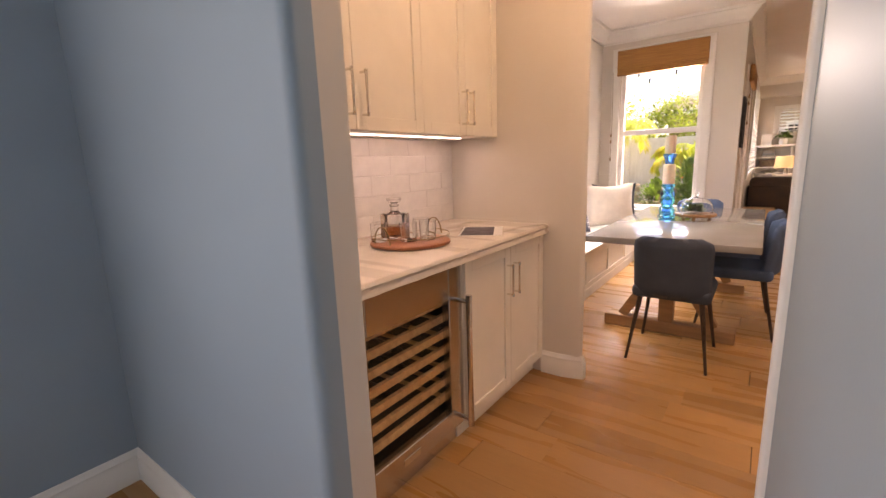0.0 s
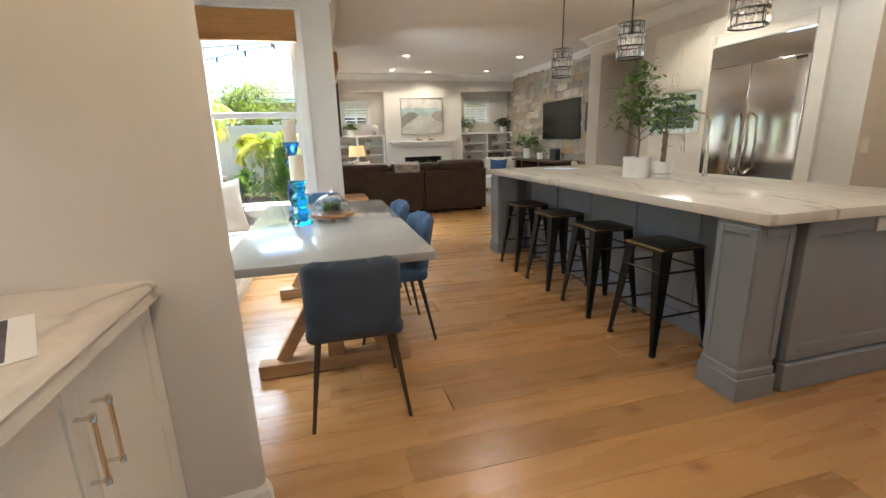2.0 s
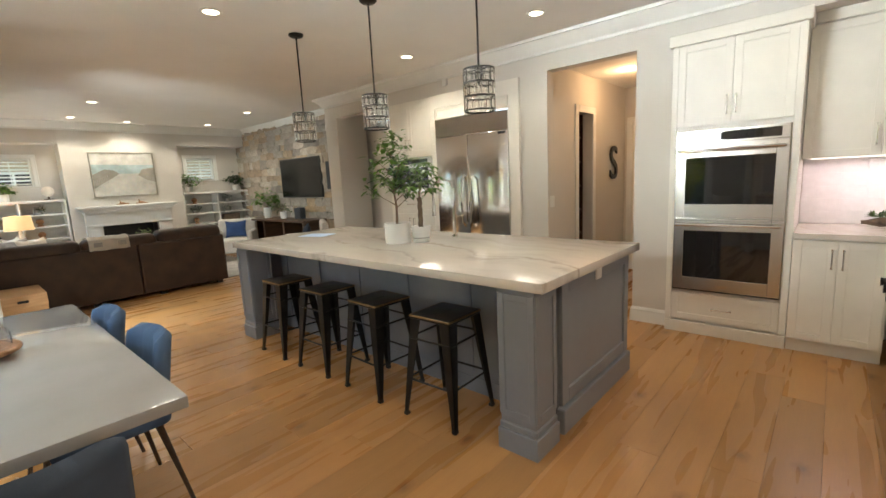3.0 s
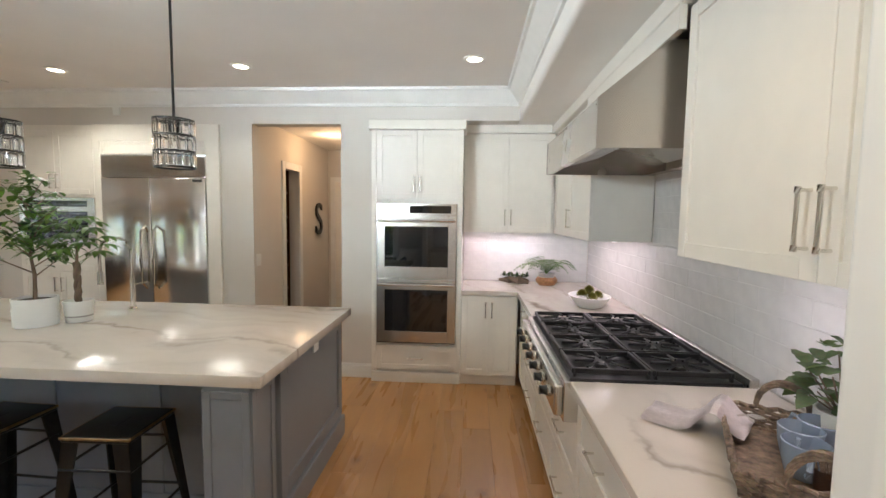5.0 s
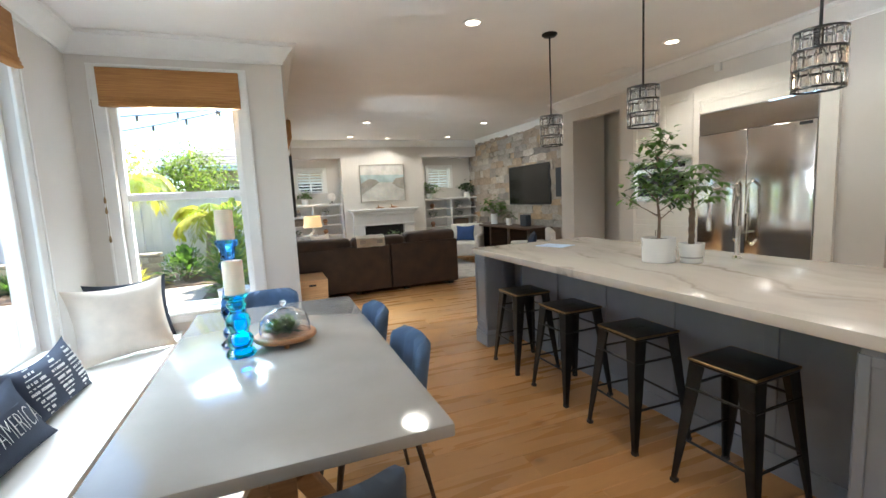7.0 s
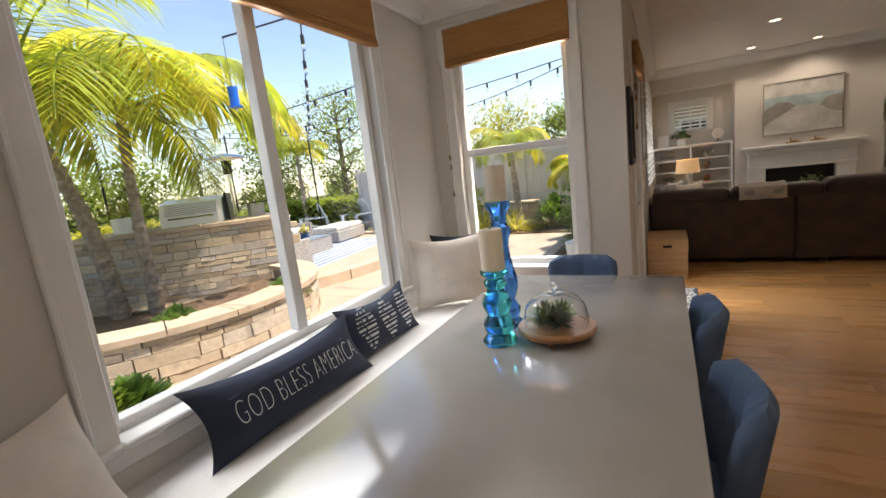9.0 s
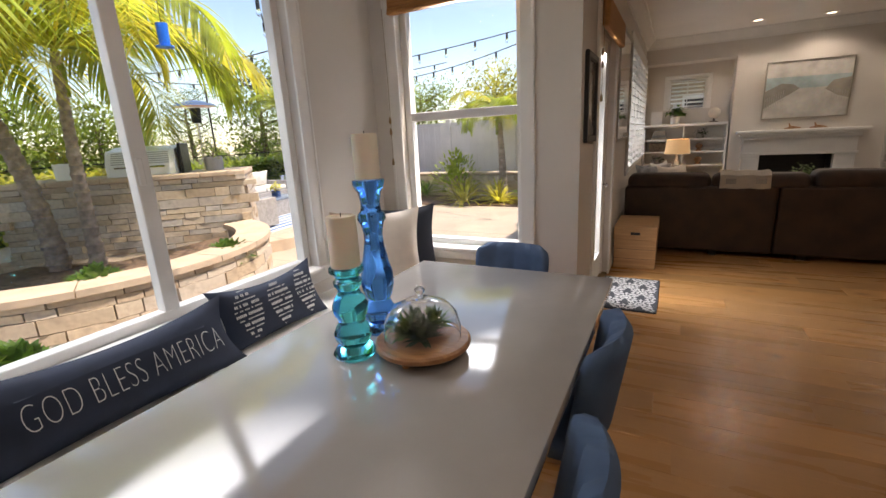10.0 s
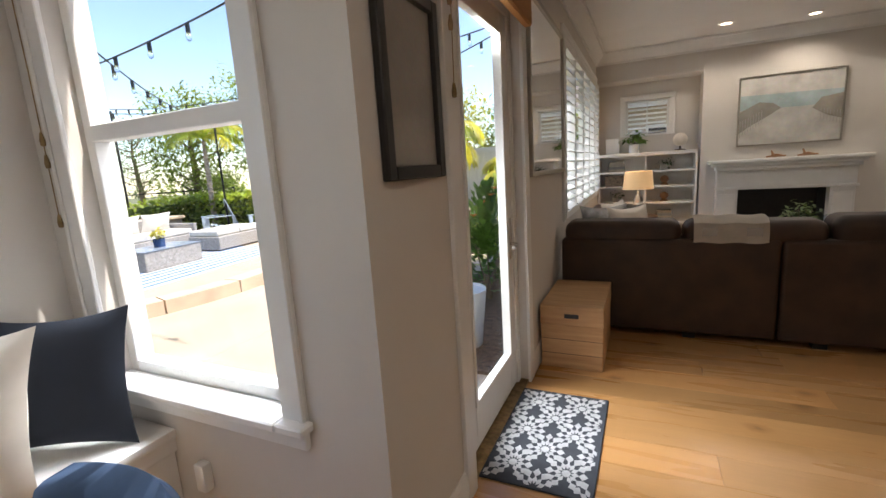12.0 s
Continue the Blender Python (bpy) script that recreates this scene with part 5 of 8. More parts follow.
tum = tumbler()
for k, (x, y) in enumerate(((-0.665, 2.55), (-0.55, 2.62), (-0.50, 2.70), (-0.585, 2.755))):
    if k == 0:
        tum.matrix_world = pose(x, y, 0.9395)
    else:
        copy_thing(tum, pose(x, y, 0.9395))
mg = thing("magazine", "open photo flyer lying flat on the counter", "magazine", (-0.46, 3.11, 0.9185), turn=28)
part("sheet", boxes((-0.11, -0.15, 0, 0.11, 0.15, 0.002)), M_PAPER, mg)
M_PRINT = plain("printed_photo", (0.10, 0.09, 0.12), 0.5, 0, 0.45, 16, 40, 0)
part("print", boxes((-0.10, -0.14, 0.0022, 0.065, 0.14, 0.0026)), M_PRINT, mg, "dark printed photograph")

# ---- nook bench ----
bench = thing("built_in_bench", "white built-in panelled bench along the window wall", "bench")
part("body", boxes((-1.045, 3.655, 0.0, -0.53, 7.055, 0.425)), M_TRIM, bench)
part("seat_board", boxes((-1.045, 3.655, 0.4255, -0.495, 7.055, 0.46), bevel=0.006, segs=2), M_BENCH, bench)
part("plinth", boxes((-0.529, 3.655, 0.0, -0.515, 7.055, 0.09), bevel=0.003), M_TRIM, bench)
for k in range(5):
    y0 = 3.66 + k * 0.68
    part("panel_frame", boxes((-0.529, y0, 0.0905, -0.517, y0 + 0.07, 0.42), (-0.529, y0 + 0.07, 0.36, -0.517, y0 + 0.68, 0.42), (-0.529, y0 + 0.07, 0.0905, -0.517, y0 + 0.68, 0.14), bevel=0.002), M_TRIM, bench)

# dining table
tb = thing("dining_table", "long polished grey-topped dining table on a pine trestle", "table")
bm = bmesh.new()
box(bm, -0.262, 4.18, 0.70, 0.758, 6.28, 0.745, 0.006, 2)
part("tabletop", bm, M_TABLE, tb)
part("apron", boxes((-0.16, 4.5, 0.655, 0.65, 4.62, 0.6995), bevel=0.004), M_LEGWOOD, tb)
part("apron", boxes((-0.16, 5.84, 0.655, 0.65, 5.96, 0.6995), bevel=0.004), M_LEGWOOD, tb)
for y in (4.56, 5.90):
    part("foot_beam", boxes((-0.20, y - 0.05, 0.0, 0.66, y + 0.05, 0.085), bevel=0.006), M_LEGWOOD, tb)
    part("post", boxes((0.18, y - 0.045, 0.0855, 0.275, y + 0.045, 0.6545), bevel=0.004), M_LEGWOOD, tb)
    for s in (-1, 1):
        bm = bmesh.new()
        obox(bm, look((0.2275 + s * 0.30, y, 0.09), (0.2275 + s * 0.055, y, 0.50)) @ pose(0, 0, -0.23), 0.07, 0.07, 0.46, 0.004)
        part("brace", bm, M_LEGWOOD, tb)
part("stretcher", boxes((0.19, 4.61, 0.30, 0.265, 5.85, 0.39), bevel=0.004), M_LEGWOOD, tb)


def dining_chair(mat, label):
    """Faces local +y; origin on the floor under the seat."""
    c = thing("dining_chair", label, "chair", group="chairs round the table")
    bm = bmesh.new()
    slab_cushion(bm, -0.22, -0.20, 0.41, 0.22, 0.22, 0.49, 0.032, 4)
    soften(part("seat", bm, mat, c))
    bm = bmesh.new()
    nx, nz = 24, 12
    w, z0, z1, th = 0.215, 0.43, 0.81, 0.055

    def at(u, v, front):
        x = (2 * u - 1) * w
        z = z0 + (z1 - z0) * v
        r = 0.06
        cz = min(z - z0, z1 - z)
        lim = w if cz > r else w - r + math.sqrt(max(0, r * r - (r - cz) ** 2))
        x = (2 * u - 1) * lim
        edge = min(1.0, (min(lim - abs(x), cz) / 0.035)) if min(lim - abs(x), cz) > 1e-6 else 0.0
        bulge = math.sqrt(max(0.0, 1 - (1 - edge) ** 2)) if edge < 1 else 1.0
        bend = 0.07 * (x / w) ** 2
        lean = -0.16 * (z - z0)
        y = -0.21 + bend + lean
        if front:
            chan = 0.012 * (1 - math.exp(-((((u * 4) % 1.0) - 0.5) / 0.5 - math.copysign(1, ((u * 4) % 1.0) - 0.5)) ** 2 * 25))
            return Vector((x, y + (th * 0.5 + chan) * bulge, z))
        return Vector((x, y - th * 0.5 * bulge, z))

    grid = {}
    for f in (0, 1):
        for i in range(nx + 1):
            for j in range(nz + 1):
                grid[f, i, j] = bm.verts.new(at(i / nx, j / nz, f))
        for i in range(nx):
            for j in range(nz):
                q = [grid[f, i, j], grid[f, i + 1, j], grid[f, i + 1, j + 1], grid[f, i, j + 1]]
                bm.faces.new(q if not f else q[::-1])
    bmesh.ops.remove_doubles(bm, verts=bm.verts, dist=0.0008)
    bk_ = part("backrest", bm, mat, c, "padded back with vertical channels")
    bk_.data.set_sharp_from_angle(angle=radians(89))
    for sx in (-1, 1):
        for sy, y0 in ((1, 0.17), (-1, -0.15)):
            part("leg", one(tube, [(sx * 0.17, y0, 0.415), (sx * 0.225, y0 + sy * 0.08, 0.0)], [0.016, 0.009], 10), M_DARKLEG, c)
    return c


M_DARKLEG = wood("dark_leg", (0.03, 0.018, 0.012), (0.07, 0.042, 0.027), 0.4, (12, 12, 1))
ch = dining_chair(M_NAVYF, "navy fabric dining chair with a channelled back and dark legs")
ch.matrix_world = pose(0.63, 4.93, 0, 0, 0, 92)
copy_thing(ch, pose(0.60, 5.60, 0, 0, 0, 90))
copy_thing(ch, pose(0.19, 6.30, 0, 0, 0, 180))
ch2 = dining_chair(M_NAVYD, "dark navy fabric dining chair with its smooth back outward")
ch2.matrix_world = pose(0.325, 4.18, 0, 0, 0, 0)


# glass candle holders
def candle_holder(name, label, at, prof, glassmat, candle_r, candle_h):
    c = thing(name, label, "candle holder", at)
    part("holder", one(lathe, prof, 32), glassmat, c)
    return c


tall = [(0, 0), (0.072, 0), (0.075, 0.01), (0.062, 0.022), (0.050, 0.036), (0.060, 0.055), (0.062, 0.075), (0.048, 0.098), (0.040, 0.115), (0.050, 0.135), (0.060, 0.175), (0.058, 0.215), (0.046, 0.265), (0.036, 0.315), (0.033, 0.36), (0.040, 0.395), (0.050, 0.412), (0.048, 0.428), (0.036, 0.442), (0.033, 0.47), (0.040, 0.505), (0.050, 0.520), (0.055, 0.535), (0.055, 0.547), (0.045, 0.549), (0, 0.545)]
candle_holder("candle_holder", "tall cobalt blue turned glass candle holder on the table", (0.045, 5.43, 0.7455), tall, M_BLUEG, 0, 0)
short = [(0, 0), (0.066, 0), (0.070, 0.01), (0.060, 0.026), (0.048, 0.04), (0.058, 0.058), (0.062, 0.078), (0.052, 0.10), (0.042, 0.115), (0.046, 0.13), (0.056, 0.15), (0.058, 0.17), (0.048, 0.195), (0.036, 0.212), (0.034, 0.225), (0.044, 0.24), (0.046, 0.252), (0.036, 0.264), (0.046, 0.278), (0.055, 0.285), (0.055, 0.297), (0.045, 0.299), (0, 0.295)]
candle_holder("candle_holder", "short teal turned glass candle holder on the table", (0.078, 5.232, 0.7455), short, M_TEALG, 0, 0)
for x, y, z, r, h in ((0.045, 5.43, 1.296, 0.043, 0.15), (0.078, 5.232, 1.0465, 0.046, 0.16)):
    c = thing("pillar_candle", "cream wax pillar candle in its glass holder", "candle", (x, y, z), "pillar candles")
    part("wax", one(lathe, [(0, 0), (r, 0), (r, h - 0.006), (r - 0.003, h - 0.001), (r - 0.01, h), (r - 0.014, h - 0.006), (0, h - 0.008)], 28), M_WAX, c)
    part("wick", one(tube, [(0, 0, h - 0.008), (0.001, 0, h + 0.008)], 0.0015, 5), M_BLACK, c)


def leaf_blade(bm, base, way, up, length, width, curl=0.3, segs=4):
    """One leaf: a folded, drooping blade."""
    way, up = Vector(way).normalized(), Vector(up)
    side = way.cross(up)
    side = side.normalized() if side.length > 1e-4 else Vector((1, 0, 0))
    nrm = side.cross(way).normalized()
    rows = []
    for i in range(segs + 1):
        t = i / segs
        w = width * math.sin(math.pi * min(1, 0.08 + 0.92 * t)) ** 0.8 * 0.5
        p = Vector(base) + way * length * t - Vector((0, 0, 1)) * curl * length * t * t
        rows.append((bm.verts.new(p - side * w + nrm * w * 0.25), bm.verts.new(p), bm.verts.new(p + side * w + nrm * w * 0.25)))
    for a, b in zip(rows, rows[1:]):
        bm.faces.new((a[0], a[1], b[1], b[0]))
        bm.faces.new((a[1], a[2], b[2], b[1]))


cl = thing("cake_cloche", "glass cloche over succulents on a round wooden stand", "cloche", (0.285, 5.325, 0.7455))
stand = part("stand", one(lathe, [(0, 0.028), (0.148, 0.028), (0.154, 0.034), (0.154, 0.046), (0.148, 0.052), (0, 0.052)], 40), M_ACACIA, cl)
for a in (30, 150, 270):
    part("foot", one(lathe, [(0, 0), (0.012, 0.001), (0.014, 0.01), (0.011, 0.0275), (0, 0.0275)], 12, (0.11 * math.cos(radians(a)), 0.11 * math.sin(radians(a)), 0)), M_ACACIA, stand)
dome = [(0.122, 0.0525), (0.125, 0.055), (0.125, 0.09), (0.115, 0.13), (0.09, 0.16), (0.05, 0.178), (0.014, 0.184), (0.010, 0.187), (0, 0.187)]
inner = [(0, 0.184), (0.010, 0.183), (0.048, 0.175), (0.088, 0.157), (0.112, 0.129), (0.122, 0.09), (0.122, 0.0525)]
bm = bmesh.new()
lathe(bm, dome + inner + [dome[0]], 40)
bmesh.ops.remove_doubles(bm, verts=bm.verts, dist=1e-5)
cd = part("dome", bm, M_CLEAR, cl, "clear glass dome")
cd.visible_shadow = False
part("knob", one(lathe, [(0, 0.1875), (0.010, 0.1875), (0.008, 0.195), (0.016, 0.206), (0.017, 0.216), (0.009, 0.224), (0, 0.225)], 16), M_CLEAR, cd)
rng = random.Random(7)
for k in range(5):
    bm = bmesh.new()
    cx, cy = 0.055 * math.cos(k * 1.3) * (k > 0), 0.055 * math.sin(k * 1.3) * (k > 0)
    for j in range(90):
        a, e = rng.random() * 6.28, rng.uniform(0.05, 1.4)
        d = Vector((math.cos(a) * math.cos(e), math.sin(a) * math.cos(e), math.sin(e)))
        leaf_blade(bm, (cx, cy, 0.07), d, (0, 0, 1), rng.uniform(0.045, 0.085), 0.016, 0.1, 3)
    part("succulent", bm, M_LEAF if k % 2 else M_LEAFD, cl, "green succulent")


# pillows
def pillow(label, at, size, turn, lean, mat, group="", name="throw_pillow"):
    p = thing(name, label, "pillow", at, group)
    p.matrix_world = pose(*at, 0, 0, turn) @ pose(0, 0, 0, lean, 0, 0)
    bm = bmesh.new()
    cushion(bm, Matrix.Translation((0, 0, size[2] / 2)), size[0], size[1], size[2], sag=0.035 if size[0] > 0.6 else 0.012)
    part("cover", bm, mat, p)
    return p


gba = pillow("long navy lumbar pillow lettered in white on the bench", (-0.77, 4.97, 0.462), (0.93, 0.15, 0.33), 87, -26, M_NAVYP)
cu = bpy.data.curves.new("lettering", "FONT")
cu.body, cu.size, cu.extrude, cu.align_x, cu.space_character = "GOD BLESS AMERICA", 0.115, 0.001, "CENTER", 1.08
cu.offset = -0.0035
tmp = new("lettering_curve", cu)
bpy.context.view_layer.update()
me = bpy.data.meshes.new_from_object(tmp.evaluated_get(bpy.context.evaluated_depsgraph_get()))
bpy.data.objects.remove(tmp)
xs = [v.co.x for v in me.vertices]
wid = max(xs) - min(xs)
for v in me.vertices:
    x = v.co.x / wid * 0.68 + 0.02
    z = 0.098 + v.co.y * 1.25
    u, w = x / 0.465, (z - 0.165) / 0.165
    th = 0.075 * max((1 - u * u) * (1 - w * w), 0) ** 0.5
    v.co = (x, -th - 0.0035 + (0.001 if v.co.z > 0 else 0), z)
me.materials.append(M_LETTER)
lt = new("lettering", me)
lt.parent = gba
lt["label"] = "white hand-drawn lettering"
pat = pillow("navy pillow with pale stitched leaf motifs on the bench", (-0.82, 5.72, 0.462), (0.66, 0.15, 0.33), 88, -20, M_NAVYP)
rng = random.Random(3)
for mx in (-0.18, 0.0, 0.18):
    bm = bmesh.new()
    for r in range(11):
        zz = 0.04 + r * 0.024
        half = 0.075 * math.sin(math.pi * (r + 0.8) / 12)
        n = max(1, int(half / 0.009))
        for i in range(-n, n + 1):
            x = mx + i * 0.0085
            if rng.random() < 0.18:
                continue
            u, w = x / 0.33, (zz - 0.165) / 0.165
            th = 0.075 * max((1 - u * u) * (1 - w * w), 0) ** 0.5
            h = 0.014 if r % 2 else 0.006
            obox(bm, pose(x, -th - 0.001, zz, 0, 0, 0), 0.0055, 0.002, h)
    part("stitched_motif", bm, M_LETTER, pat)["kind"] = "stuff"
pillow("large cream linen pillow in the corner of the bench", (-0.72, 6.47, 0.462), (0.60, 0.18, 0.53), 34, -14, M_CREAM)
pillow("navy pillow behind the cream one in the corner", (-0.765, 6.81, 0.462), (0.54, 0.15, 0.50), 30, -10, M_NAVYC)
pillow("large cream linen pillow at the near end of the bench", (-0.78, 4.07, 0.462), (0.50, 0.17, 0.46), 110, -20, M_CREAM)


# woven blinds
def roman_blind(label, axis, f, out, a0, a1, z0, z1):
    b = thing("roman_blind", label, "blind", group="woven blinds")

    def bx(d0, d1, q0, q1, bev=0.003):
        lo, hi = sorted((f + out * d0, f + out * d1))
        return one(box, *((lo, a0, q0, hi, a1, q1) if axis == "x" else (a0, lo, q0, a1, hi, q1)), bev)

    part("valance", bx(0.018, 0.04, z0 + 0.035, z1), M_BLIND, b)
    for k in range(3):
        part("fold", bx(0.012 - 0.006 * k, 0.048 + 0.006 * k, z0 + 0.026 - k * 0.022, z0 + 0.050 - k * 0.022, 0.008), M_BLIND, b)
    return b


roman_blind("woven bamboo roman blind folded up over the wide window", "x", -1.05, 1, 4.30, 6.30, 2.33, 2.62)
roman_blind("woven bamboo roman blind folded up over the end window", "y", 7.06, -1, -0.86, 0.11, 2.27, 2.54)
for x, y, zt, zb in ((-0.905, 7.02, 2.3, 1.25), (0.49, 7.60, 2.3, 1.62)):
    cd = thing("blind_cord", "thin dark blind cord with wooden tassels", "cord", (x, y, 0), "blind cords")
    part("cord", one(tube, [(0, 0, zt), (0.006, 0.0, (zt + zb) / 2), (0, 0, zb)], 0.0022, 5), M_BRONZE, cd)
    for dz in (0.0, 0.22, 0.30):
        part("tassel", one(lathe, [(0, 0), (0.008, 0.003), (0.010, 0.02), (0.005, 0.05), (0, 0.052)], 8, (0, 0, zb + dz - 0.02)), M_BRONZE, cd)

# wall of the patio door
pf = thing("picture_frame", "black framed picture with a pale mat on the wall", "picture")
part("frame", boxes((0.452, 7.15, 1.335, 0.478, 7.19, 1.885), (0.452, 7.48, 1.335, 0.478, 7.52, 1.885), (0.452, 7.19, 1.335, 0.478, 7.48, 1.375), (0.452, 7.19, 1.845, 0.478, 7.48, 1.885), bevel=0.004), M_BLKFRAME, pf)
part("glazing", boxes((0.4525, 7.19, 1.375, 0.462, 7.48, 1.845)), plain("picture_glazing", (0.30, 0.27, 0.24), 0.08, 0, 0.1, 3, 60, 0), pf, "pale print behind glass")
mr = thing("wall_mirror", "large wall mirror in a thin pewter frame", "mirror")
part("frame", boxes((0.452, 8.80, 1.28, 0.482, 8.83, 2.36), (0.452, 9.96, 1.28, 0.482, 9.99, 2.36), (0.452, 8.83, 1.28, 0.482, 9.96, 1.31), (0.452, 8.83, 2.33, 0.482, 9.96, 2.36), bevel=0.003), M_PEWTER, mr)
part("mirror_plate", boxes((0.453, 8.83, 1.31, 0.470, 9.96, 2.33)), M_MIRROR, mr)
dv = thing("roman_blind", "woven bamboo blind rolled up above the patio door", "blind", group="woven blinds")
part("valance", boxes((0.471, 7.66, 2.10, 0.52, 8.70, 2.29), bevel=0.01), M_BLIND, dv)

mat_ = thing("door_mat", "charcoal door mat with a pale floral medallion pattern", "mat")
part("base", boxes((0.44, 7.74, 0.001, 0.935, 8.57, 0.010), bevel=0.002), M_MATD, mat_)
def mat_shape(bm, pts):
    """One flat pale figure of the weave, kept inside the mat's border."""
    bm.faces.new([bm.verts.new((min(max(x, 0.452), 0.923), min(max(y, 7.752), 8.558), 0.0112)) for x, y in pts])


for row in range(7):
    for col in range(3):
        cx, cy = 0.4475 + 0.24 * col + 0.12 * (row % 2), 7.74 + 0.138 * row
        if cx > 0.95:
            continue
        bm = bmesh.new()
        for k in range(11):
            a = radians(-150 + 30 * k)
            for r0, r1, wd in ((0.022, 0.066, 0.013), (0.060, 0.108, 0.021)):
                c_, s_ = math.sin(a), math.cos(a)
                ry = 1.10 + 0.12 * math.cos(a)
                rx = 0.86
                if abs(cx + c_ * r0 - 0.6875) < 0.233 and 7.754 < cy + s_ * r1 < 8.556:
                    mat_shape(bm, [(cx + c_ * r0 * rx, cy + s_ * r0 * ry), (cx + (c_ * (r0 + r1) / 2 + s_ * wd) * rx, cy + (s_ * (r0 + r1) / 2 - c_ * wd) * ry), (cx + c_ * r1 * rx, cy + s_ * r1 * ry), (cx + (c_ * (r0 + r1) / 2 - s_ * wd) * rx, cy + (s_ * (r0 + r1) / 2 + c_ * wd) * ry)])
        if abs(cx - 0.6875) < 0.225 and 7.77 < cy < 8.54:
            mat_shape(bm, [(cx + 0.020 * math.cos(q), cy + 0.024 * math.sin(q)) for q in np.linspace(0, 2 * math.pi, 9)[:-1]])
        if bm.faces:
            for v in bm.verts:
                v.co.z = 0.0112
            part("medallion", bm, M_MATW, mat_)["kind"] = "stuff"
        else:
            bm.free()
part("border", boxes((0.444, 7.744, 0.0102, 0.450, 8.566, 0.0112), (0.925, 7.744, 0.0102, 0.931, 8.566, 0.0112), (0.450, 7.744, 0.0102, 0.925, 7.750, 0.0112), (0.450, 8.560, 0.0102, 0.925, 8.566, 0.0112)), M_MATD, mat_)
cr = thing("wooden_crate", "light pine storage box with a cut hand hole", "crate")
part("box_body", boxes((0.48, 8.93, 0.0, 0.875, 9.59, 0.30), bevel=0.004), M_CRATE, cr)
part("lid", boxes((0.475, 8.925, 0.3005, 0.88, 9.595, 0.435), bevel=0.005), M_CRATE, cr)
part("hand_hole", boxes((0.635, 8.922, 0.352, 0.725, 8.9262, 0.38)), M_BLACK, cr)
for z in (0.10, 0.20):
    part("board_joint", boxes((0.479, 8.9285, z, 0.876, 8.9305, z + 0.003)), M_DARKWOOD, cr)
nl = thing("plug_in_lamp", "small white plug-in night lamp by the bench", "night lamp")
part("body", boxes((-0.38, 7.02, 0.25, -0.33, 7.0595, 0.36), bevel=0.008, segs=2), M_TRIM, nl)

# ---- plants ----
def leafy(bm, rng, tips, count, length, width, spread=0.05, curl=0.25, segs=3):
    for _ in range(count):
        p = Vector(rng.choice(tips)) + Vector((rng.gauss(0, spread), rng.gauss(0, spread), rng.gauss(0, spread)))
        a, e = rng.random() * 6.283, rng.uniform(-0.4, 0.9)
        leaf_blade(bm, p, (math.cos(a) * math.cos(e), math.sin(a) * math.cos(e), math.sin(e)), (0, 0, 1), length * rng.uniform(0.7, 1.2), width * rng.uniform(0.8, 1.2), curl, segs)


def pot_mesh(r, h, taper=0.94):
    return one(lathe, [(0, 0), (r * taper, 0), (r * taper + 0.003, 0.004), (r, h - 0.004), (r, h), (r - 0.008, h), (r - 0.010, h - 0.02), (0, h - 0.02)], 32)


op = thing("potted_olive", "small olive-like tree in a white pot on the island", "plant", (2.735, 5.225, 0.9375))
part("pot", pot_mesh(0.108, 0.165), M_POT, op)
part("soil", one(lathe, [(0, 0.150), (0.098, 0.148)], 24), M_SOIL, op)
rng = random.Random(11)
bm = bmesh.new()
tube(bm, [(0, 0, 0.14), (0.01, 0.005, 0.30), (-0.005, 0.01, 0.44), (0.01, 0.0, 0.60)], [0.012, 0.010, 0.008, 0.005], 7)
tips = []
for k in range(16):
    a, z = k * 2.4, 0.30 + 0.030 * k
    ln = 0.20 - 0.006 * k
    q = Vector((math.cos(a) * ln, math.sin(a) * ln, z + 0.10))
    tube(bm, [(0, 0.003, z - 0.02), (q.x * 0.5, q.y * 0.5, z + 0.04), q], [0.005, 0.003, 0.0015], 5)
    tips += [q, q * 0.72 + Vector((0, 0, (z + 0.04) * 0.28)), q * 0.85 + Vector((0, 0, 0.12 * z)), Vector((0, 0, z + 0.1))]
part("trunk", bm, M_BARK, op)
bm = bmesh.new()
leafy(bm, rng, tips, 290, 0.085, 0.032, 0.025)
part("foliage", bm, M_LEAF, op, "green narrow leaves")
bm = bmesh.new()
leafy(bm, rng, tips[:40], 70, 0.075, 0.024, 0.025)
part("foliage", bm, M_LEAFD, op, "dark green narrow leaves")
mt = thing("potted_money_tree", "braided money tree in a white and grey pot on the island", "plant", (2.85, 5.065, 0.9375))
part("pot", pot_mesh(0.078, 0.13, 0.8), M_POT, mt)
part("pot_base", one(lathe, [(0.061, 0.001), (0.0645, 0.001), (0.0695, 0.042), (0.066, 0.042)], 32), M_POTG, mt, "bare grey lower band")
bm = bmesh.new()
for s in (0, 2.1, 4.2):
    tube(bm, [(0.012 * math.cos(s + z * 30), 0.012 * math.sin(s + z * 30), z) for z in np.linspace(0.11, 0.36, 12)], 0.010, 6)
tube(bm, [(0, 0, 0.35), (0.01, 0, 0.48)], [0.010, 0.006], 6)
part("trunk", bm, M_BARK, mt)
bm = bmesh.new()
rng = random.Random(5)
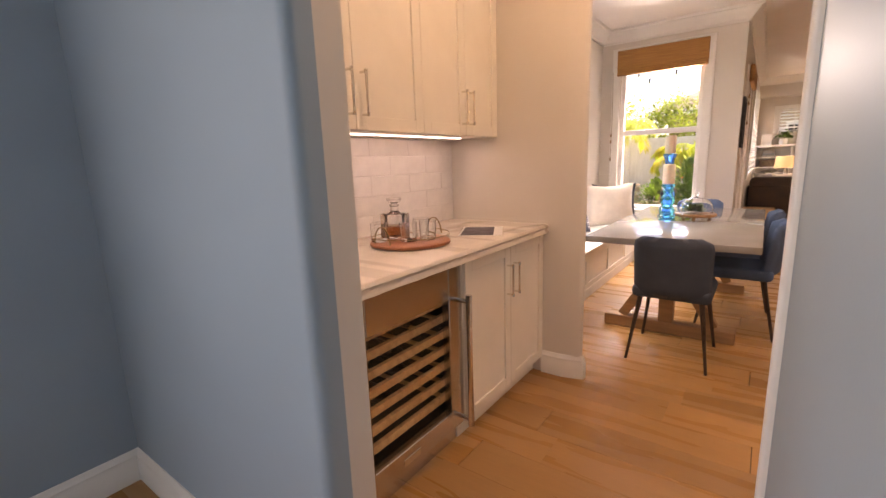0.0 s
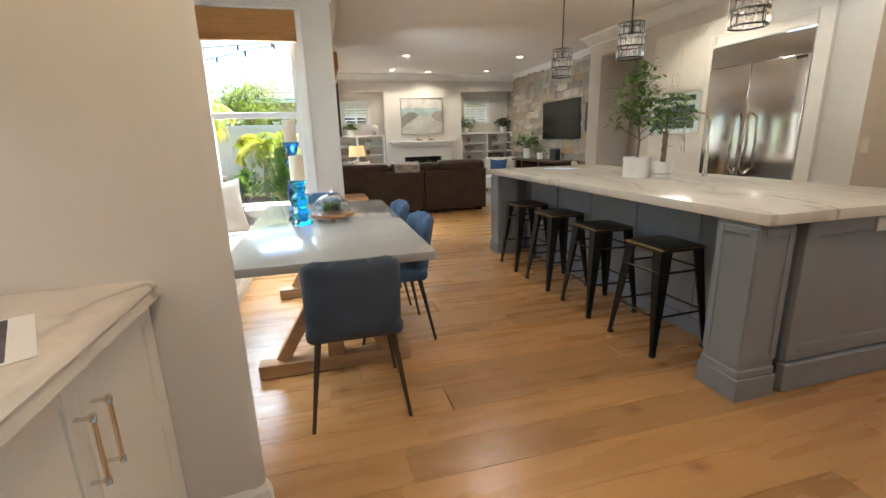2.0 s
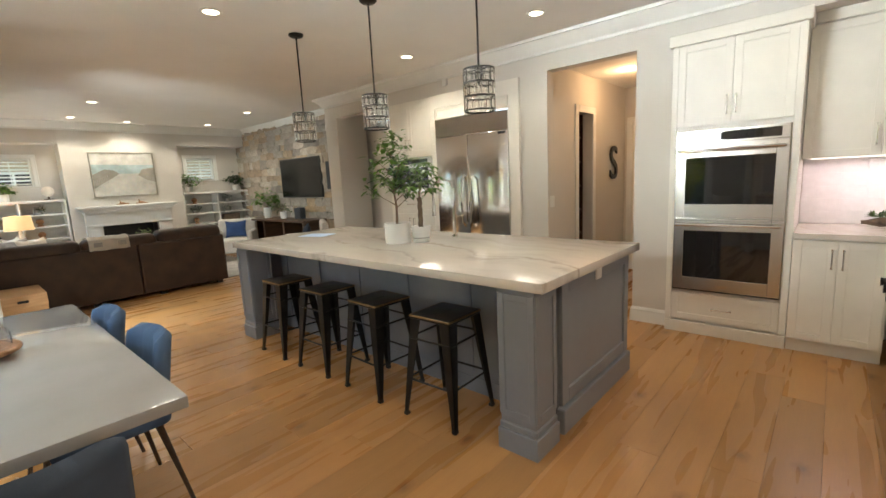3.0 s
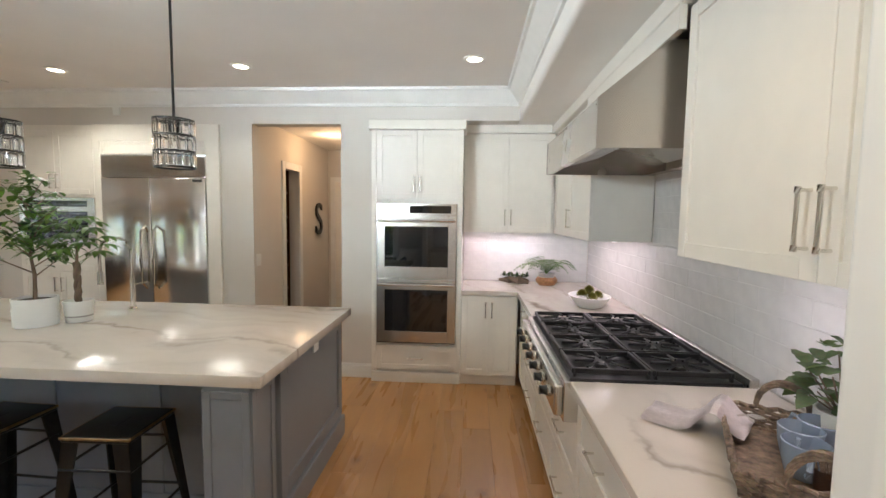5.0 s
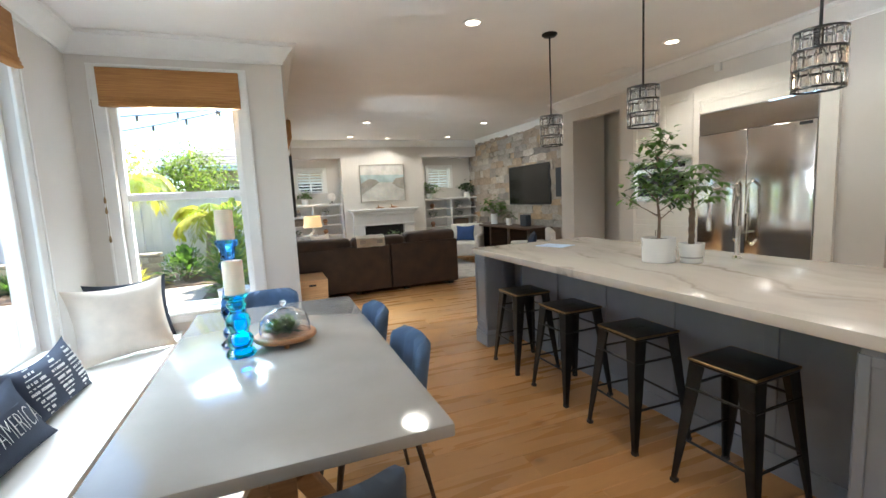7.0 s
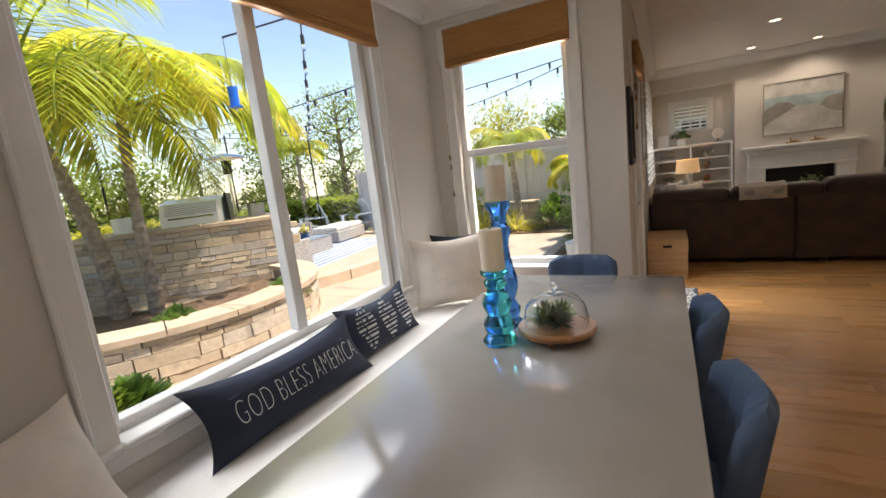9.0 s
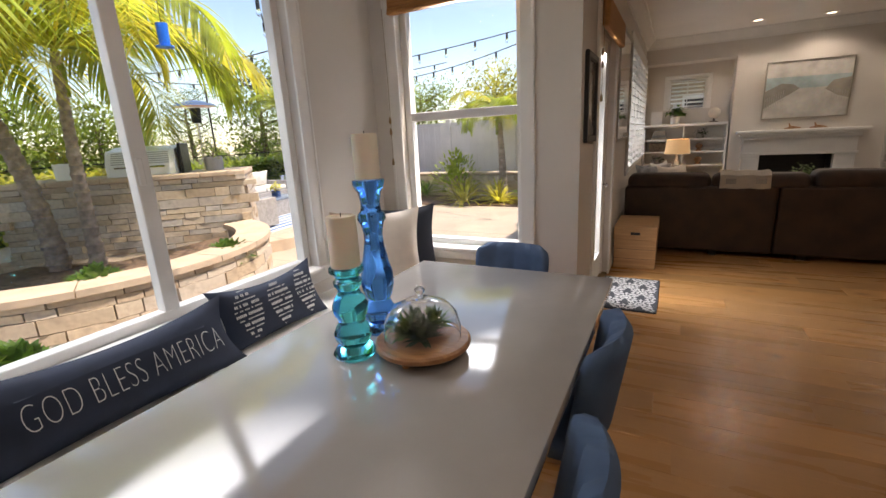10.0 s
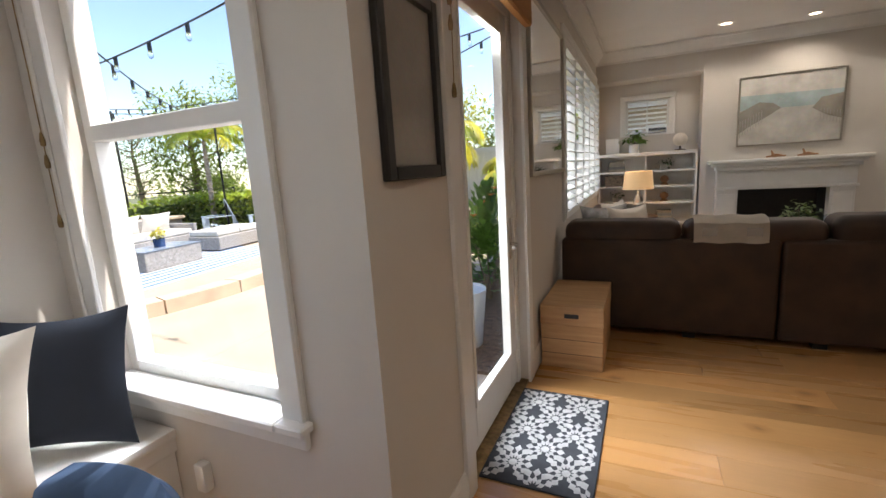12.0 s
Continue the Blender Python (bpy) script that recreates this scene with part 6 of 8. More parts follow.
for k in range(22):
    a, z, ln = k * 2.4, 0.36 + 0.011 * k, rng.uniform(0.06, 0.15)
    q = Vector((math.cos(a) * ln, math.sin(a) * ln, z + 0.05))
    for j in range(5):
        b = a + (j - 2) * 0.55
        leaf_blade(bm, q, (math.cos(b), math.sin(b), 0.1), (0, 0, 1), 0.10, 0.036, 0.45, 4)
    tube(bm, [(0, 0, z - 0.03), q], 0.0022, 5)
part("foliage", bm, M_LEAF, mt, "glossy green palmate leaves")

fc = thing("sink_faucet", "polished nickel pull-down kitchen faucet on the island", "faucet", (3.20, 5.0, 0.9375))
part("base", one(lathe, [(0, 0), (0.028, 0), (0.028, 0.006), (0.017, 0.02), (0.015, 0.22), (0, 0.22)], 16), M_CHROME, fc)
part("spout", one(tube, [(0, 0, 0.20), (0, 0, 0.42), (-0.02, 0.02, 0.48), (-0.07, 0.06, 0.50), (-0.12, 0.10, 0.47), (-0.135, 0.11, 0.40), (-0.135, 0.11, 0.28)], 0.011, 10), M_CHROME, fc)
part("spray_head", one(lathe, [(0, 0.19), (0.018, 0.19), (0.016, 0.28), (0, 0.28)], 14, (-0.135, 0.11, 0)), M_CHROME, fc)
part("lever", one(tube, [(0, 0, 0.17), (0.02, -0.09, 0.19)], 0.006, 8), M_CHROME, fc)
cardt = thing("card", "pale blue card lying flat on the island", "card", (2.75, 6.45, 0.9375), turn=20)
part("sheet", boxes((-0.11, -0.15, 0, 0.11, 0.15, 0.003)), M_PAPERB, cardt)

# kitchen counter things
fern = thing("potted_fern", "fern in a burl wood pot on the corner counter", "plant", (4.82, 1.90, 0.9205))
bm = bmesh.new()
lathe(bm, [(0, 0), (0.075, 0.003), (0.105, 0.035), (0.108, 0.06), (0.092, 0.085), (0, 0.082)], 20)
for v in bm.verts:
    v.co += Vector((noise.noise(v.co * 14), noise.noise(v.co * 14 + Vector((5, 0, 0))), 0)) * 0.012
part("pot", bm, M_ACACIA, fern)
part("inner_pot", one(lathe, [(0, 0.08), (0.075, 0.08), (0.08, 0.125), (0.07, 0.125), (0, 0.115)], 20), M_POTG, fern)
rng = random.Random(21)
for k in range(20):
    bm = bmesh.new()
    a, ln = k * 2.4 + rng.uniform(-0.2, 0.2), rng.uniform(0.20, 0.32)
    h = rng.uniform(0.08, 0.20)
    pts = [Vector((math.cos(a) * ln * t, math.sin(a) * ln * t, 0.115 + h * math.sin(t * 2.3) - 0.06 * t * t)) for t in np.linspace(0, 1, 12)]
    tube(bm, pts, 0.0018, 4)
    for i, p in enumerate(pts[2:]):
        w = 0.045 * math.sin(math.pi * (i + 1.2) / 12)
        for s in (-1, 1):
            leaf_blade(bm, p, (-math.sin(a) * s + math.cos(a) * 0.4, math.cos(a) * s + math.sin(a) * 0.4, 0.05), (0, 0, 1), w + 0.012, 0.016, 0.3, 2)
    part("frond", bm, M_LEAF, fern)
drift = thing("succulent_driftwood", "succulents growing on a piece of driftwood", "plant", (4.86, 2.22, 0.9205), turn=70)
bm = bmesh.new()
tube(bm, [(-0.15, 0, 0.03), (-0.05, 0.02, 0.045), (0.06, -0.01, 0.04), (0.16, 0.02, 0.03)], [0.022, 0.04, 0.038, 0.015], 8)
for v in bm.verts:
    v.co += Vector((0, noise.noise(v.co * 20), noise.noise(v.co * 20 + Vector((3, 3, 3))))) * 0.012
    v.co.z = max(v.co.z, 0.0)
part("driftwood", bm, M_BARK, drift)
for k in range(6):
    bm = bmesh.new()
    c = Vector((-0.12 + k * 0.045, rng.uniform(-0.02, 0.02), 0.075))
    for j in range(26):
        a, e = rng.random() * 6.28, rng.uniform(0.1, 1.3)
        leaf_blade(bm, c, (math.cos(a) * math.cos(e), math.sin(a) * math.cos(e), math.sin(e)), (0, 0, 1), rng.uniform(0.03, 0.07), 0.016, 0.1, 3)
    part("succulent", bm, M_LEAFG if k % 2 else M_LEAFD, drift)
bowl = thing("serving_bowl", "white oval ceramic bowl of green artichokes", "bowl", (3.80, 1.74, 0.9205))
bm = bmesh.new()
for prof in ([(0, 0), (0.085, 0), (0.10, 0.01), (0.15, 0.075), (0.158, 0.088), (0.150, 0.088), (0.142, 0.075), (0.095, 0.018), (0, 0.014)],):
    lathe(bm, prof, 32)
for v in bm.verts:
    v.co.x *= 1.25
part("bowl", bm, M_POT, bowl)
for k, (x, y, z) in enumerate(((-0.08, 0.0, 0.075), (0.03, 0.05, 0.08), (0.09, -0.02, 0.078), (-0.01, -0.06, 0.078), (0.01, 0.0, 0.115))):
    bm = bmesh.new()
    for ringk in range(6):
        for j in range(9):
            a, e = j * 0.698 + ringk * 0.35, -0.2 + ringk * 0.3
            d = Vector((math.cos(a) * math.cos(e), math.sin(a) * math.cos(e), math.sin(e)))
            leaf_blade(bm, Vector((x, y, z)) + d * 0.022, d + Vector((0, 0, 0.6)), d, 0.030, 0.024, 0.0, 2)
    part("artichoke", bm, M_ARTICH, bowl)
bk = thing("wicker_tray", "brown wicker tray basket with arched handles", "basket", (1.575, 1.755, 0.9205), turn=-25)
part("base", boxes((-0.225, -0.15, 0.002, 0.225, 0.15, 0.012)), M_WICKER, bk)
rng = random.Random(2)
for zk in range(6):
    bm = bmesh.new()
    r = 0.008
    z = 0.014 + zk * 0.013
    ex, ey = 0.225 + zk * 0.004, 0.15 + zk * 0.004
    pts = []
    for (ax, ay), (bx_, by_) in zip(((-ex, -ey), (ex, -ey), (ex, ey), (-ex, ey)), ((ex, -ey), (ex, ey), (-ex, ey), (-ex, -ey))):
        for t in np.linspace(0, 1, 14)[:-1]:
            w = 0.004 * math.sin((len(pts) + zk) * math.pi)
            pts.append((ax + (bx_ - ax) * t + rng.uniform(-1, 1) * 0.003, ay + (by_ - ay) * t + rng.uniform(-1, 1) * 0.003, z + (0.003 if (len(pts) + zk) % 2 else -0.003)))
    pts.append(pts[0])
    tube(bm, pts, r, 6)
    part("woven_strand", bm, M_WICKER, bk)
for s in (-1, 1):
    bm = bmesh.new()
    for dz in (0, 0.010):
        tube(bm, [(s * 0.245, 0.07 * math.cos(a), 0.08 + dz + 0.085 * math.sin(a)) for a in np.linspace(0, math.pi, 14)], 0.008, 6)
    part("arched_handle", bm, M_WICKER, bk)
tw = thing("folded_towel", "pale checked cotton towel folded over the basket edge", "towel", (1.84, 1.92, 0.9205), turn=50)
for layer in range(3):
    bm = bmesh.new()
    grid = {}
    for i in range(17):
        for j in range(9):
            u, v = i / 16, j / 8
            z = 0.006 + layer * 0.007 + 0.085 * math.exp(-((u - 0.30) / 0.16) ** 2) + 0.004 * math.sin(v * 9 + layer)
            grid[i, j] = bm.verts.new((-0.17 + 0.30 * u, -0.075 + (0.16 - 0.01 * layer) * v, z + 0.03 * max(0, 0.35 - u) / 0.35))
    for i in range(16):
        for j in range(8):
            bm.faces.new((grid[i, j], grid[i + 1, j], grid[i + 1, j + 1], grid[i, j + 1]))
    bmesh.ops.solidify(bm, geom=bm.faces[:], thickness=0.005)
    part("fold", bm, plain("towel_cotton", (0.80, 0.74, 0.73), 0.95, 0, 0.05, 60, 400, 0.4) if layer == 0 else bpy.data.materials["towel_cotton"], tw)
tag = thing("metal_scoop", "small tarnished silver scoop on the towel", "scoop", (1.717, 1.779, 0.995))
part("bowl", one(lathe, [(0, 0), (0.02, 0.004), (0.026, 0.016), (0.022, 0.016), (0, 0.006)], 14), M_CHROME, tag)
part("handle", one(tube, [(0.02, 0, 0.014), (0.05, 0.01, 0.0), (0.10, 0.03, -0.03)], 0.003, 6), M_CHROME, tag)


def mug():
    m = thing("mug", "slate blue glazed mug in the wicker tray", "mug", group="mugs in the tray")
    part("cup", one(lathe, [(0, 0), (0.036, 0), (0.044, 0.01), (0.053, 0.05), (0.056, 0.094), (0.053, 0.096), (0.049, 0.05), (0.040, 0.014), (0, 0.01)], 24), M_MUG, m)
    part("handle", one(tube, [(0.052, 0, 0.08), (0.078, 0, 0.083), (0.090, 0, 0.058), (0.074, 0, 0.03), (0.048, 0, 0.024)], 0.007, 8), M_MUG, m)
    return m


mg1 = mug()
mg1.matrix_world = pose(1.627, 1.716, 0.933, 0, 0, 140)
copy_thing(mg1, pose(1.54, 1.765, 0.933, 0, 0, 150))
copy_thing(mg1, pose(1.67, 1.63, 0.933, 0, 0, 20))
for x, y in ((1.467, 1.77), (1.43, 1.72)):
    ml = thing("pepper_mill", "small steel and dark pepper mill in the tray", "mill", (x, y, 0.933), "mills in the tray")
    part("body", one(lathe, [(0, 0), (0.022, 0), (0.022, 0.06), (0.020, 0.062), (0, 0.062)], 16), M_DARKWOOD, ml)
    part("cap", one(lathe, [(0, 0.0625), (0.023, 0.0625), (0.023, 0.10), (0.018, 0.106), (0, 0.106)], 16), M_CHROME, ml)
eu = thing("potted_eucalyptus", "silver dollar eucalyptus in a white pot on the counter", "plant", (1.72, 1.53, 0.9205))
part("pot", pot_mesh(0.07, 0.12), M_POT, eu)
bm = bmesh.new()
rng = random.Random(8)
tips = [(0.10 * math.cos(a), 0.10 * math.sin(a) * 0.8, 0.14 + 0.011 * k) for k, a in enumerate(np.linspace(0, 12, 14))]
for tpt in tips:
    tube(bm, [(0, 0, 0.10), tpt], 0.0025, 5)
part("stems", bm, M_BARK, eu)
bm = bmesh.new()
leafy(bm, rng, tips, 90, 0.065, 0.055, 0.03, 0.3, 3)
part("foliage", bm, M_LEAFG, eu, "round grey-green leaves")

# ---- living room ----
fp = thing("fireplace_mantel", "white painted moulded fireplace mantel", "mantel")
part("mantel_shelf", boxes((1.84, 12.66, 1.205, 3.44, 12.909, 1.25), (1.88, 12.69, 1.17, 3.40, 12.909, 1.2045), (1.92, 12.72, 1.12, 3.36, 12.909, 1.1695), bevel=0.008, segs=2), M_TRIM, fp)
part("frieze", boxes((1.94, 12.78, 0.88, 3.34, 12.909, 1.1195), bevel=0.004), M_TRIM, fp)
part("frieze_moulding", boxes((1.92, 12.76, 0.875, 3.36, 12.7795, 0.91), bevel=0.004), M_TRIM, fp)
for x0 in (1.94, 3.10):
    part("pilaster", boxes((x0, 12.79, 0.0, x0 + 0.24, 12.909, 0.8745), (x0 + 0.03, 12.782, 0.16, x0 + 0.21, 12.7895, 0.82), (x0 - 0.015, 12.77, 0.0, x0 + 0.255, 12.789, 0.13), bevel=0.004), M_TRIM, fp)
fbx = thing("firebox", "black lined firebox inset in the chimney breast", "firebox")
part("lining", boxes((2.181, 12.912, 0.0, 3.099, 12.93, 0.12), (2.15, 13.20, 0.0, 3.13, 13.24, 0.95), (2.13, 12.912, 0.0, 2.18, 13.24, 0.95), (3.10, 12.912, 0.0, 3.15, 13.24, 0.95), (2.18, 12.912, 0.874, 3.10, 13.20, 0.95)), M_BLACK, fbx)
pt = thing("beach_painting", "large framed painting of a sandy path between dunes to the sea", "painting")
part("frame", boxes((2.15, 12.87, 1.41, 2.165, 12.909, 2.245), (3.175, 12.87, 1.41, 3.19, 12.909, 2.245), (2.165, 12.87, 1.41, 3.175, 12.909, 1.425), (2.165, 12.87, 2.23, 3.175, 12.909, 2.245)), M_PEWTER, pt)


def paint_area(name, pts, color, depth, label=""):
    bm = bmesh.new()
    bm.faces.new([bm.verts.new((2.165 + 1.01 * u, depth, 1.425 + 0.805 * v)) for u, v in pts])
    return part(name, bm, plain("paint_" + name, color, 0.7, 0, 0.12, 5, 30, 0.1), pt, label)


paint_area("canvas_sky", [(0, 0.62), (1, 0.62), (1, 1), (0, 1)], (0.62, 0.60, 0.56), 12.885)
paint_area("canvas_sea", [(0, 0.50), (1, 0.50), (1, 0.72), (0, 0.74)], (0.42, 0.52, 0.53), 12.884)
paint_area("canvas_sand", [(0, 0), (1, 0), (1, 0.52), (0, 0.52)], (0.60, 0.58, 0.54), 12.883)
paint_area("canvas_dune", [(0, 0.18), (0.14, 0.30), (0.30, 0.42), (0.42, 0.52), (0.34, 0.60), (0.20, 0.63), (0, 0.50)], (0.33, 0.31, 0.27), 12.882)
paint_area("canvas_dune_far", [(1, 0.30), (0.86, 0.36), (0.72, 0.48), (0.80, 0.62), (1, 0.66)], (0.36, 0.33, 0.28), 12.882)
bm = bmesh.new()
for k in range(9):
    u = 0.01 + k * 0.027
    box(bm, 2.165 + 1.01 * u, 12.880, 1.425 + 0.805 * (0.12 + 0.025 * k), 2.171 + 1.01 * u, 12.8815, 1.425 + 0.805 * (0.36 + 0.018 * k))
for k in range(7):
    u = 0.80 + k * 0.03
    box(bm, 2.165 + 1.01 * u, 12.880, 1.425 + 0.805 * (0.30 - 0.012 * k), 2.170 + 1.01 * u, 12.8815, 1.425 + 0.805 * (0.47 - 0.008 * k))
part("painted_fence", bm, M_POTG, pt)
for x in (2.55, 2.86):
    orn = thing("mantel_ornament", "small carved driftwood figure on the mantel", "ornament", (x, 12.78, 1.2505), "mantel ornaments")
    bm = bmesh.new()
    tube(bm, [(-0.10, 0, 0.015), (0.0, 0.01, 0.03), (0.10, 0, 0.018)], [0.010, 0.022, 0.008], 8)
    tube(bm, [(-0.03, 0, 0.03), (-0.05, 0, 0.09)], [0.018, 0.008], 8)
    part("carving", bm, M_ACACIA, orn)


def bookcase(x0, x1):
    b = thing("built_in_bookcase", "white built-in bookcase set in the alcove", "bookcase", group="alcove bookcases")
    mid = (x0 + x1) / 2
    part("top", boxes((x0, 12.95, 1.375, x1, 13.295, 1.42), bevel=0.004), M_TRIM, b)
    for x in (x0, mid - 0.015, x1 - 0.03):
        part("upright", boxes((x, 12.97, 0.0, x + 0.03, 13.295, 1.3745), bevel=0.002), M_TRIM, b)
    for xa, xb in ((x0 + 0.03, mid - 0.015), (mid + 0.015, x1 - 0.03)):
        for z in (0.10, 0.42, 0.70, 0.93, 1.14):
            part("shelf", boxes((xa, 12.98, z, xb, 13.29, z + 0.025)), M_TRIM, b)
    part("back", boxes((x0 + 0.03, 13.291, 0.0, x1 - 0.03, 13.2985, 1.374)), M_TRIM, b)
    return b


bookcase(0.47, 1.74)
bookcase(3.68, 5.09)
M_BOOKS = per_piece("book_spines", [(0, (0.10, 0.05, 0.03)), (0.4, (0.30, 0.27, 0.22)), (0.7, (0.08, 0.10, 0.13)), (1, (0.42, 0.36, 0.28))], 0.6, 0.05)
rng = random.Random(14)
for x0, xa in ((0.47, 0.63), (3.68, 0.70)):
    for col in (0, 1):
        for z in (0.445, 0.725, 0.955, 1.165):
            kind = rng.randrange(4)
            bx0 = x0 + 0.05 + col * (xa)
            if kind == 0:
                ob = thing("storage_box", "dark woven storage box on a shelf", "box", group="shelf boxes")
                part("body", boxes((bx0 + 0.05, 13.02, z, bx0 + 0.42, 13.25, z + 0.13), bevel=0.006), M_WICKER, ob)
                part("lid", boxes((bx0 + 0.045, 13.015, z + 0.1305, bx0 + 0.425, 13.255, z + 0.155), bevel=0.004), M_WICKER, ob)
            elif kind == 1:
                ob = thing("trailing_plant", "small trailing plant in a pot on a shelf", "plant", (bx0 + 0.2, 13.12, z), "shelf plants")
                part("pot", pot_mesh(0.06, 0.08), M_POTG, ob)
                bm = bmesh.new()
                leafy(bm, rng, [(0, 0, 0.11), (0.06, -0.03, 0.10), (-0.07, -0.03, 0.09), (0.03, -0.06, 0.06)], 60, 0.05, 0.026, 0.03)
                part("foliage", bm, M_LEAFD, ob)
            elif kind == 2:
                for k in range(4):
                    bt = 0.025 + rng.random() * 0.012
                    ob = thing("book", "hardback book lying in a small stack", "book", (bx0 + 0.2, 13.12, z + k * 0.038), "shelf books")
                    part("cover", boxes((-0.12 + 0.01 * k, -0.085, 0, 0.12 - 0.008 * k, 0.085, 0.0375), bevel=0.002), M_BOOKS, ob)
            else:
                ob = thing("ornament", "carved wooden ornament on a shelf", "ornament", (bx0 + 0.2, 13.12, z), "shelf ornaments")
                bm = bmesh.new()
                lathe(bm, [(0, 0), (0.05, 0), (0.055, 0.01), (0.03, 0.03), (0.06, 0.07), (0.05, 0.11), (0.02, 0.13), (0, 0.131)], 14)
                part("carving", bm, M_ACACIA, ob)


def bushy(label, at, r, n, mat, length=0.10, width=0.045, potr=0.07, seed=1, group="living room plants", poth=0.12, potm=None):
    p = thing("potted_plant", label, "plant", at, group)
    rg = random.Random(seed)
    part("pot", pot_mesh(potr, poth), potm or M_POT, p)
    tips = []
    bm = bmesh.new()
    for k in range(10):
        a, e = k * 2.4, 0.5 + 0.09 * k
        q = Vector((math.cos(a) * math.cos(e) * r, math.sin(a) * math.cos(e) * r, poth + math.sin(e) * r))
        tube(bm, [(0, 0, poth - 0.02), q], 0.003, 4)
        tips += [q, q * 0.8]
    part("stems", bm, M_BARK, p)
    bm = bmesh.new()
    leafy(bm, rg, tips, n, length, width, r * 0.22, 0.4)
    part("foliage", bm, mat, p)
    return p


bushy("leafy green plant on top of the bookcase", (0.95, 13.1, 1.4205), 0.13, 90, M_LEAF, seed=2)
bushy("trailing fern on top of the bookcase", (3.85, 13.08, 1.4205), 0.22, 130, M_LEAF, 0.12, 0.03, seed=3)
bushy("dark leafy plant on top of the bookcase", (4.85, 13.08, 1.4205), 0.20, 120, M_LEAFD, 0.10, 0.06, seed=4)
gl = thing("desk_globe", "cream desk globe on a dark stand", "globe", (1.53, 13.1, 1.4205))
part("stand", one(lathe, [(0, 0), (0.07, 0), (0.07, 0.012), (0.015, 0.02), (0.012, 0.06), (0, 0.06)], 18), M_DARKWOOD, gl)
part("ball", one(lathe, [(0.09 * math.sin(a), 0.145 - 0.09 * math.cos(a)) for a in np.linspace(0.02, 3.12, 14)], 20), M_CREAM, gl)
lt1 = thing("wooden_letter_frame", "white photo frame propped on the bookcase", "frame", (0.66, 13.12, 1.4205))
part("frame", boxes((-0.09, -0.01, 0, 0.09, 0.01, 0.22), bevel=0.003), M_PAPER, lt1)

lampt = thing("table_lamp", "table lamp with an amber drum shade, lit", "lamp", (1.02, 12.45, 0.60))
part("base", one(lathe, [(0, 0), (0.07, 0), (0.07, 0.015), (0.03, 0.03), (0.05, 0.12), (0.06, 0.2), (0.02, 0.31), (0.012, 0.36), (0, 0.36)], 20), M_CLEAR, lampt)
part("shade", one(lathe, [(0.19, 0.35), (0.165, 0.58), (0.162, 0.58), (0.187, 0.35)], 28), M_SHADE, lampt)
lamp("table_lamp_light", "POINT", (1.02, 12.45, 1.06), 2.5, (1.0, 0.66, 0.32), 0.05)
sdt = thing("side_table", "small dark round side table holding the lamp", "table")
part("top", one(lathe, [(0, 0.565), (0.24, 0.565), (0.25, 0.575), (0.25, 0.59), (0.24, 0.598), (0, 0.598)], 24, (1.02, 12.45, 0)), M_DARKWOOD, sdt)
part("pedestal", one(lathe, [(0, 0.0), (0.16, 0.0), (0.16, 0.02), (0.03, 0.06), (0.03, 0.5645), (0, 0.5645)], 16, (1.02, 12.45, 0)), M_DARKWOOD, sdt)

sofa = thing("leather_sofa", "dark brown leather sectional sofa seen from behind", "sofa")
bm = bmesh.new()
slab_cushion(bm, 0.50, 9.64, 0.05, 1.94, 9.86, 0.76, 0.03, 3)
soften(part("back_frame", bm, M_LEATHER, sofa))
bm = bmesh.new()
slab_cushion(bm, 1.945, 9.64, 0.05, 3.09, 9.86, 0.76, 0.03, 3)
soften(part("back_frame", bm, M_LEATHER, sofa))
for x0, x1, z1 in ((0.52, 1.35, 0.89), (1.36, 2.20, 0.885), (2.21, 3.07, 0.915)):
    bm = bmesh.new()
    slab_cushion(bm, x0, 9.66, 0.70, x1, 9.96, z1, 0.075, 5)
    soften(part("back_cushion", bm, M_LEATHER, sofa))
bm = bmesh.new()
slab_cushion(bm, 0.50, 9.865, 0.06, 3.09, 10.62, 0.44, 0.05, 4)
soften(part("seat", bm, M_LEATHER, sofa))
bm = bmesh.new()
slab_cushion(bm, 2.86, 9.87, 0.441, 3.09, 10.62, 0.64, 0.05, 4)
soften(part("arm", bm, M_LEATHER, sofa))
bm = bmesh.new()
slab_cushion(bm, 0.50, 10.625, 0.06, 1.42, 12.1, 0.44, 0.05, 4)
soften(part("chaise", bm, M_LEATHER, sofa))
bm = bmesh.new()
slab_cushion(bm, 0.50, 10.63, 0.441, 0.72, 12.1, 0.80, 0.07, 4)
soften(part("back_cushion", bm, M_LEATHER, sofa))
for k in range(4):
    part("foot", boxes((0.6 + k * 0.78, 9.70, 0.0, 0.68 + k * 0.78, 9.78, 0.05)), M_BLACK, sofa)
thr = thing("throw_blanket", "cream throw blanket draped over the sofa back", "blanket")
bm = bmesh.new()
prof = [(9.625, 0.74), (9.628, 0.80), (9.645, 0.875), (9.70, 0.905), (9.80, 0.912), (9.90, 0.905), (9.965, 0.86), (9.975, 0.75)]
rows = []
for y, z in prof:
    rows.append([bm.verts.new((1.42 + 0.44 * i / 8, y - 0.004 * math.sin(i * 2.1), z + 0.005 * math.sin(i * 1.7))) for i in range(9)])
for a, b in zip(rows, rows[1:]):
    for i in range(8):
        bm.faces.new((a[i], a[i + 1], b[i + 1], b[i]))
bmesh.ops.solidify(bm, geom=bm.faces[:], thickness=0.012)
part("cloth", bm, M_CREAM, thr)
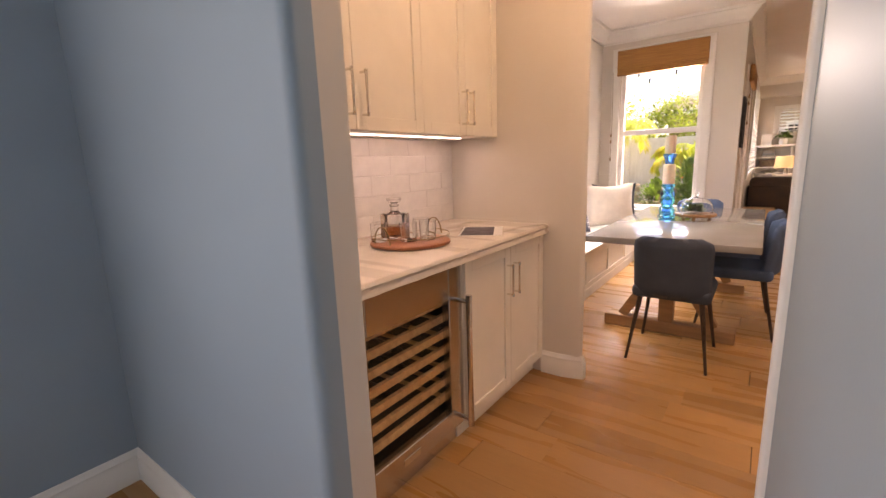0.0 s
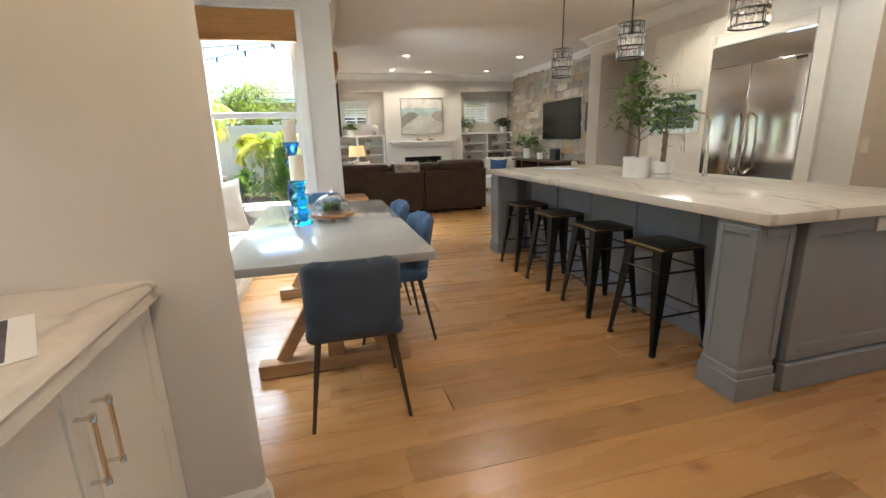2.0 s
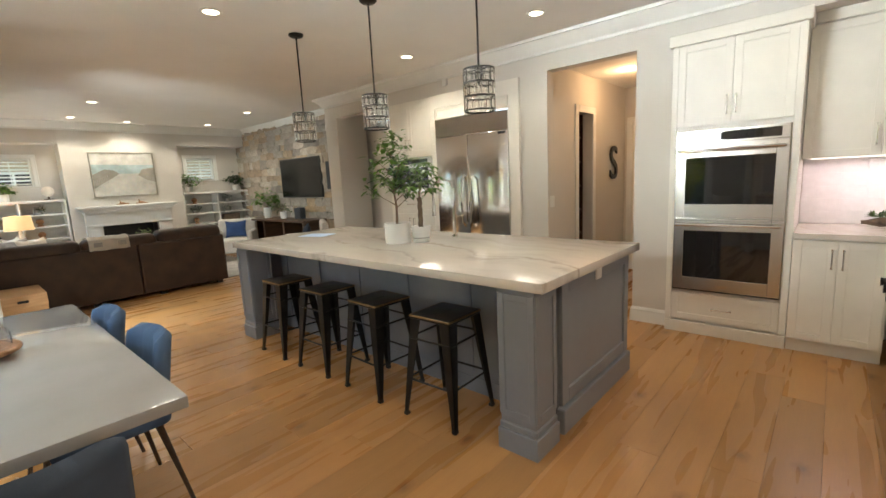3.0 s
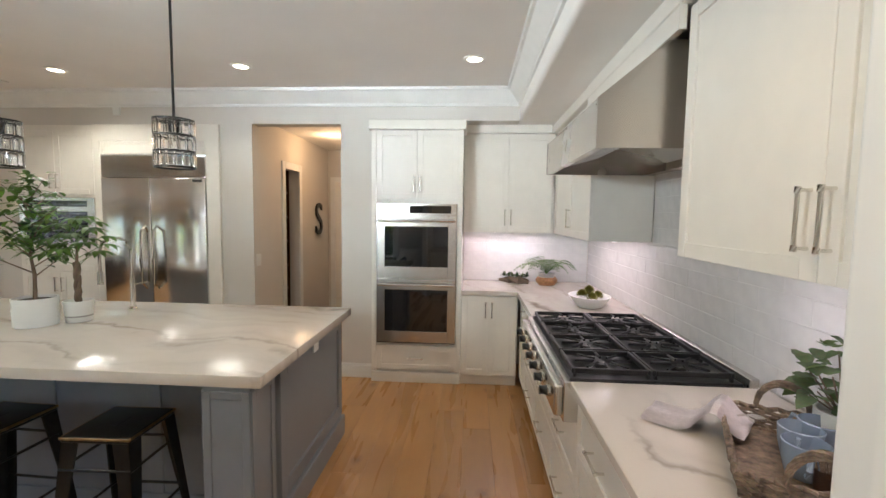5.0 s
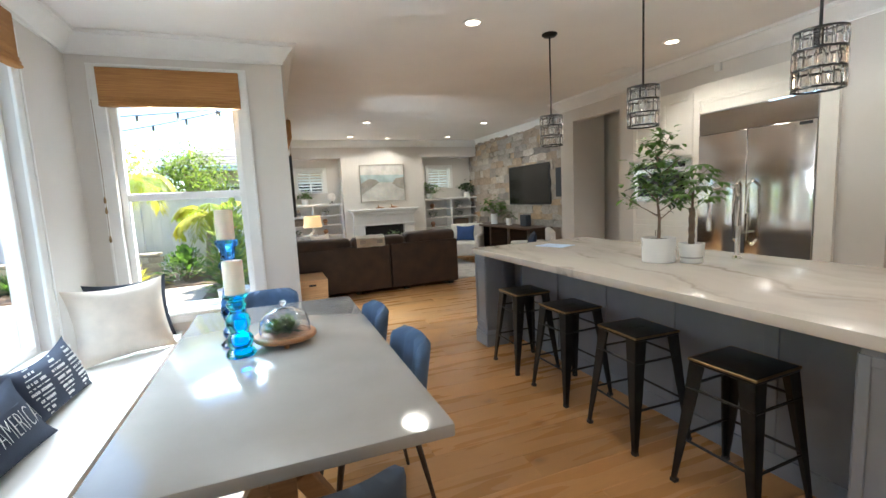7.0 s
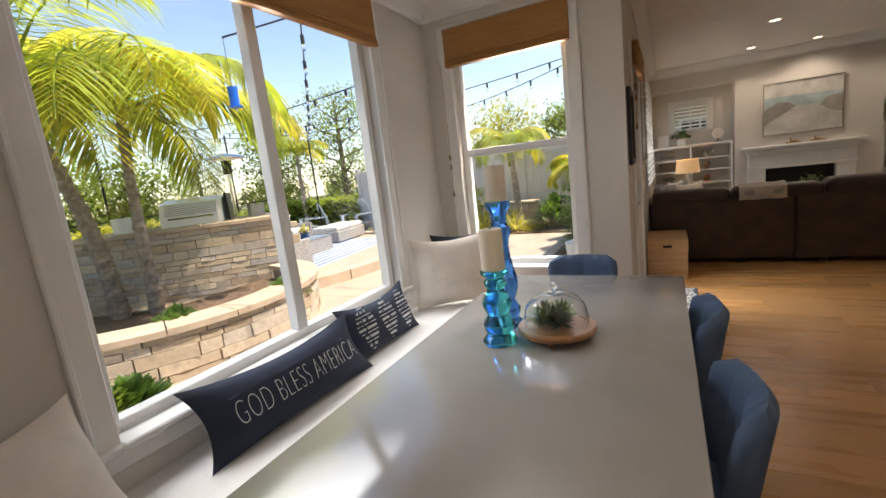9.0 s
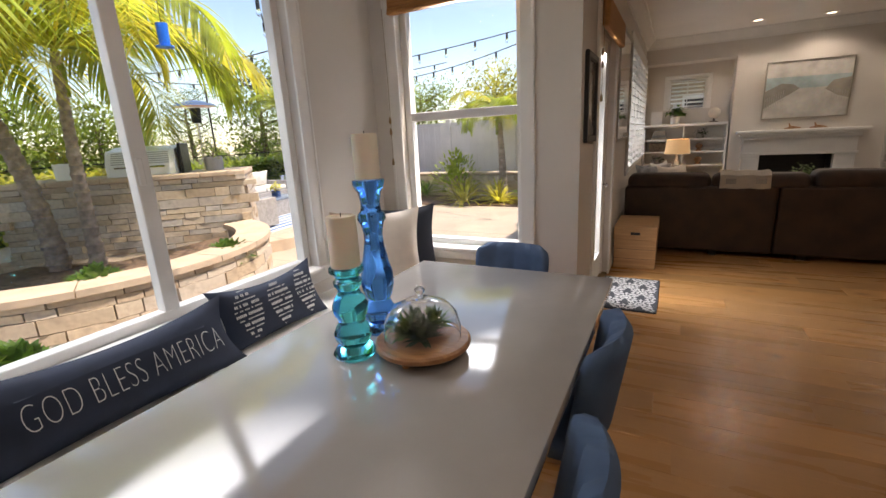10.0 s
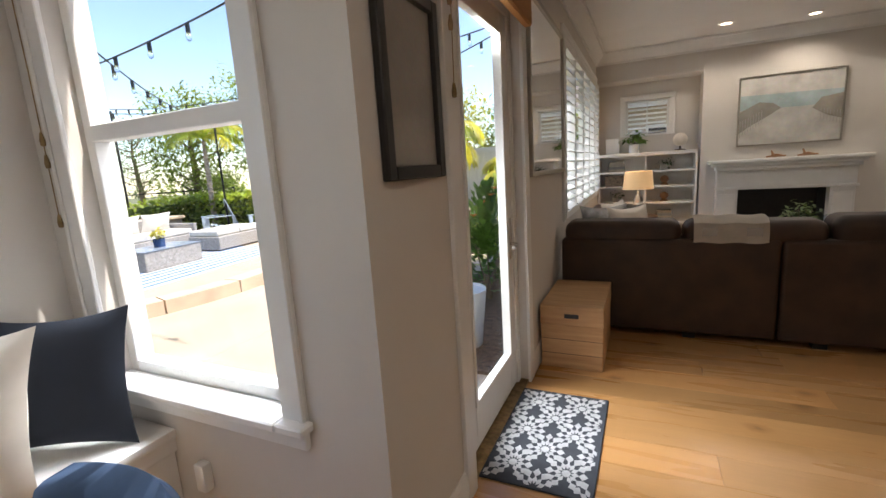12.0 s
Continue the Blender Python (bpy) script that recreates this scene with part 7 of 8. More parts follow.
for x in (1.47, 1.73):
    part("stripe_block", boxes((x, 9.611, 0.79, x + 0.09, 9.614, 0.845)), M_POTG, thr, "grey woven motif")
M_STRIPE = plain("grey_pillow", (0.32, 0.30, 0.28), 0.9, 0, 0.25, 14, 200, 0.3)
for k, (x, y, m, lb) in enumerate(((0.80, 10.45, M_STRIPE, "grey patterned sofa pillow"), (1.05, 10.35, M_CREAM, "cream and grey striped sofa pillow"), (0.92, 10.9, M_WHITEC, "plain white square sofa pillow"))):
    pillow(lb, (x, y, 0.50), (0.46, 0.15, 0.46), 25 + 20 * k, -18, m, "sofa pillows")

ctb = thing("coffee_table", "dark wooden coffee table in front of the sofa", "table")
part("top", boxes((1.95, 11.0, 0.38, 3.0, 11.7, 0.42), bevel=0.005), M_DARKWOOD, ctb)
for x, y in ((2.0, 11.05), (2.89, 11.05), (2.0, 11.59), (2.89, 11.59)):
    part("leg", boxes((x, y, 0.0, x + 0.06, y + 0.06, 0.3795), bevel=0.003), M_DARKWOOD, ctb)
bushy("succulent arrangement on the coffee table", (2.45, 11.3, 0.4205), 0.16, 110, M_LEAFG, 0.09, 0.03, 0.14, 6, poth=0.22, potm=M_CREAM)
tv = thing("television", "large wall-mounted flat television on the stone wall", "television")
part("casing", boxes((5.02, 9.78, 1.21, 5.07, 11.24, 1.985), bevel=0.004), M_BLACK, tv)
part("screen", boxes((5.0165, 9.80, 1.235, 5.0195, 11.22, 1.965)), M_SCREEN, tv)
part("wall_bracket", boxes((5.0705, 10.3, 1.45, 5.125, 10.7, 1.75)), M_BLACK, tv)
spk = thing("wall_speaker", "tall black speaker mounted on the stone wall", "speaker")
part("cabinet", boxes((5.0, 9.30, 1.35, 5.11, 9.56, 1.86), bevel=0.004), M_BLACK, spk)
part("grille", boxes((4.996, 9.32, 1.37, 4.9995, 9.54, 1.84)), M_MATD, spk)
cs = thing("console_table", "long dark wooden console table under the television", "table")
part("top", boxes((4.55, 9.75, 0.76, 5.05, 12.25, 0.80), bevel=0.004), M_DARKWOOD, cs)
for y in (9.80, 10.55, 11.35, 12.12):
    part("panel_leg", boxes((4.60, y, 0.0, 5.0, y + 0.07, 0.7595), bevel=0.003), M_DARKWOOD, cs)
part("shelf", boxes((4.62, 9.8, 0.20, 5.0, 12.2, 0.23)), M_DARKWOOD, cs)
bushy("leafy branches in a white vase on the console", (4.8, 11.55, 0.8005), 0.28, 130, M_LEAF, 0.12, 0.06, 0.075, 9, poth=0.22)
bushy("small plant on the console", (4.8, 10.9, 0.8005), 0.15, 60, M_LEAFG, 0.08, 0.03, 0.06, 10, poth=0.14)
spb = thing("tabletop_speaker", "small dark speaker on the console table", "speaker", (4.85, 10.35, 0.8005))
part("body", boxes((-0.06, -0.11, 0, 0.06, 0.11, 0.22), bevel=0.012, segs=2), M_MATD, spb)


def armchair(at, turn):
    a = thing("armchair", "white upholstered armchair on wooden feet", "armchair", at, "white armchairs", turn)
    for nm, b in (("seat", (-0.28, -0.28, 0.16, 0.28, 0.33, 0.44)), ("backrest", (-0.38, -0.40, 0.16, 0.38, -0.285, 0.82)), ("arm", (-0.38, -0.284, 0.16, -0.285, 0.33, 0.60)), ("arm", (0.285, -0.284, 0.16, 0.38, 0.33, 0.60))):
        bm = bmesh.new()
        slab_cushion(bm, *b, 0.045, 4)
        soften(part(nm, bm, M_WHITEC, a))
    for x in (-0.32, 0.32):
        for y in (-0.33, 0.27):
            part("leg", one(tube, [(x, y, 0.159), (x, y, 0.0)], [0.025, 0.016], 8), M_DARKWOOD, a)
    return a


armchair((4.15, 11.75, 0), 145)
armchair((4.35, 9.42, 0), 60)
pillow("blue pillow on the white armchair", (4.20, 11.83, 0.45), (0.42, 0.14, 0.36), 145 + 180, -18, M_BLUEP, "armchair pillows")
pillow("navy pillow on the white armchair", (4.30, 9.38, 0.45), (0.42, 0.14, 0.36), 60 + 180, -18, M_NAVYP, "armchair pillows")
rg_ = thing("area_rug", "pale grey area rug under the seating", "rug")
part("rug_body", boxes((0.9, 9.95, 0.001, 4.2, 12.4, 0.012), bevel=0.003), plain("grey_rug", (0.42, 0.39, 0.36), 1.0, 0, 0.12, 8, 200, 0.5), rg_)

# ---- garden ----
G = -0.12
bm = bmesh.new()
n = 72
rings_ = []
for r in (16.0, 40.0, 120.0, 900.0):
    rings_.append([bm.verts.new((-6 + r * math.cos(2 * math.pi * i / n), 9 + r * math.sin(2 * math.pi * i / n), -0.16 - (0.0 if r < 20 else 0.6 if r < 50 else 3.0 if r < 200 else 14.0))) for i in range(n)])
bm.faces.new(rings_[0])
for a, b in zip(rings_, rings_[1:]):
    bridge(bm, a, b)
structure("ground", bm, M_LAWN, "dry garden ground that reaches the horizon")
pav = structure("pavement", boxes((-9.4, 1.5, -0.20, 0.28, 15.2, G - 0.004)), M_MORTAR, "pale sand-coloured concrete patio with cut joints")
rng = random.Random(31)
for i, (x0, x1) in enumerate(((-9.4, -7.0), (-7.0, -4.6), (-4.6, -2.3), (-2.3, 0.28))):
    for j in range(6):
        y0 = 1.5 + j * 2.28
        ob = part("paving_slab", boxes((x0 + 0.005, y0 + 0.005, G - 0.05, x1 - 0.005, y0 + 2.275, G), bevel=0.004), M_CONC, pav)
structure("planting_bed", boxes((-6.4, 13.15, -0.15, 0.9, 15.25, -0.095), (-1.0, 8.9, -0.15, 0.1, 13.15, -0.095), (-3.0, 4.4, -0.15, -2.45, 5.4, -0.095)), M_MULCH, "dark mulch planting bed")


def ledge_stone_mesh(rg, l, h, d):
    bm = bmesh.new()
    box(bm, -l / 2, -d / 2, -h / 2, l / 2, d / 2, h / 2)
    bmesh.ops.subdivide_edges(bm, edges=[e for e in bm.edges if e.calc_length() > l * 0.9], cuts=2)
    for v in bm.verts:
        k = noise.noise(v.co * 9 + Vector((rg.random() * 50, 0, 0)))
        v.co.y += k * 0.016
        v.co.z += noise.noise(v.co * 11 + Vector((0, 7, 0))) * 0.006
    return mesh_of("stone", bm, M_LEDGE, 20)


rng = random.Random(17)
LEDGE = {}
for l in (0.20, 0.28, 0.38, 0.50):
    for h in (0.075, 0.10, 0.13):
        LEDGE[l, h] = [ledge_stone_mesh(rng, l - 0.008, h - 0.008, 0.12) for _ in range(2)]


def lay_stones(parent, path_at, length, z0, z1, rg):
    """Courses of ledge stones along a path: path_at(s) gives the face's place and turn."""
    z = z0
    while z < z1 - 0.04:
        h = rg.choice((0.075, 0.10, 0.13))
        if z + h > z1:
            h = 0.075
        s = -rg.random() * 0.2
        while s < length:
            l = rg.choice((0.20, 0.28, 0.38, 0.50))
            mid = min(max(s + l / 2, 0.05), length - 0.05)
            x, y, turn = path_at(mid)
            ob = new("stone", rg.choice(LEDGE[l, h]))
            ob.parent = parent
            ob.matrix_basis = pose(x, y, z + h / 2, 0, 0, turn)
            s += l
        z += h


# curved seat wall round the palms
CX, CY, R = -4.92, 6.68, 1.86
seat = thing("seat_wall", "curved ledge stone planter wall with a sandstone cap", "garden wall", (CX, CY, G))
A0, A1 = radians(-82), radians(80)


def arc_band(r0, r1, z0, z1, a0, a1, n=8):
    bm = bmesh.new()
    prev = None
    first = None
    for i in range(n + 1):
        a = a0 + (a1 - a0) * i / n
        q = [bm.verts.new((math.cos(a) * r, math.sin(a) * r, z)) for r, z in ((r0, z0), (r1, z0), (r1, z1), (r0, z1))]
        if prev:
            bridge(bm, prev, q)
        first = first or q
        prev = q
    bm.faces.new(first[::-1])
    bm.faces.new(prev)
    return bm


part("core", arc_band(R - 0.28, R - 0.05, 0, 0.44, A0, A1, 40), M_MORTAR, seat)
for k in range(9):
    a0 = A0 + (A1 - A0) * k / 9
    part("cap_stone", arc_band(R - 0.34, R + 0.07, 0.44, 0.50, a0 + 0.003, a0 + (A1 - A0) / 9 - 0.003, 6), M_CAP, seat)
lay_stones(seat, lambda s: (math.cos(A0 + s / R) * (R - 0.03), math.sin(A0 + s / R) * (R - 0.03), math.degrees(A0 + s / R) + 90), R * (A1 - A0), 0.0, 0.44, random.Random(1))
structure("planter_soil", arc_band(0.02, R - 0.27, -0.10, 0.16, radians(-89), radians(89), 40), M_MULCH, "mulch inside the curved planter").location = (CX, CY, 0)
structure("planting_soil", boxes((-6.5, 5.4, -0.15, -4.93, 7.9, 0.03)), M_MULCH, "mulch bed between the planter and the barbecue")
bar = thing("barbecue_counter", "raised ledge stone barbecue counter with a sandstone top", "outdoor counter", (-5.62, 7.60, G), turn=-45)
part("core", boxes((-0.95, -1.45, 0, -0.07, 1.40, 1.16)), M_MORTAR, bar)
for k in range(5):
    part("cap_stone", boxes((-1.0, -1.52 + k * 0.60, 1.1605, 0.07, -0.925 + k * 0.60, 1.23), bevel=0.012), M_CAP, bar)
lay_stones(bar, lambda s: (-0.03, -1.45 + s, 90), 2.85, 0.0, 1.16, random.Random(2))
lay_stones(bar, lambda s: (-0.07 - s, -1.45, 0), 0.88, 0.0, 1.16, random.Random(4))
lay_stones(bar, lambda s: (-0.07 - s, 1.40, 0), 0.88, 0.0, 1.16, random.Random(3))
bq = thing("barbecue_grill", "built-in stainless barbecue under a pale ribbed hood", "barbecue", (-5.80, 7.98, 1.1105), turn=-45)
bm = bmesh.new()
prof = [(0.30, 0.0), (0.30, 0.16), (0.20, 0.34), (-0.22, 0.40), (-0.30, 0.36), (-0.30, 0.0)]
ends = [[bm.verts.new((x, y, z)) for x, z in prof] for y in (-0.42, 0.42)]
bridge(bm, *ends)
bm.faces.new(ends[0])
bm.faces.new(ends[1][::-1])
part("hood", bm, M_POT, bq)
for k in range(6):
    part("rib", one(obox, look((0.302 - 0.1 * k / 6, 0, 0.17 + 0.17 * k / 6), (1, 0, 0.6)), 0.7, 0.012, 0.006), M_POTG, bq)
part("side_shield", boxes((-0.3, 0.46, 0.0, 0.2, 0.50, 0.42), bevel=0.01), M_GUN, bq)
part("handle", one(tube, [(0.33, -0.3, 0.12), (0.36, -0.3, 0.12), (0.36, 0.3, 0.12), (0.33, 0.3, 0.12)], 0.012, 8), M_STEEL, bq)


# palms
def frond(bm, base, az, elev, length, droop, rg, leaf=0.5, pairs=34):
    d = Vector((math.cos(az), math.sin(az), 0))
    pts = []
    p = Vector(base)
    e = elev
    steps = 14
    for i in range(steps + 1):
        pts.append(p.copy())
        p = p + (d * math.cos(e) + Vector((0, 0, 1)) * math.sin(e)) * length / steps
        e -= droop / steps * (0.6 + 1.0 * i / steps)
    tube(bm, pts, [0.022 * (1 - 0.9 * i / steps) + 0.002 for i in range(steps + 1)], 5)
    side = Vector((-d.y, d.x, 0))
    for k in range(pairs):
        t = 0.12 + 0.87 * k / pairs
        i = min(int(t * steps), steps - 1)
        q = pts[i].lerp(pts[i + 1], t * steps - i)
        along = (pts[i + 1] - pts[i]).normalized()
        ln = leaf * math.sin(math.pi * (0.15 + 0.8 * t)) ** 0.7 * rg.uniform(0.85, 1.1)
        for s in (-1, 1):
            w = along * 0.55 + side * s * 0.8 + Vector((0, 0, rg.uniform(-0.15, 0.15)))
            leaf_blade(bm, q, w, (0, 0, 1), ln, 0.03 if leaf < 0.6 else 0.042, rg.uniform(0.35, 0.8), 3)


def palm(label, at, top, fronds, length, mat, seed, r0=0.13, leaf=0.55, elev=(0.2, 1.2)):
    p = thing("palm_tree", label, "palm tree", at, "garden palms")
    rg = random.Random(seed)
    top = Vector(top) - Vector(at)
    bm = bmesh.new()
    pts, rad = [], []
    for i in range(25):
        t = i / 24
        pts.append((top.x * t * t, top.y * t * t, top.z * t))
        rad.append(r0 * (1 - 0.45 * t) * (1.07 if i % 2 else 0.96) + 0.05 * max(0, 0.15 - t))
    tube(bm, pts, rad, 12)
    part("trunk", bm, M_PALMBARK, p, "ringed pale tan trunk")
    part("crownshaft", one(tube, [top - Vector((0, 0, 0.5)), top - Vector((0, 0, 0.2)), top + Vector((0, 0, 0.12))], [r0 * 0.62, r0 * 0.66, r0 * 0.3], 10), M_LEAFY, p)
    for k in range(fronds):
        bm = bmesh.new()
        frond(bm, top + Vector((0, 0, 0.05)), k * 2.4 + rg.uniform(-0.2, 0.2), rg.uniform(*elev), length * rg.uniform(0.85, 1.1), rg.uniform(1.6, 2.5), rg, leaf, 36 if leaf < 0.6 else 50)
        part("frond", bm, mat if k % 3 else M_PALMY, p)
    return p


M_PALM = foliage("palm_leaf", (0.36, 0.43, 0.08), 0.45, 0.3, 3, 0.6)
# Yellow leaf; on fronds a brighter copy with sunlight put into its colour.
M_PALMY = foliage("sun_tinted_yellow_leaf", (0.56, 0.53, 0.11), 0.45, 0.25, 3, 0.6)
palm("king palm with arching fronds in the curved planter", (-5.55, 6.98, 0.0), (-5.60, 7.10, 2.62), 15, 2.8, M_PALM, 3, 0.10, 0.75)
palm("leaning king palm with yellow-green fronds in the planter", (-5.90, 6.70, 0.0), (-6.15, 6.25, 2.85), 15, 2.9, M_PALM, 4, 0.13, 0.78)
palm("small palm against the pale fence", (-2.6, 14.2, -0.1), (-2.7, 14.2, 1.9), 14, 1.2, M_PALM, 5, 0.11, 0.4)
palm("small palm against the pale fence", (-1.2, 14.4, -0.1), (-1.1, 14.4, 1.2), 13, 1.0, M_PALM, 6, 0.10, 0.35)
palm("slender palm near the far hedge", (-10.4, 15.0, -0.1), (-10.5, 15.1, 2.6), 12, 1.3, M_PALM, 7, 0.10, 0.4)


# trees, shrubs and hedges
def leaf_cloud(bm, rg, centres, count, size, spread):
    """Small folded leaves scattered round the tips of limbs."""
    for _ in range(count):
        c, r = rg.choice(centres)
        d = Vector((rg.gauss(0, 1), rg.gauss(0, 1), rg.gauss(0, 0.8)))
        d = d.normalized() * r * rg.random() ** 0.4 * spread
        a, e = rg.random() * 6.283, rg.uniform(-0.7, 0.9)
        leaf_blade(bm, Vector(c) + d, (math.cos(a) * math.cos(e), math.sin(a) * math.cos(e), math.sin(e)), (0, 0, 1), size * rg.uniform(0.7, 1.3), size * 0.55, 0.3, 2)


def tree(label, at, height, r, mat, seed, leaves=900, size=0.16, name="tree", bare=0.35):
    t = thing(name, label, "tree", at, "garden trees")
    rg = random.Random(seed)
    bm = bmesh.new()
    tube(bm, [(0, 0, -0.1), (rg.uniform(-0.1, 0.1), 0, height * 0.3), (rg.uniform(-0.2, 0.2), rg.uniform(-0.2, 0.2), height * 0.62), (0, 0, height * 0.9)], [0.035 * height, 0.026 * height, 0.016 * height, 0.004 * height], 8)
    cents = []
    for k in range(17):
        a, z = k * 2.4, height * (bare + 0.66 * k / 17)
        ln = r * (0.95 - 0.5 * abs(k / 17 - 0.4)) * rg.uniform(0.7, 1.1)
        q = Vector((math.cos(a) * ln, math.sin(a) * ln, z + height * 0.10))
        tube(bm, [(0, 0, z - 0.1), (q.x * 0.55, q.y * 0.55, z + height * 0.03), q], [0.010 * height, 0.006 * height, 0.002 * height], 5)
        cents += [(q, r * 0.42), (q * 0.6 + Vector((0, 0, z * 0.4)), r * 0.42)]
    cents.append((Vector((0, 0, height * 0.95)), r * 0.35))
    part("trunk", bm, M_BARK, t)
    bm = bmesh.new()
    leaf_cloud(bm, rg, cents, leaves, size, 1.0)
    part("crown", bm, mat, t)
    return t


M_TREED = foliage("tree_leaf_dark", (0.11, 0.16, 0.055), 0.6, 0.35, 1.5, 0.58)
M_TREEM = foliage("tree_leaf_mid", (0.22, 0.29, 0.07), 0.6, 0.35, 1.5, 0.58)
M_TREEY = foliage("tree_leaf_yellow", (0.40, 0.40, 0.09), 0.6, 0.3, 1.5, 0.58)
M_TREER = foliage("tree_leaf_russet", (0.34, 0.22, 0.12), 0.6, 0.3, 1.5, 0.58)
for k, (x, y, h, r, m, lb) in enumerate((
        (-10.6, 17.6, 5.3, 1.5, M_TREEM, "leafy green tree behind the fence"), (-7.2, 18.6, 3.5, 1.4, M_TREEM, "rounded green tree behind the fence"),
        (-4.0, 17.8, 3.6, 1.4, M_TREEY, "yellow-green tree behind the fence"), (-2.0, 18.2, 3.4, 1.3, M_TREEM, "green tree behind the fence"),
        (-9.6, 4.2, 2.9, 1.3, M_TREEY, "green tree beyond the barbecue"), (-11.0, 2.2, 3.3, 1.5, M_TREEM, "dark green tree beyond the barbecue"),
        (-14.2, 11.4, 3.1, 1.5, M_TREEM, "airy young tree by the hedge"), (-13.6, 17.0, 4.8, 1.5, M_TREEM, "tall airy tree at the garden corner"),
        (-13.6, 8.8, 3.1, 1.5, M_TREEM, "rounded tree beyond the hedge"), (-30.0, 24.9, 6.0, 2.4, M_TREED, "dark tree beyond the hedge"), (-13.4, 6.3, 3.2, 1.5, M_TREEY, "yellow-green tree beyond the hedge"))):
    tree(lb, (x, y, -0.15), h, r, m, 40 + k, 5200, 0.125 if x > -12 else 0.15, bare=0.2)
rng = random.Random(77)
for grp, (d0, d1, cnt, h0, h1) in enumerate(((38, 60, 26, 3.4, 5.0), (75, 130, 30, 6.0, 10.0))):
    bm = bmesh.new()
    for k in range(cnt):
        a = radians(95 + 150 * k / cnt + rng.uniform(-2, 2))
        d = rng.uniform(d0, d1)
        c = Vector((-2 + math.cos(a) * d, 8 + math.sin(a) * d, -1.5 - d * 0.02))
        h = rng.uniform(h0, h1)
        cents = [(c + Vector((rng.gauss(0, h * 0.25), rng.gauss(0, h * 0.25), h * rng.uniform(0.25, 0.9))), h * 0.22) for _ in range(7)]
        leaf_cloud(bm, rng, cents, 520, h * 0.11, 1.0)
    solid("far_woods", bm, M_TREED if grp else M_TREEM, "distant belt of green trees on the hillside", "woods", "", "stuff")


def hedge(label, x0, y0, x1, y1, h, mat, seed, count=2600, size=0.07):
    hd_ = thing("hedge", label, "hedge", group="garden hedges")
    rg = random.Random(seed)
    # Solid dark box: shade between the inner leaves put into its colour.
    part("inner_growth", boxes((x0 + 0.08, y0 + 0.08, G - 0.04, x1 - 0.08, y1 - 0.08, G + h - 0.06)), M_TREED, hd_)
    bm = bmesh.new()
    for _ in range(count):
        f = rg.randrange(5)
        u, v = rg.random(), rg.random()
        p = {0: (x0, y0 + (y1 - y0) * u, G + h * v), 1: (x1, y0 + (y1 - y0) * u, G + h * v), 2: (x0 + (x1 - x0) * u, y0, G + h * v), 3: (x0 + (x1 - x0) * u, y1, G + h * v), 4: (x0 + (x1 - x0) * u, y0 + (y1 - y0) * v, G + h)}[f]
        p = Vector(p) + Vector((rg.gauss(0, 0.05), rg.gauss(0, 0.05), rg.gauss(0, 0.05)))
        a, e = rg.random() * 6.283, rg.uniform(-0.3, 1.2)
        leaf_blade(bm, p, (math.cos(a) * math.cos(e), math.sin(a) * math.cos(e), math.sin(e)), (0, 0, 1), size * rg.uniform(0.8, 1.6), size * 0.7, 0.2, 2)
    part("leaves", bm, mat, hd_)["kind"] = "stuff"


hedge("clipped green hedge along the garden edge", -12.6, 5.5, -11.8, 18.0, 1.0, M_LEAFY, 1, 6500, 0.15)
hedge("green clipped hedge at the end of the garden", -11.8, 15.0, -8.45, 15.8, 1.05, M_LEAFY, 7, 4200, 0.15)
hedge("bright green clipped hedge block", -7.6, 4.2, -6.6, 5.4, 1.0, M_LEAFY, 2, 2600, 0.09)
hedge("yellow-green hedge behind the barbecue", -9.4, 6.4, -8.8, 9.4, 1.15, M_TREEY, 3, 2800, 0.12)


def shrub(label, at, r, h, mat, seed, n=260, size=0.10, name="shrub", spiky=False):
    s = thing(name, label, "shrub", at, "garden shrubs")
    rg = random.Random(seed)
    bm = bmesh.new()
    for _ in range(n):
        a, e = rg.random() * 6.283, rg.uniform(0.15, 1.45)
        d = Vector((math.cos(a) * math.cos(e), math.sin(a) * math.cos(e), math.sin(e)))
        if spiky:
            leaf_blade(bm, d * 0.03, d, (0, 0, 1), h * rg.uniform(0.7, 1.1), 0.035, rg.uniform(0.2, 0.6), 4)
        else:
            p = Vector((d.x * r, d.y * r, d.z * h)) * rg.uniform(0.45, 1.0)
            leaf_blade(bm, p, d + Vector((0, 0, 0.3)), (0, 0, 1), size * rg.uniform(0.7, 1.3), size * 0.5, 0.3, 2)
    part("leaves", bm, mat, s)
    bm = bmesh.new()
    for k in range(6):
        tube(bm, [(0, 0, -0.03), (r * 0.4 * math.cos(k), r * 0.4 * math.sin(k), h * 0.5)], [0.012, 0.004], 4)
    part("stems", bm, M_BARK, s)


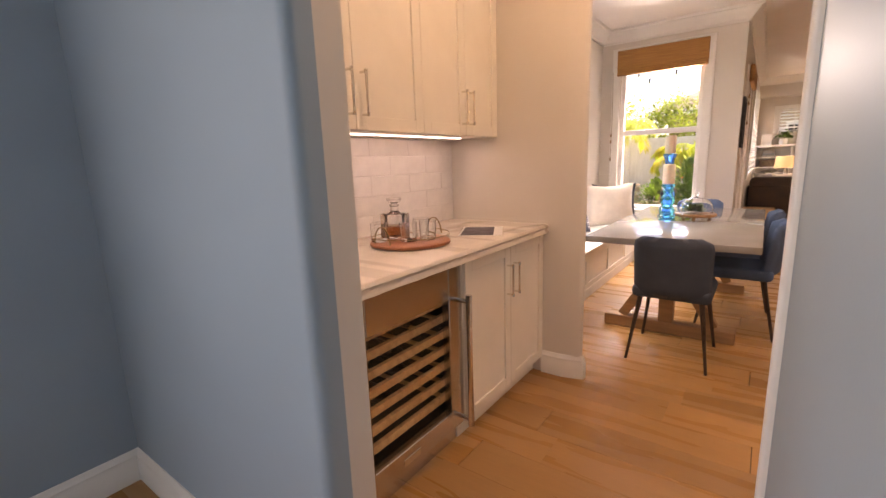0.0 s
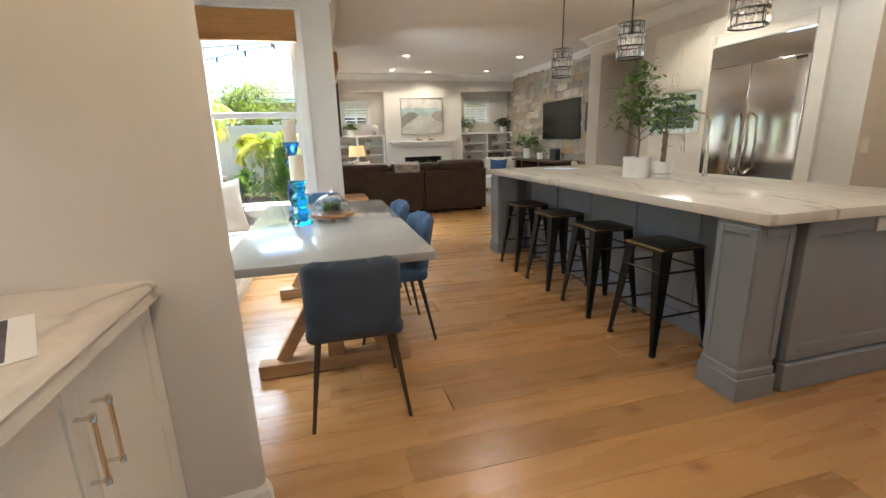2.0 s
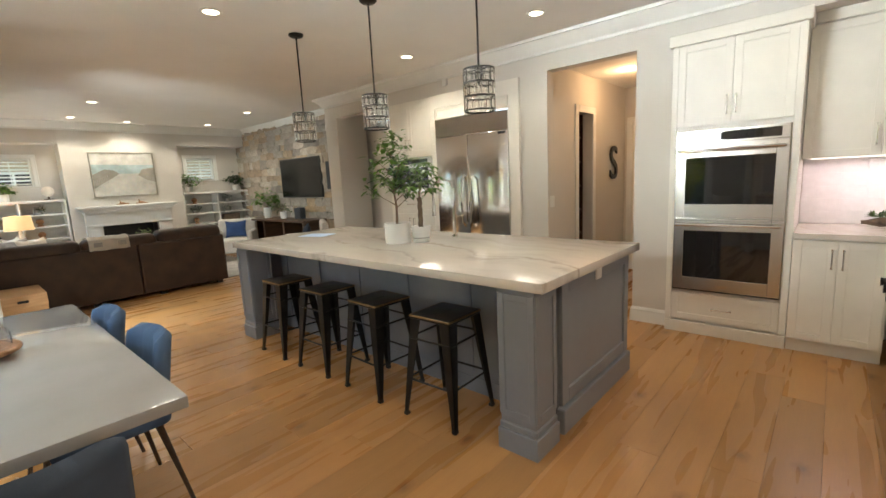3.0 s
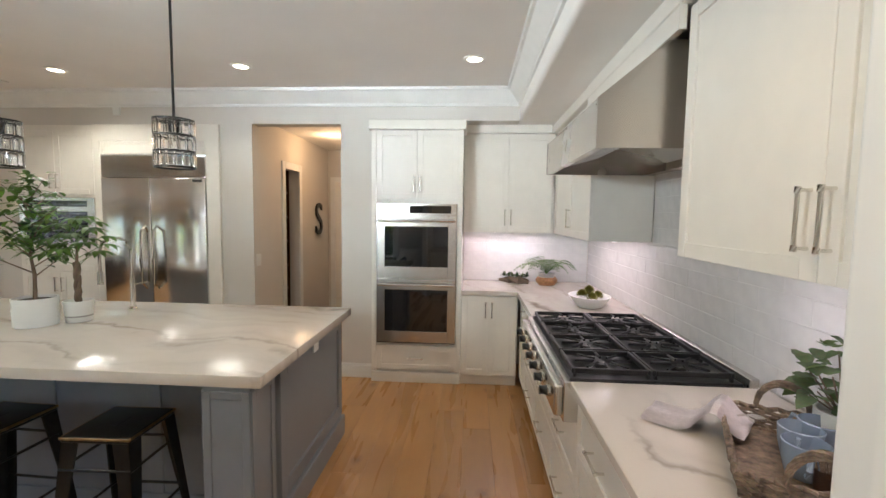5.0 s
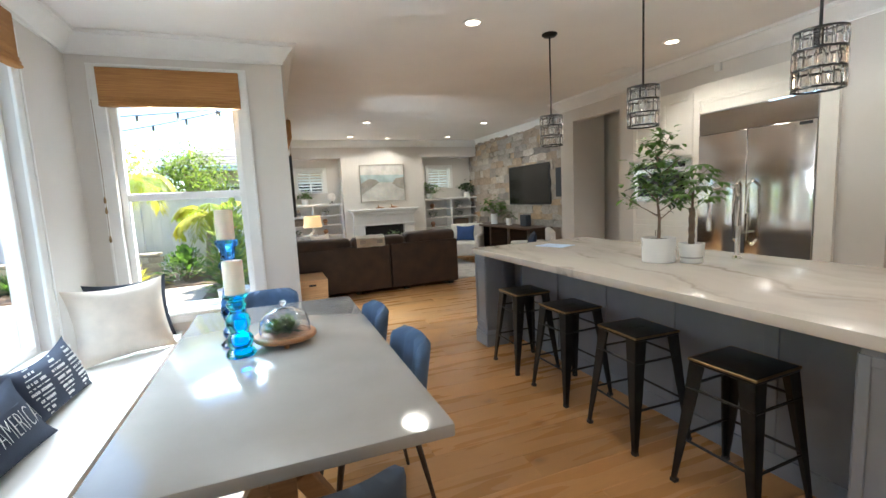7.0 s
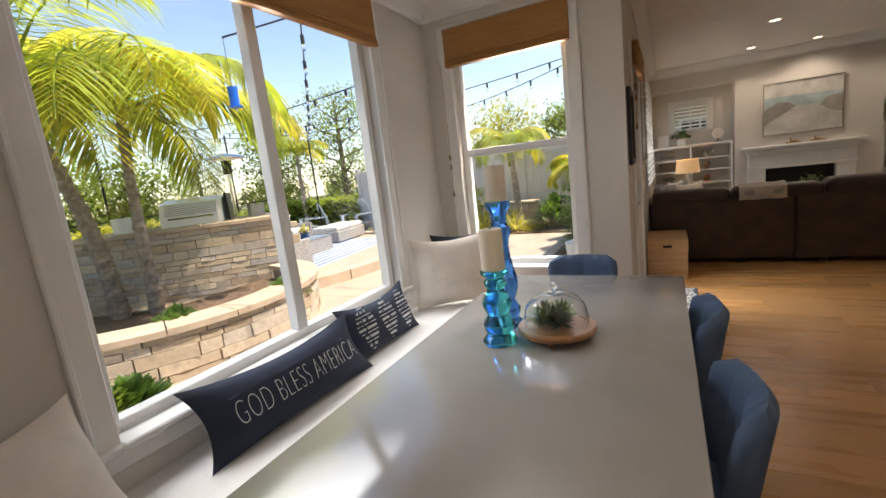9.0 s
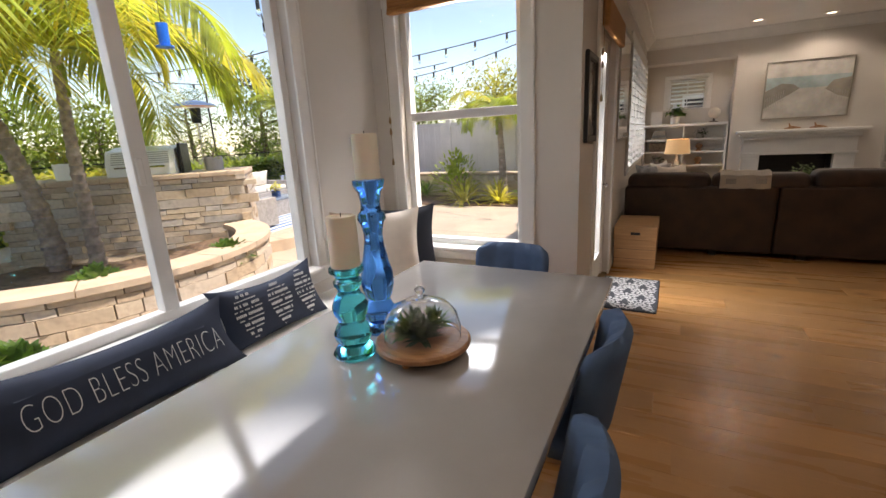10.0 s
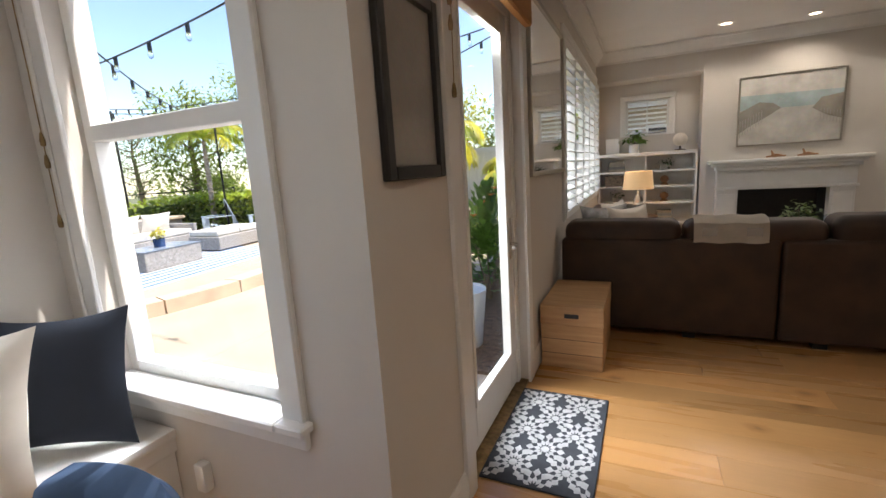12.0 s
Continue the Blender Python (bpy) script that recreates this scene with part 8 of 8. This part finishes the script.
for k, (x, y, r, h, m, spiky, lb) in enumerate((
        (-3.3, 13.5, 0.5, 0.95, M_PALMY, True, "yellow-green spiky grass clump in the bed"), (-2.5, 13.6, 0.45, 0.8, M_PALMY, True, "yellow-green spiky grass clump in the bed"),
        (-3.9, 14.3, 0.75, 1.15, M_LEAFY, False, "bright lime shrub in the bed"), (-4.9, 14.5, 0.6, 0.8, M_LEAF, True, "dark green strappy plant in the bed"),
        (-1.6, 13.7, 0.55, 0.75, M_LEAF, False, "rounded green shrub in the bed"), (-0.6, 13.9, 0.55, 0.85, M_LEAFY, False, "lime shrub in the bed"),
        (0.2, 14.3, 0.5, 0.9, M_LEAF, False, "green shrub in the bed"), (-2.7, 4.85, 0.28, 0.42, M_LEAFY, False, "broad-leaved green plant by the patio"),
        (-2.75, 5.2, 0.2, 0.3, M_LEAF, False, "low green plant by the patio"), (-3.6, 6.1, 0.2, 0.22, M_LEAF, False, "small green plant in the planter"), (-3.4, 7.3, 0.22, 0.2, M_LEAF, False, "small green plant in the planter"),
        (-0.45, 10.6, 0.4, 1.3, M_LEAF, False, "tall green shrub with orange flowers by the wall"), (-0.5, 11.6, 0.45, 1.5, M_LEAFY, False, "tall lime shrub by the wall"), (-0.5, 12.6, 0.45, 1.7, M_TREEM, False, "tall green shrub by the wall"),
        (-4.4, 5.2, 0.5, 0.55, M_PALMY, True, "spiky yellow-green clump beside the planter"), (-5.2, 5.0, 0.5, 0.7, M_LEAF, False, "green shrub beside the planter"), (-6.0, 4.6, 0.55, 0.8, M_LEAFY, False, "lime shrub beside the planter"))):
    zg = 0.02 if "in the planter" in lb else -0.10
    shrub(lb, (x, y, zg + (0.14 if "in the planter" in lb else 0)), r, h, m, 60 + k, 130 if spiky else 480, 0.15, spiky=spiky)
fl = thing("flower_cluster", "orange flowers among the shrub leaves", "flowers", (-0.42, 10.45, 0.85))
for k in range(5):
    bm = bmesh.new()
    for j in range(7):
        a = j * 0.9
        leaf_blade(bm, (0.06 * k - 0.12, 0.05 * (k % 2), 0.07 * k), (math.cos(a), math.sin(a), 0.6), (0, 0, 1), 0.06, 0.03, 0.1, 2)
    part("bloom", bm, plain("orange_petal", (0.75, 0.22, 0.03), 0.6) if k == 0 else bpy.data.materials["orange_petal"], fl)
pp = thing("patio_planter", "tall pale grey round planter by the patio door", "planter", (-0.28, 9.35, G))
part("pot", pot_mesh(0.22, 0.50, 0.75), M_POT, pp)
part("soil", one(lathe, [(0, 0.46), (0.205, 0.455)], 20), M_SOIL, pp)

# fence and neighbour
fen = thing("garden_fence", "pale grey vinyl panel fence", "fence", (0, 15.45, G))
for k in range(6):
    x = -8.3 + k * 1.85
    part("post", boxes((x - 0.06, -0.06, 0, x + 0.06, 0.06, 1.95), (x - 0.08, -0.08, 1.9505, x + 0.08, 0.08, 1.98)), M_STUCCO, fen)
    for j in range(9):
        if k < 5:
            part("board", boxes((x + 0.065 + j * 0.192, -0.018, 0.06, x + 0.254 + j * 0.192, 0.018, 1.80), bevel=0.003), M_STUCCO, fen)
    if k < 5:
        part("rail", boxes((x + 0.06, -0.035, 1.8005, x + 1.79, 0.035, 1.90)), M_STUCCO, fen)
mf = thing("metal_fence", "thin dark metal fence along the garden edge", "fence", (-13.0, 2.0, G))
for k in range(9):
    part("post", boxes((-0.02, k * 2.0 - 0.02, 0, 0.02, k * 2.0 + 0.02, 1.35)), M_GUN, mf)
for z in (0.2, 1.28):
    part("rail", boxes((-0.015, 0, z, 0.015, 16.0, z + 0.035)), M_GUN, mf)

house = thing("neighbour_house", "single-storey beige stucco house with a grey tiled roof", "house", (2.5, 24.0, -0.15))
part("wall", boxes((-5.0, -3.5, 0, 6.0, 4.0, 3.1)), M_BEIGEST, house)
bm = bmesh.new()
e = [(-5.7, -4.2, 3.0), (6.7, -4.2, 3.0), (6.7, 4.7, 3.0), (-5.7, 4.7, 3.0)]
t_ = [(-2.0, 0.2, 5.1), (3.2, 0.2, 5.1)]
vs = [bm.verts.new(p) for p in e + t_]
for f in ((0, 1, 5, 4), (1, 2, 5), (2, 3, 4, 5), (3, 0, 4), (3, 2, 1, 0)):
    bm.faces.new([vs[i] for i in f])
rf = part("roof", bm, M_SHINGLE, house)
part("fascia", boxes((-5.75, -4.26, 2.86, 6.75, -4.205, 3.05), (-5.76, -4.2, 2.86, -5.705, 4.7, 3.05)), M_TRIM, house)
for x in (-4.2, -1.4, 1.6):
    w_ = part("window", boxes((x, -3.54, 1.2, x + 1.2, -3.505, 2.4)), M_TRIM, house)
    part("pane", boxes((x + 0.07, -3.55, 1.27, x + 0.57, -3.5405, 2.33), (x + 0.63, -3.55, 1.27, x + 1.13, -3.5405, 2.33)), M_DGLASS, w_)
part("side_window", boxes((-5.04, -1.2, 1.2, -5.005, 0.2, 2.4)), M_TRIM, house)
for k in range(14):
    part("tile_course", one(obox, look((0.5, -4.15 + 4.3 * k / 14, 3.02 + 2.1 * k / 14), (0.5, -4.15 + 4.3 * (k + 1) / 14, 3.02 + 2.1 * (k + 1) / 14)) @ pose(0, 0, -0.02), (11.6 - k * 0.50), 0.03, 0.30), M_SHINGLE, rf)

# lounge terrace
lp = thing("lounge_terrace", "raised round concrete terrace with a sandstone curb", "terrace", (-7.6, 10.2, G))
part("slab", one(lathe, [(0, 0.0), (3.40, 0.0), (3.40, 0.13), (0, 0.13)], 64), M_CONC, lp)
for k in range(24):
    a = 2 * math.pi * k / 24
    part("curb_stone", arc_band(3.405, 3.72, 0.0, 0.17, a + 0.003, a + 2 * math.pi / 24 - 0.003, 5), M_CAP, lp)
orug = thing("outdoor_rug", "blue and white striped outdoor rug", "rug", (-6.45, 10.9, G + 0.131), turn=7)
part("base", boxes((-1.3, -1.8, 0, 1.3, 1.8, 0.008)), M_RUGW, orug)
for k in range(13):
    part("stripe", boxes((-1.28 + k * 0.2, -1.8, 0.0082, -1.18 + k * 0.2, 1.8, 0.0092)), M_RUGB, orug)


def lounge_seat(label, at, turn, w, back=True):
    s = thing("outdoor_sofa" if back else "outdoor_ottoman", label, "outdoor sofa" if back else "ottoman", at, "wicker lounge set", turn)
    part("wicker_base", boxes((-w / 2, -0.4, 0.03, w / 2, 0.4, 0.30), bevel=0.015), M_WICKG, s)
    nseat = max(1, round(w / 0.75))
    for k in range(nseat):
        x0 = -w / 2 + 0.02 + k * (w - 0.04) / nseat
        bm = bmesh.new()
        slab_cushion(bm, x0 + 0.01, -0.36 + 0.10 * back, 0.301, x0 + (w - 0.04) / nseat - 0.01, 0.39, 0.42, 0.035, 3)
        soften(part("seat_cushion", bm, M_WHITEC, s))
        if back:
            bm = bmesh.new()
            cushion(bm, pose(x0 + (w - 0.04) / nseat / 2, -0.20, 0.60, -12, 0, 0), (w - 0.08) / nseat, 0.18, 0.40)
            part("back_cushion", bm, M_WHITEC, s)
    if back:
        part("wicker_back", boxes((-w / 2, -0.46, 0.03, w / 2, -0.4005, 0.66), bevel=0.015), M_WICKG, s)
        for x0 in (-w / 2 - 0.10, w / 2 + 0.005):
            part("wicker_arm", boxes((x0, -0.46, 0.03, x0 + 0.095, 0.4, 0.52), bevel=0.015), M_WICKG, s)
    return s


TZ = G + 0.141
lounge_seat("grey wicker outdoor sofa with white cushions", (-8.2, 11.4, TZ), -83, 2.2)
lounge_seat("grey wicker outdoor chaise with white cushions", (-6.1, 9.3, TZ), 4, 1.5)
lounge_seat("grey wicker ottoman with a white cushion", (-7.1, 12.7, TZ - 0.01), 97, 1.3, False)
oct_ = thing("outdoor_coffee_table", "low grey wicker coffee table with a glass top", "table", (-6.5, 10.85, TZ), turn=97)
part("wicker_base", boxes((-0.55, -0.32, 0, 0.55, 0.32, 0.32), bevel=0.015), M_WICKG, oct_)
part("glass_top", boxes((-0.56, -0.33, 0.3205, 0.56, 0.33, 0.332)), M_MUG, oct_)
bushy("yellow flowers in a blue pot on the outdoor table", (-6.5, 10.85, TZ + 0.3325), 0.14, 60, M_PALMY, 0.09, 0.05, 0.09, 33, "patio pots", 0.14, M_BLUEP)


def adirondack(at, turn):
    a = thing("adirondack_chair", "pale blue slatted garden chair", "chair", at, "garden chairs", turn)
    for k in range(6):
        part("seat_slat", one(obox, pose(0, 0.25 - k * 0.10, 0.36 - 0.022 * k, -12, 0, 0), 0.52, 0.085, 0.02), M_ADIR, a)
    for k in range(7):
        ln = 0.80 - 0.03 * abs(k - 3) ** 1.5
        part("back_slat", one(obox, pose((k - 3) * 0.083, -0.38, 0.27 + ln / 2, -20, 0, 0), 0.07, 0.02, ln), M_ADIR, a)
    for s in (-1, 1):
        part("arm", boxes((s * 0.36 - 0.06, -0.40, 0.56, s * 0.36 + 0.06, 0.34, 0.58)), M_ADIR, a)
        part("leg", boxes((s * 0.33 - 0.02, 0.24, 0.0, s * 0.33 + 0.02, 0.34, 0.56)), M_ADIR, a)
        part("leg", boxes((s * 0.33 - 0.02, -0.42, 0.0, s * 0.33 + 0.02, -0.34, 0.56)), M_ADIR, a)
    return a


adirondack((-9.8, 14.6, G + 0.02), 150)
adirondack((-8.2, 14.9, G + 0.02), 170)
adirondack((-7.4, 5.6, G + 0.02), -100)
pl = thing("stone_pillar", "square ledge stone pier with a sandstone cap", "pillar", (-5.75, 14.0, G))
part("core", boxes((-0.50, -0.40, 0, 0.50, 0.40, 0.82)), M_MORTAR, pl)
lay_stones(pl, lambda s: (-0.5 + s, -0.40, 0), 1.0, 0.0, 0.82, random.Random(6))
lay_stones(pl, lambda s: (0.5, -0.4 + s, 90), 0.8, 0.0, 0.82, random.Random(7))
part("cap_stone", boxes((-0.60, -0.52, 0.8205, 0.62, 0.50, 0.90), bevel=0.012), M_CAP, pl)
bushy("succulents in a terracotta bowl on the pier", (-5.75, 14.0, G + 0.9005), 0.35, 90, M_TREER, 0.16, 0.05, 0.26, 41, "patio pots", 0.2, M_TERRA)
bushy("bare succulent in a terracotta pot on the wall", (-10.6, 12.2, 0.55), 0.45, 70, M_LEAFG, 0.12, 0.04, 0.28, 42, "patio pots", 0.25, M_TERRA)
bushy("yellow flowers in a white box on the counter", (-6.42, 7.26, 1.1105), 0.22, 90, M_TREEY, 0.09, 0.04, 0.15, 43, "patio pots", 0.22)
bushy("green plant in a grey pot on the counter", (-5.22, 8.62, 1.1105), 0.22, 80, M_LEAFY, 0.09, 0.04, 0.13, 44, "patio pots", 0.2, M_POTG)
lw = thing("low_garden_wall", "low ledge stone wall with a sandstone cap", "garden wall", (-4.9, 14.75, G))
part("core", boxes((-0.3, -0.12, 0, 2.6, 0.12, 0.55)), M_MORTAR, lw)
lay_stones(lw, lambda s: (-0.3 + s, -0.14, 0), 2.9, 0.0, 0.55, random.Random(8))
part("cap_stone", boxes((-0.35, -0.2, 0.5505, 2.65, 0.2, 0.61), bevel=0.01), M_CAP, lw)
bw = thing("back_seat_wall", "low sandstone-capped wall behind the lounge", "garden wall", (-10.9, 11.0, G))
part("core", boxes((-0.2, -3.0, 0, 0.2, 3.2, 0.60)), M_MORTAR, bw)
part("cap_stone", boxes((-0.28, -3.05, 0.6005, 0.28, 3.25, 0.67), bevel=0.01), M_CAP, bw)
ht = thing("patio_heater", "tall steel patio heater with a mushroom reflector", "heater", (-7.95, 9.0 + 1.35, TZ - 0.01))
part("base", one(lathe, [(0, 0), (0.22, 0), (0.20, 0.75), (0.05, 0.80), (0, 0.80)], 20), M_STEEL, ht)
part("pole", one(tube, [(0, 0, 0.8), (0, 0, 1.95)], 0.03, 10), M_STEEL, ht)
part("burner", one(lathe, [(0, 1.95), (0.09, 1.95), (0.11, 2.25), (0, 2.25)], 16), M_GUN, ht)
part("reflector", one(lathe, [(0.42, 2.28), (0.38, 2.32), (0.10, 2.40), (0, 2.41), (0, 2.395), (0.10, 2.385), (0.38, 2.305)], 28), M_STEEL, ht)
bf = thing("bird_feeder", "bright blue hanging bird feeder", "bird feeder", (-3.17, 6.89, 2.33))
part("body", one(lathe, [(0, 0), (0.075, 0), (0.075, 0.012), (0.045, 0.015), (0.05, 0.20), (0, 0.21)], 16), plain("blue_plastic", (0.01, 0.16, 0.65), 0.3), bf)
part("wire", one(tube, [(0, 0, 0.2), (0, 0, 0.67)], 0.003, 5), M_GUN, bf)
part("bracket", one(tube, [(1.965, 0, 0.42), (1.2, 0, 0.62), (0.0, 0, 0.67)], 0.010, 6), M_GUN, bf)


# string lights
def string_lights(a, b, sag, n):
    s = thing("string_lights", "black cable of small hanging patio bulbs", "string lights", group="patio string lights")
    a, b = Vector(a), Vector(b)
    pts = [a.lerp(b, t) - Vector((0, 0, sag * 4 * t * (1 - t))) for t in np.linspace(0, 1, 25)]
    part("cable", one(tube, pts, 0.010, 5), M_BLACK, s)
    for k in range(n):
        t = (k + 0.5) / n
        p = a.lerp(b, t) - Vector((0, 0, sag * 4 * t * (1 - t)))
        part("socket", one(lathe, [(0, -0.09), (0.022, -0.09), (0.022, 0.0), (0, 0.0)], 8, p), M_BLACK, s)
        part("bulb", one(lathe, [(0, -0.17), (0.022, -0.155), (0.030, -0.12), (0.018, -0.09), (0, -0.09)], 8, p), M_CLEAR, s)


string_lights((-1.3, 9.2, 3.1), (-12.0, 9.8, 3.4), 0.45, 16)
string_lights((-0.2, 12.2, 3.3), (-12.0, 13.6, 3.5), 0.35, 18)
string_lights((-0.2, 12.2, 3.3), (-8.5, 15.4, 3.2), 0.40, 14)
string_lights((-12.0, 9.8, 3.4), (-4.5, 15.3, 3.3), 0.45, 14)
string_lights((-9.6, 14.8, 3.3), (-2.6, 7.4, 3.15), 0.50, 16)
for x, y in ((-12.0, 9.8), (-12.0, 13.6), (-9.6, 14.8)):
    pole = thing("light_pole", "slim black pole carrying string lights", "pole", (x, y, -0.15), "string light poles")
    part("pole", one(tube, [(0, 0, 0), (0, 0, 3.6)], 0.03, 8), M_GUN, pole)

# ---- empties to the base of their things ----
def settle():
    for ob in list(scene.objects):
        if ob.type != "EMPTY" or ob.location.length > 1e-6 or not ob.children:
            continue
        lo, hi = Vector((1e9,) * 3), Vector((-1e9,) * 3)
        for c in ob.children:
            if c.type != "MESH":
                continue
            m = c.matrix_basis
            for v in c.bound_box:
                p = m @ Vector(v)
                lo, hi = Vector(map(min, lo, p)), Vector(map(max, hi, p))
        if lo.x > hi.x:
            continue
        base = Vector(((lo.x + hi.x) / 2, (lo.y + hi.y) / 2, lo.z))
        ob.location = base
        for c in ob.children:
            c.location = c.location - base


settle()

# ---- stone feature wall, tile by tile backsplashes ----
sw_ = scene.objects["wall_stone_backing"]
rng = random.Random(9)
FIELD = []
for k in range(14):
    l, h = ((0.18, 0.11), (0.26, 0.14), (0.34, 0.12), (0.42, 0.17), (0.30, 0.20), (0.52, 0.15), (0.22, 0.17))[k % 7]
    bm = bmesh.new()
    box(bm, -0.045, -l / 2 + 0.006, -h / 2 + 0.006, 0.03, l / 2 - 0.006, h / 2 - 0.006)
    bmesh.ops.subdivide_edges(bm, edges=bm.edges[:], cuts=1)
    for v in bm.verts:
        s = noise.noise(v.co * 8 + Vector((k * 9.0, 0, 0)))
        if v.co.x < -0.02:
            v.co.x += s * 0.035
        v.co.y += noise.noise(v.co * 7 + Vector((0, k * 5.0, 0))) * 0.03
        v.co.z += noise.noise(v.co * 7 + Vector((0, 0, k * 3.0))) * 0.025
    FIELD.append((l, h, mesh_of("stone", bm, M_FIELD, 25)))
z = 0.0
while z < 2.62:
    rh = rng.choice((0.11, 0.13, 0.16, 0.19))
    y = 8.74
    while y < 13.28:
        l, h, me_ = rng.choice(FIELD)
        ob = new("stone", me_)
        ob.parent = sw_
        ob.location = (5.10, min(y + l / 2, 13.28), z + rh / 2)
        ob.scale = (1, 1.04, (rh + 0.012) / h)
        y += l * 1.04
    z += rh


def tile_field(parent_name, label, axis, f, out, a0, a1, z0, z1, tw=0.305, th=0.102):
    wall = structure(parent_name, boxes((min(f, f + out * 0.0092), a0, z0, max(f, f + out * 0.0092), a1, z1) if axis == "x" else (a0, min(f, f + out * 0.0092), z0, a1, max(f, f + out * 0.0092), z1)), M_GROUT, label)
    made = {}
    j = 0
    z = z0
    while z < z1 - 0.02:
        h = min(th, z1 - z)
        a = a0 - (tw / 2 if j % 2 else 0)
        while a < a1 - 0.01:
            b0, b1 = max(a, a0), min(a + tw, a1)
            key = (round(b1 - b0, 3), round(h, 3))
            if b1 - b0 > 0.02:
                if key not in made:
                    bm = bmesh.new()
                    w = key[0] - 0.0008
                    box(bm, *((0, 0.0008, 0.0008, 0.007, w, key[1] - 0.0008) if axis == "x" else (0.0015, 0, 0.0015, w, 0.007, key[1] - 0.0015)), 0.0018)
                    made[key] = mesh_of("tile", bm, M_TILE)
                ob = new("tile", made[key])
                ob.parent = wall
                off = f + out * 0.0035 if out > 0 else f - 0.0105
                ob.location = (off + rng.uniform(-0.0006, 0.0006), b0, z) if axis == "x" else (b0, off + rng.uniform(-0.0006, 0.0006), z)
                ob.rotation_euler = (rng.uniform(-0.0015, 0.0015), 0, rng.uniform(-0.0015, 0.0015))
            a += tw
        z += th
        j += 1


tile_field("wall_tiles_pantry", "white glazed tile splashback above the pantry counter", "x", -0.92, 1, 1.845, 3.495, 0.92, 1.418)
tile_field("wall_tiles_corner", "white glazed tile splashback in the corner", "x", 5.08, -1, 1.44, 2.75, 0.922, 1.448)
tile_field("wall_tiles_range", "white glazed tile splashback behind the cooktop", "y", 1.42, 1, 0.93, 5.07, 0.922, 1.448)
tile_field("wall_tiles_hood", "white glazed tile splashback up to the hood", "y", 1.42, 1, 2.125, 3.425, 1.448, 1.92)

# ---- oak floor, board by board ----
def floor_span(y):
    if y < 1.70:
        return -1.32, 0.82
    if y < 3.65:
        return -0.92, 5.08
    if y < 7.06:
        return -1.05, 5.2 if y > 4.95 else 6.8
    if y < 8.6:
        return 0.45, 5.2
    return 0.45, 5.12


floor = structure("floor", boxes((-1.32, -1.6, -0.15, 0.45, 7.06, -0.016), (0.45, -1.6, -0.15, 6.9, 13.3, -0.016)), M_SUB, "wide light oak plank floor with knots")
PLANK_W = 0.205
lengths = [1.3, 1.7, 2.1, 2.5]
planks = {}
rng = random.Random(4)
y = -1.6
while y < 13.29:
    x0, x1 = floor_span(y + PLANK_W / 2)
    x = x0 - rng.random() * 1.2
    while x < x1:
        ln = rng.choice(lengths)
        a, b = max(x, x0), min(x + ln, x1)
        if b - a > 0.04:
            key = round(b - a, 2)
            if key not in planks:
                bm = bmesh.new()
                box(bm, 0, 0.0003, -0.016, key - 0.0006, PLANK_W - 0.0003, 0.0)
                bmesh.ops.bevel(bm, geom=[e for e in bm.edges if all(v.co.z > -0.001 for v in e.verts)], offset=0.0008, segments=1, affect="EDGES")
                planks[key] = mesh_of("plank", bm, M_PLANK)
            ob = new("plank", planks[key])
            ob.location = (a, y, 0)
            ob.parent = floor
        x += ln
    y += PLANK_W
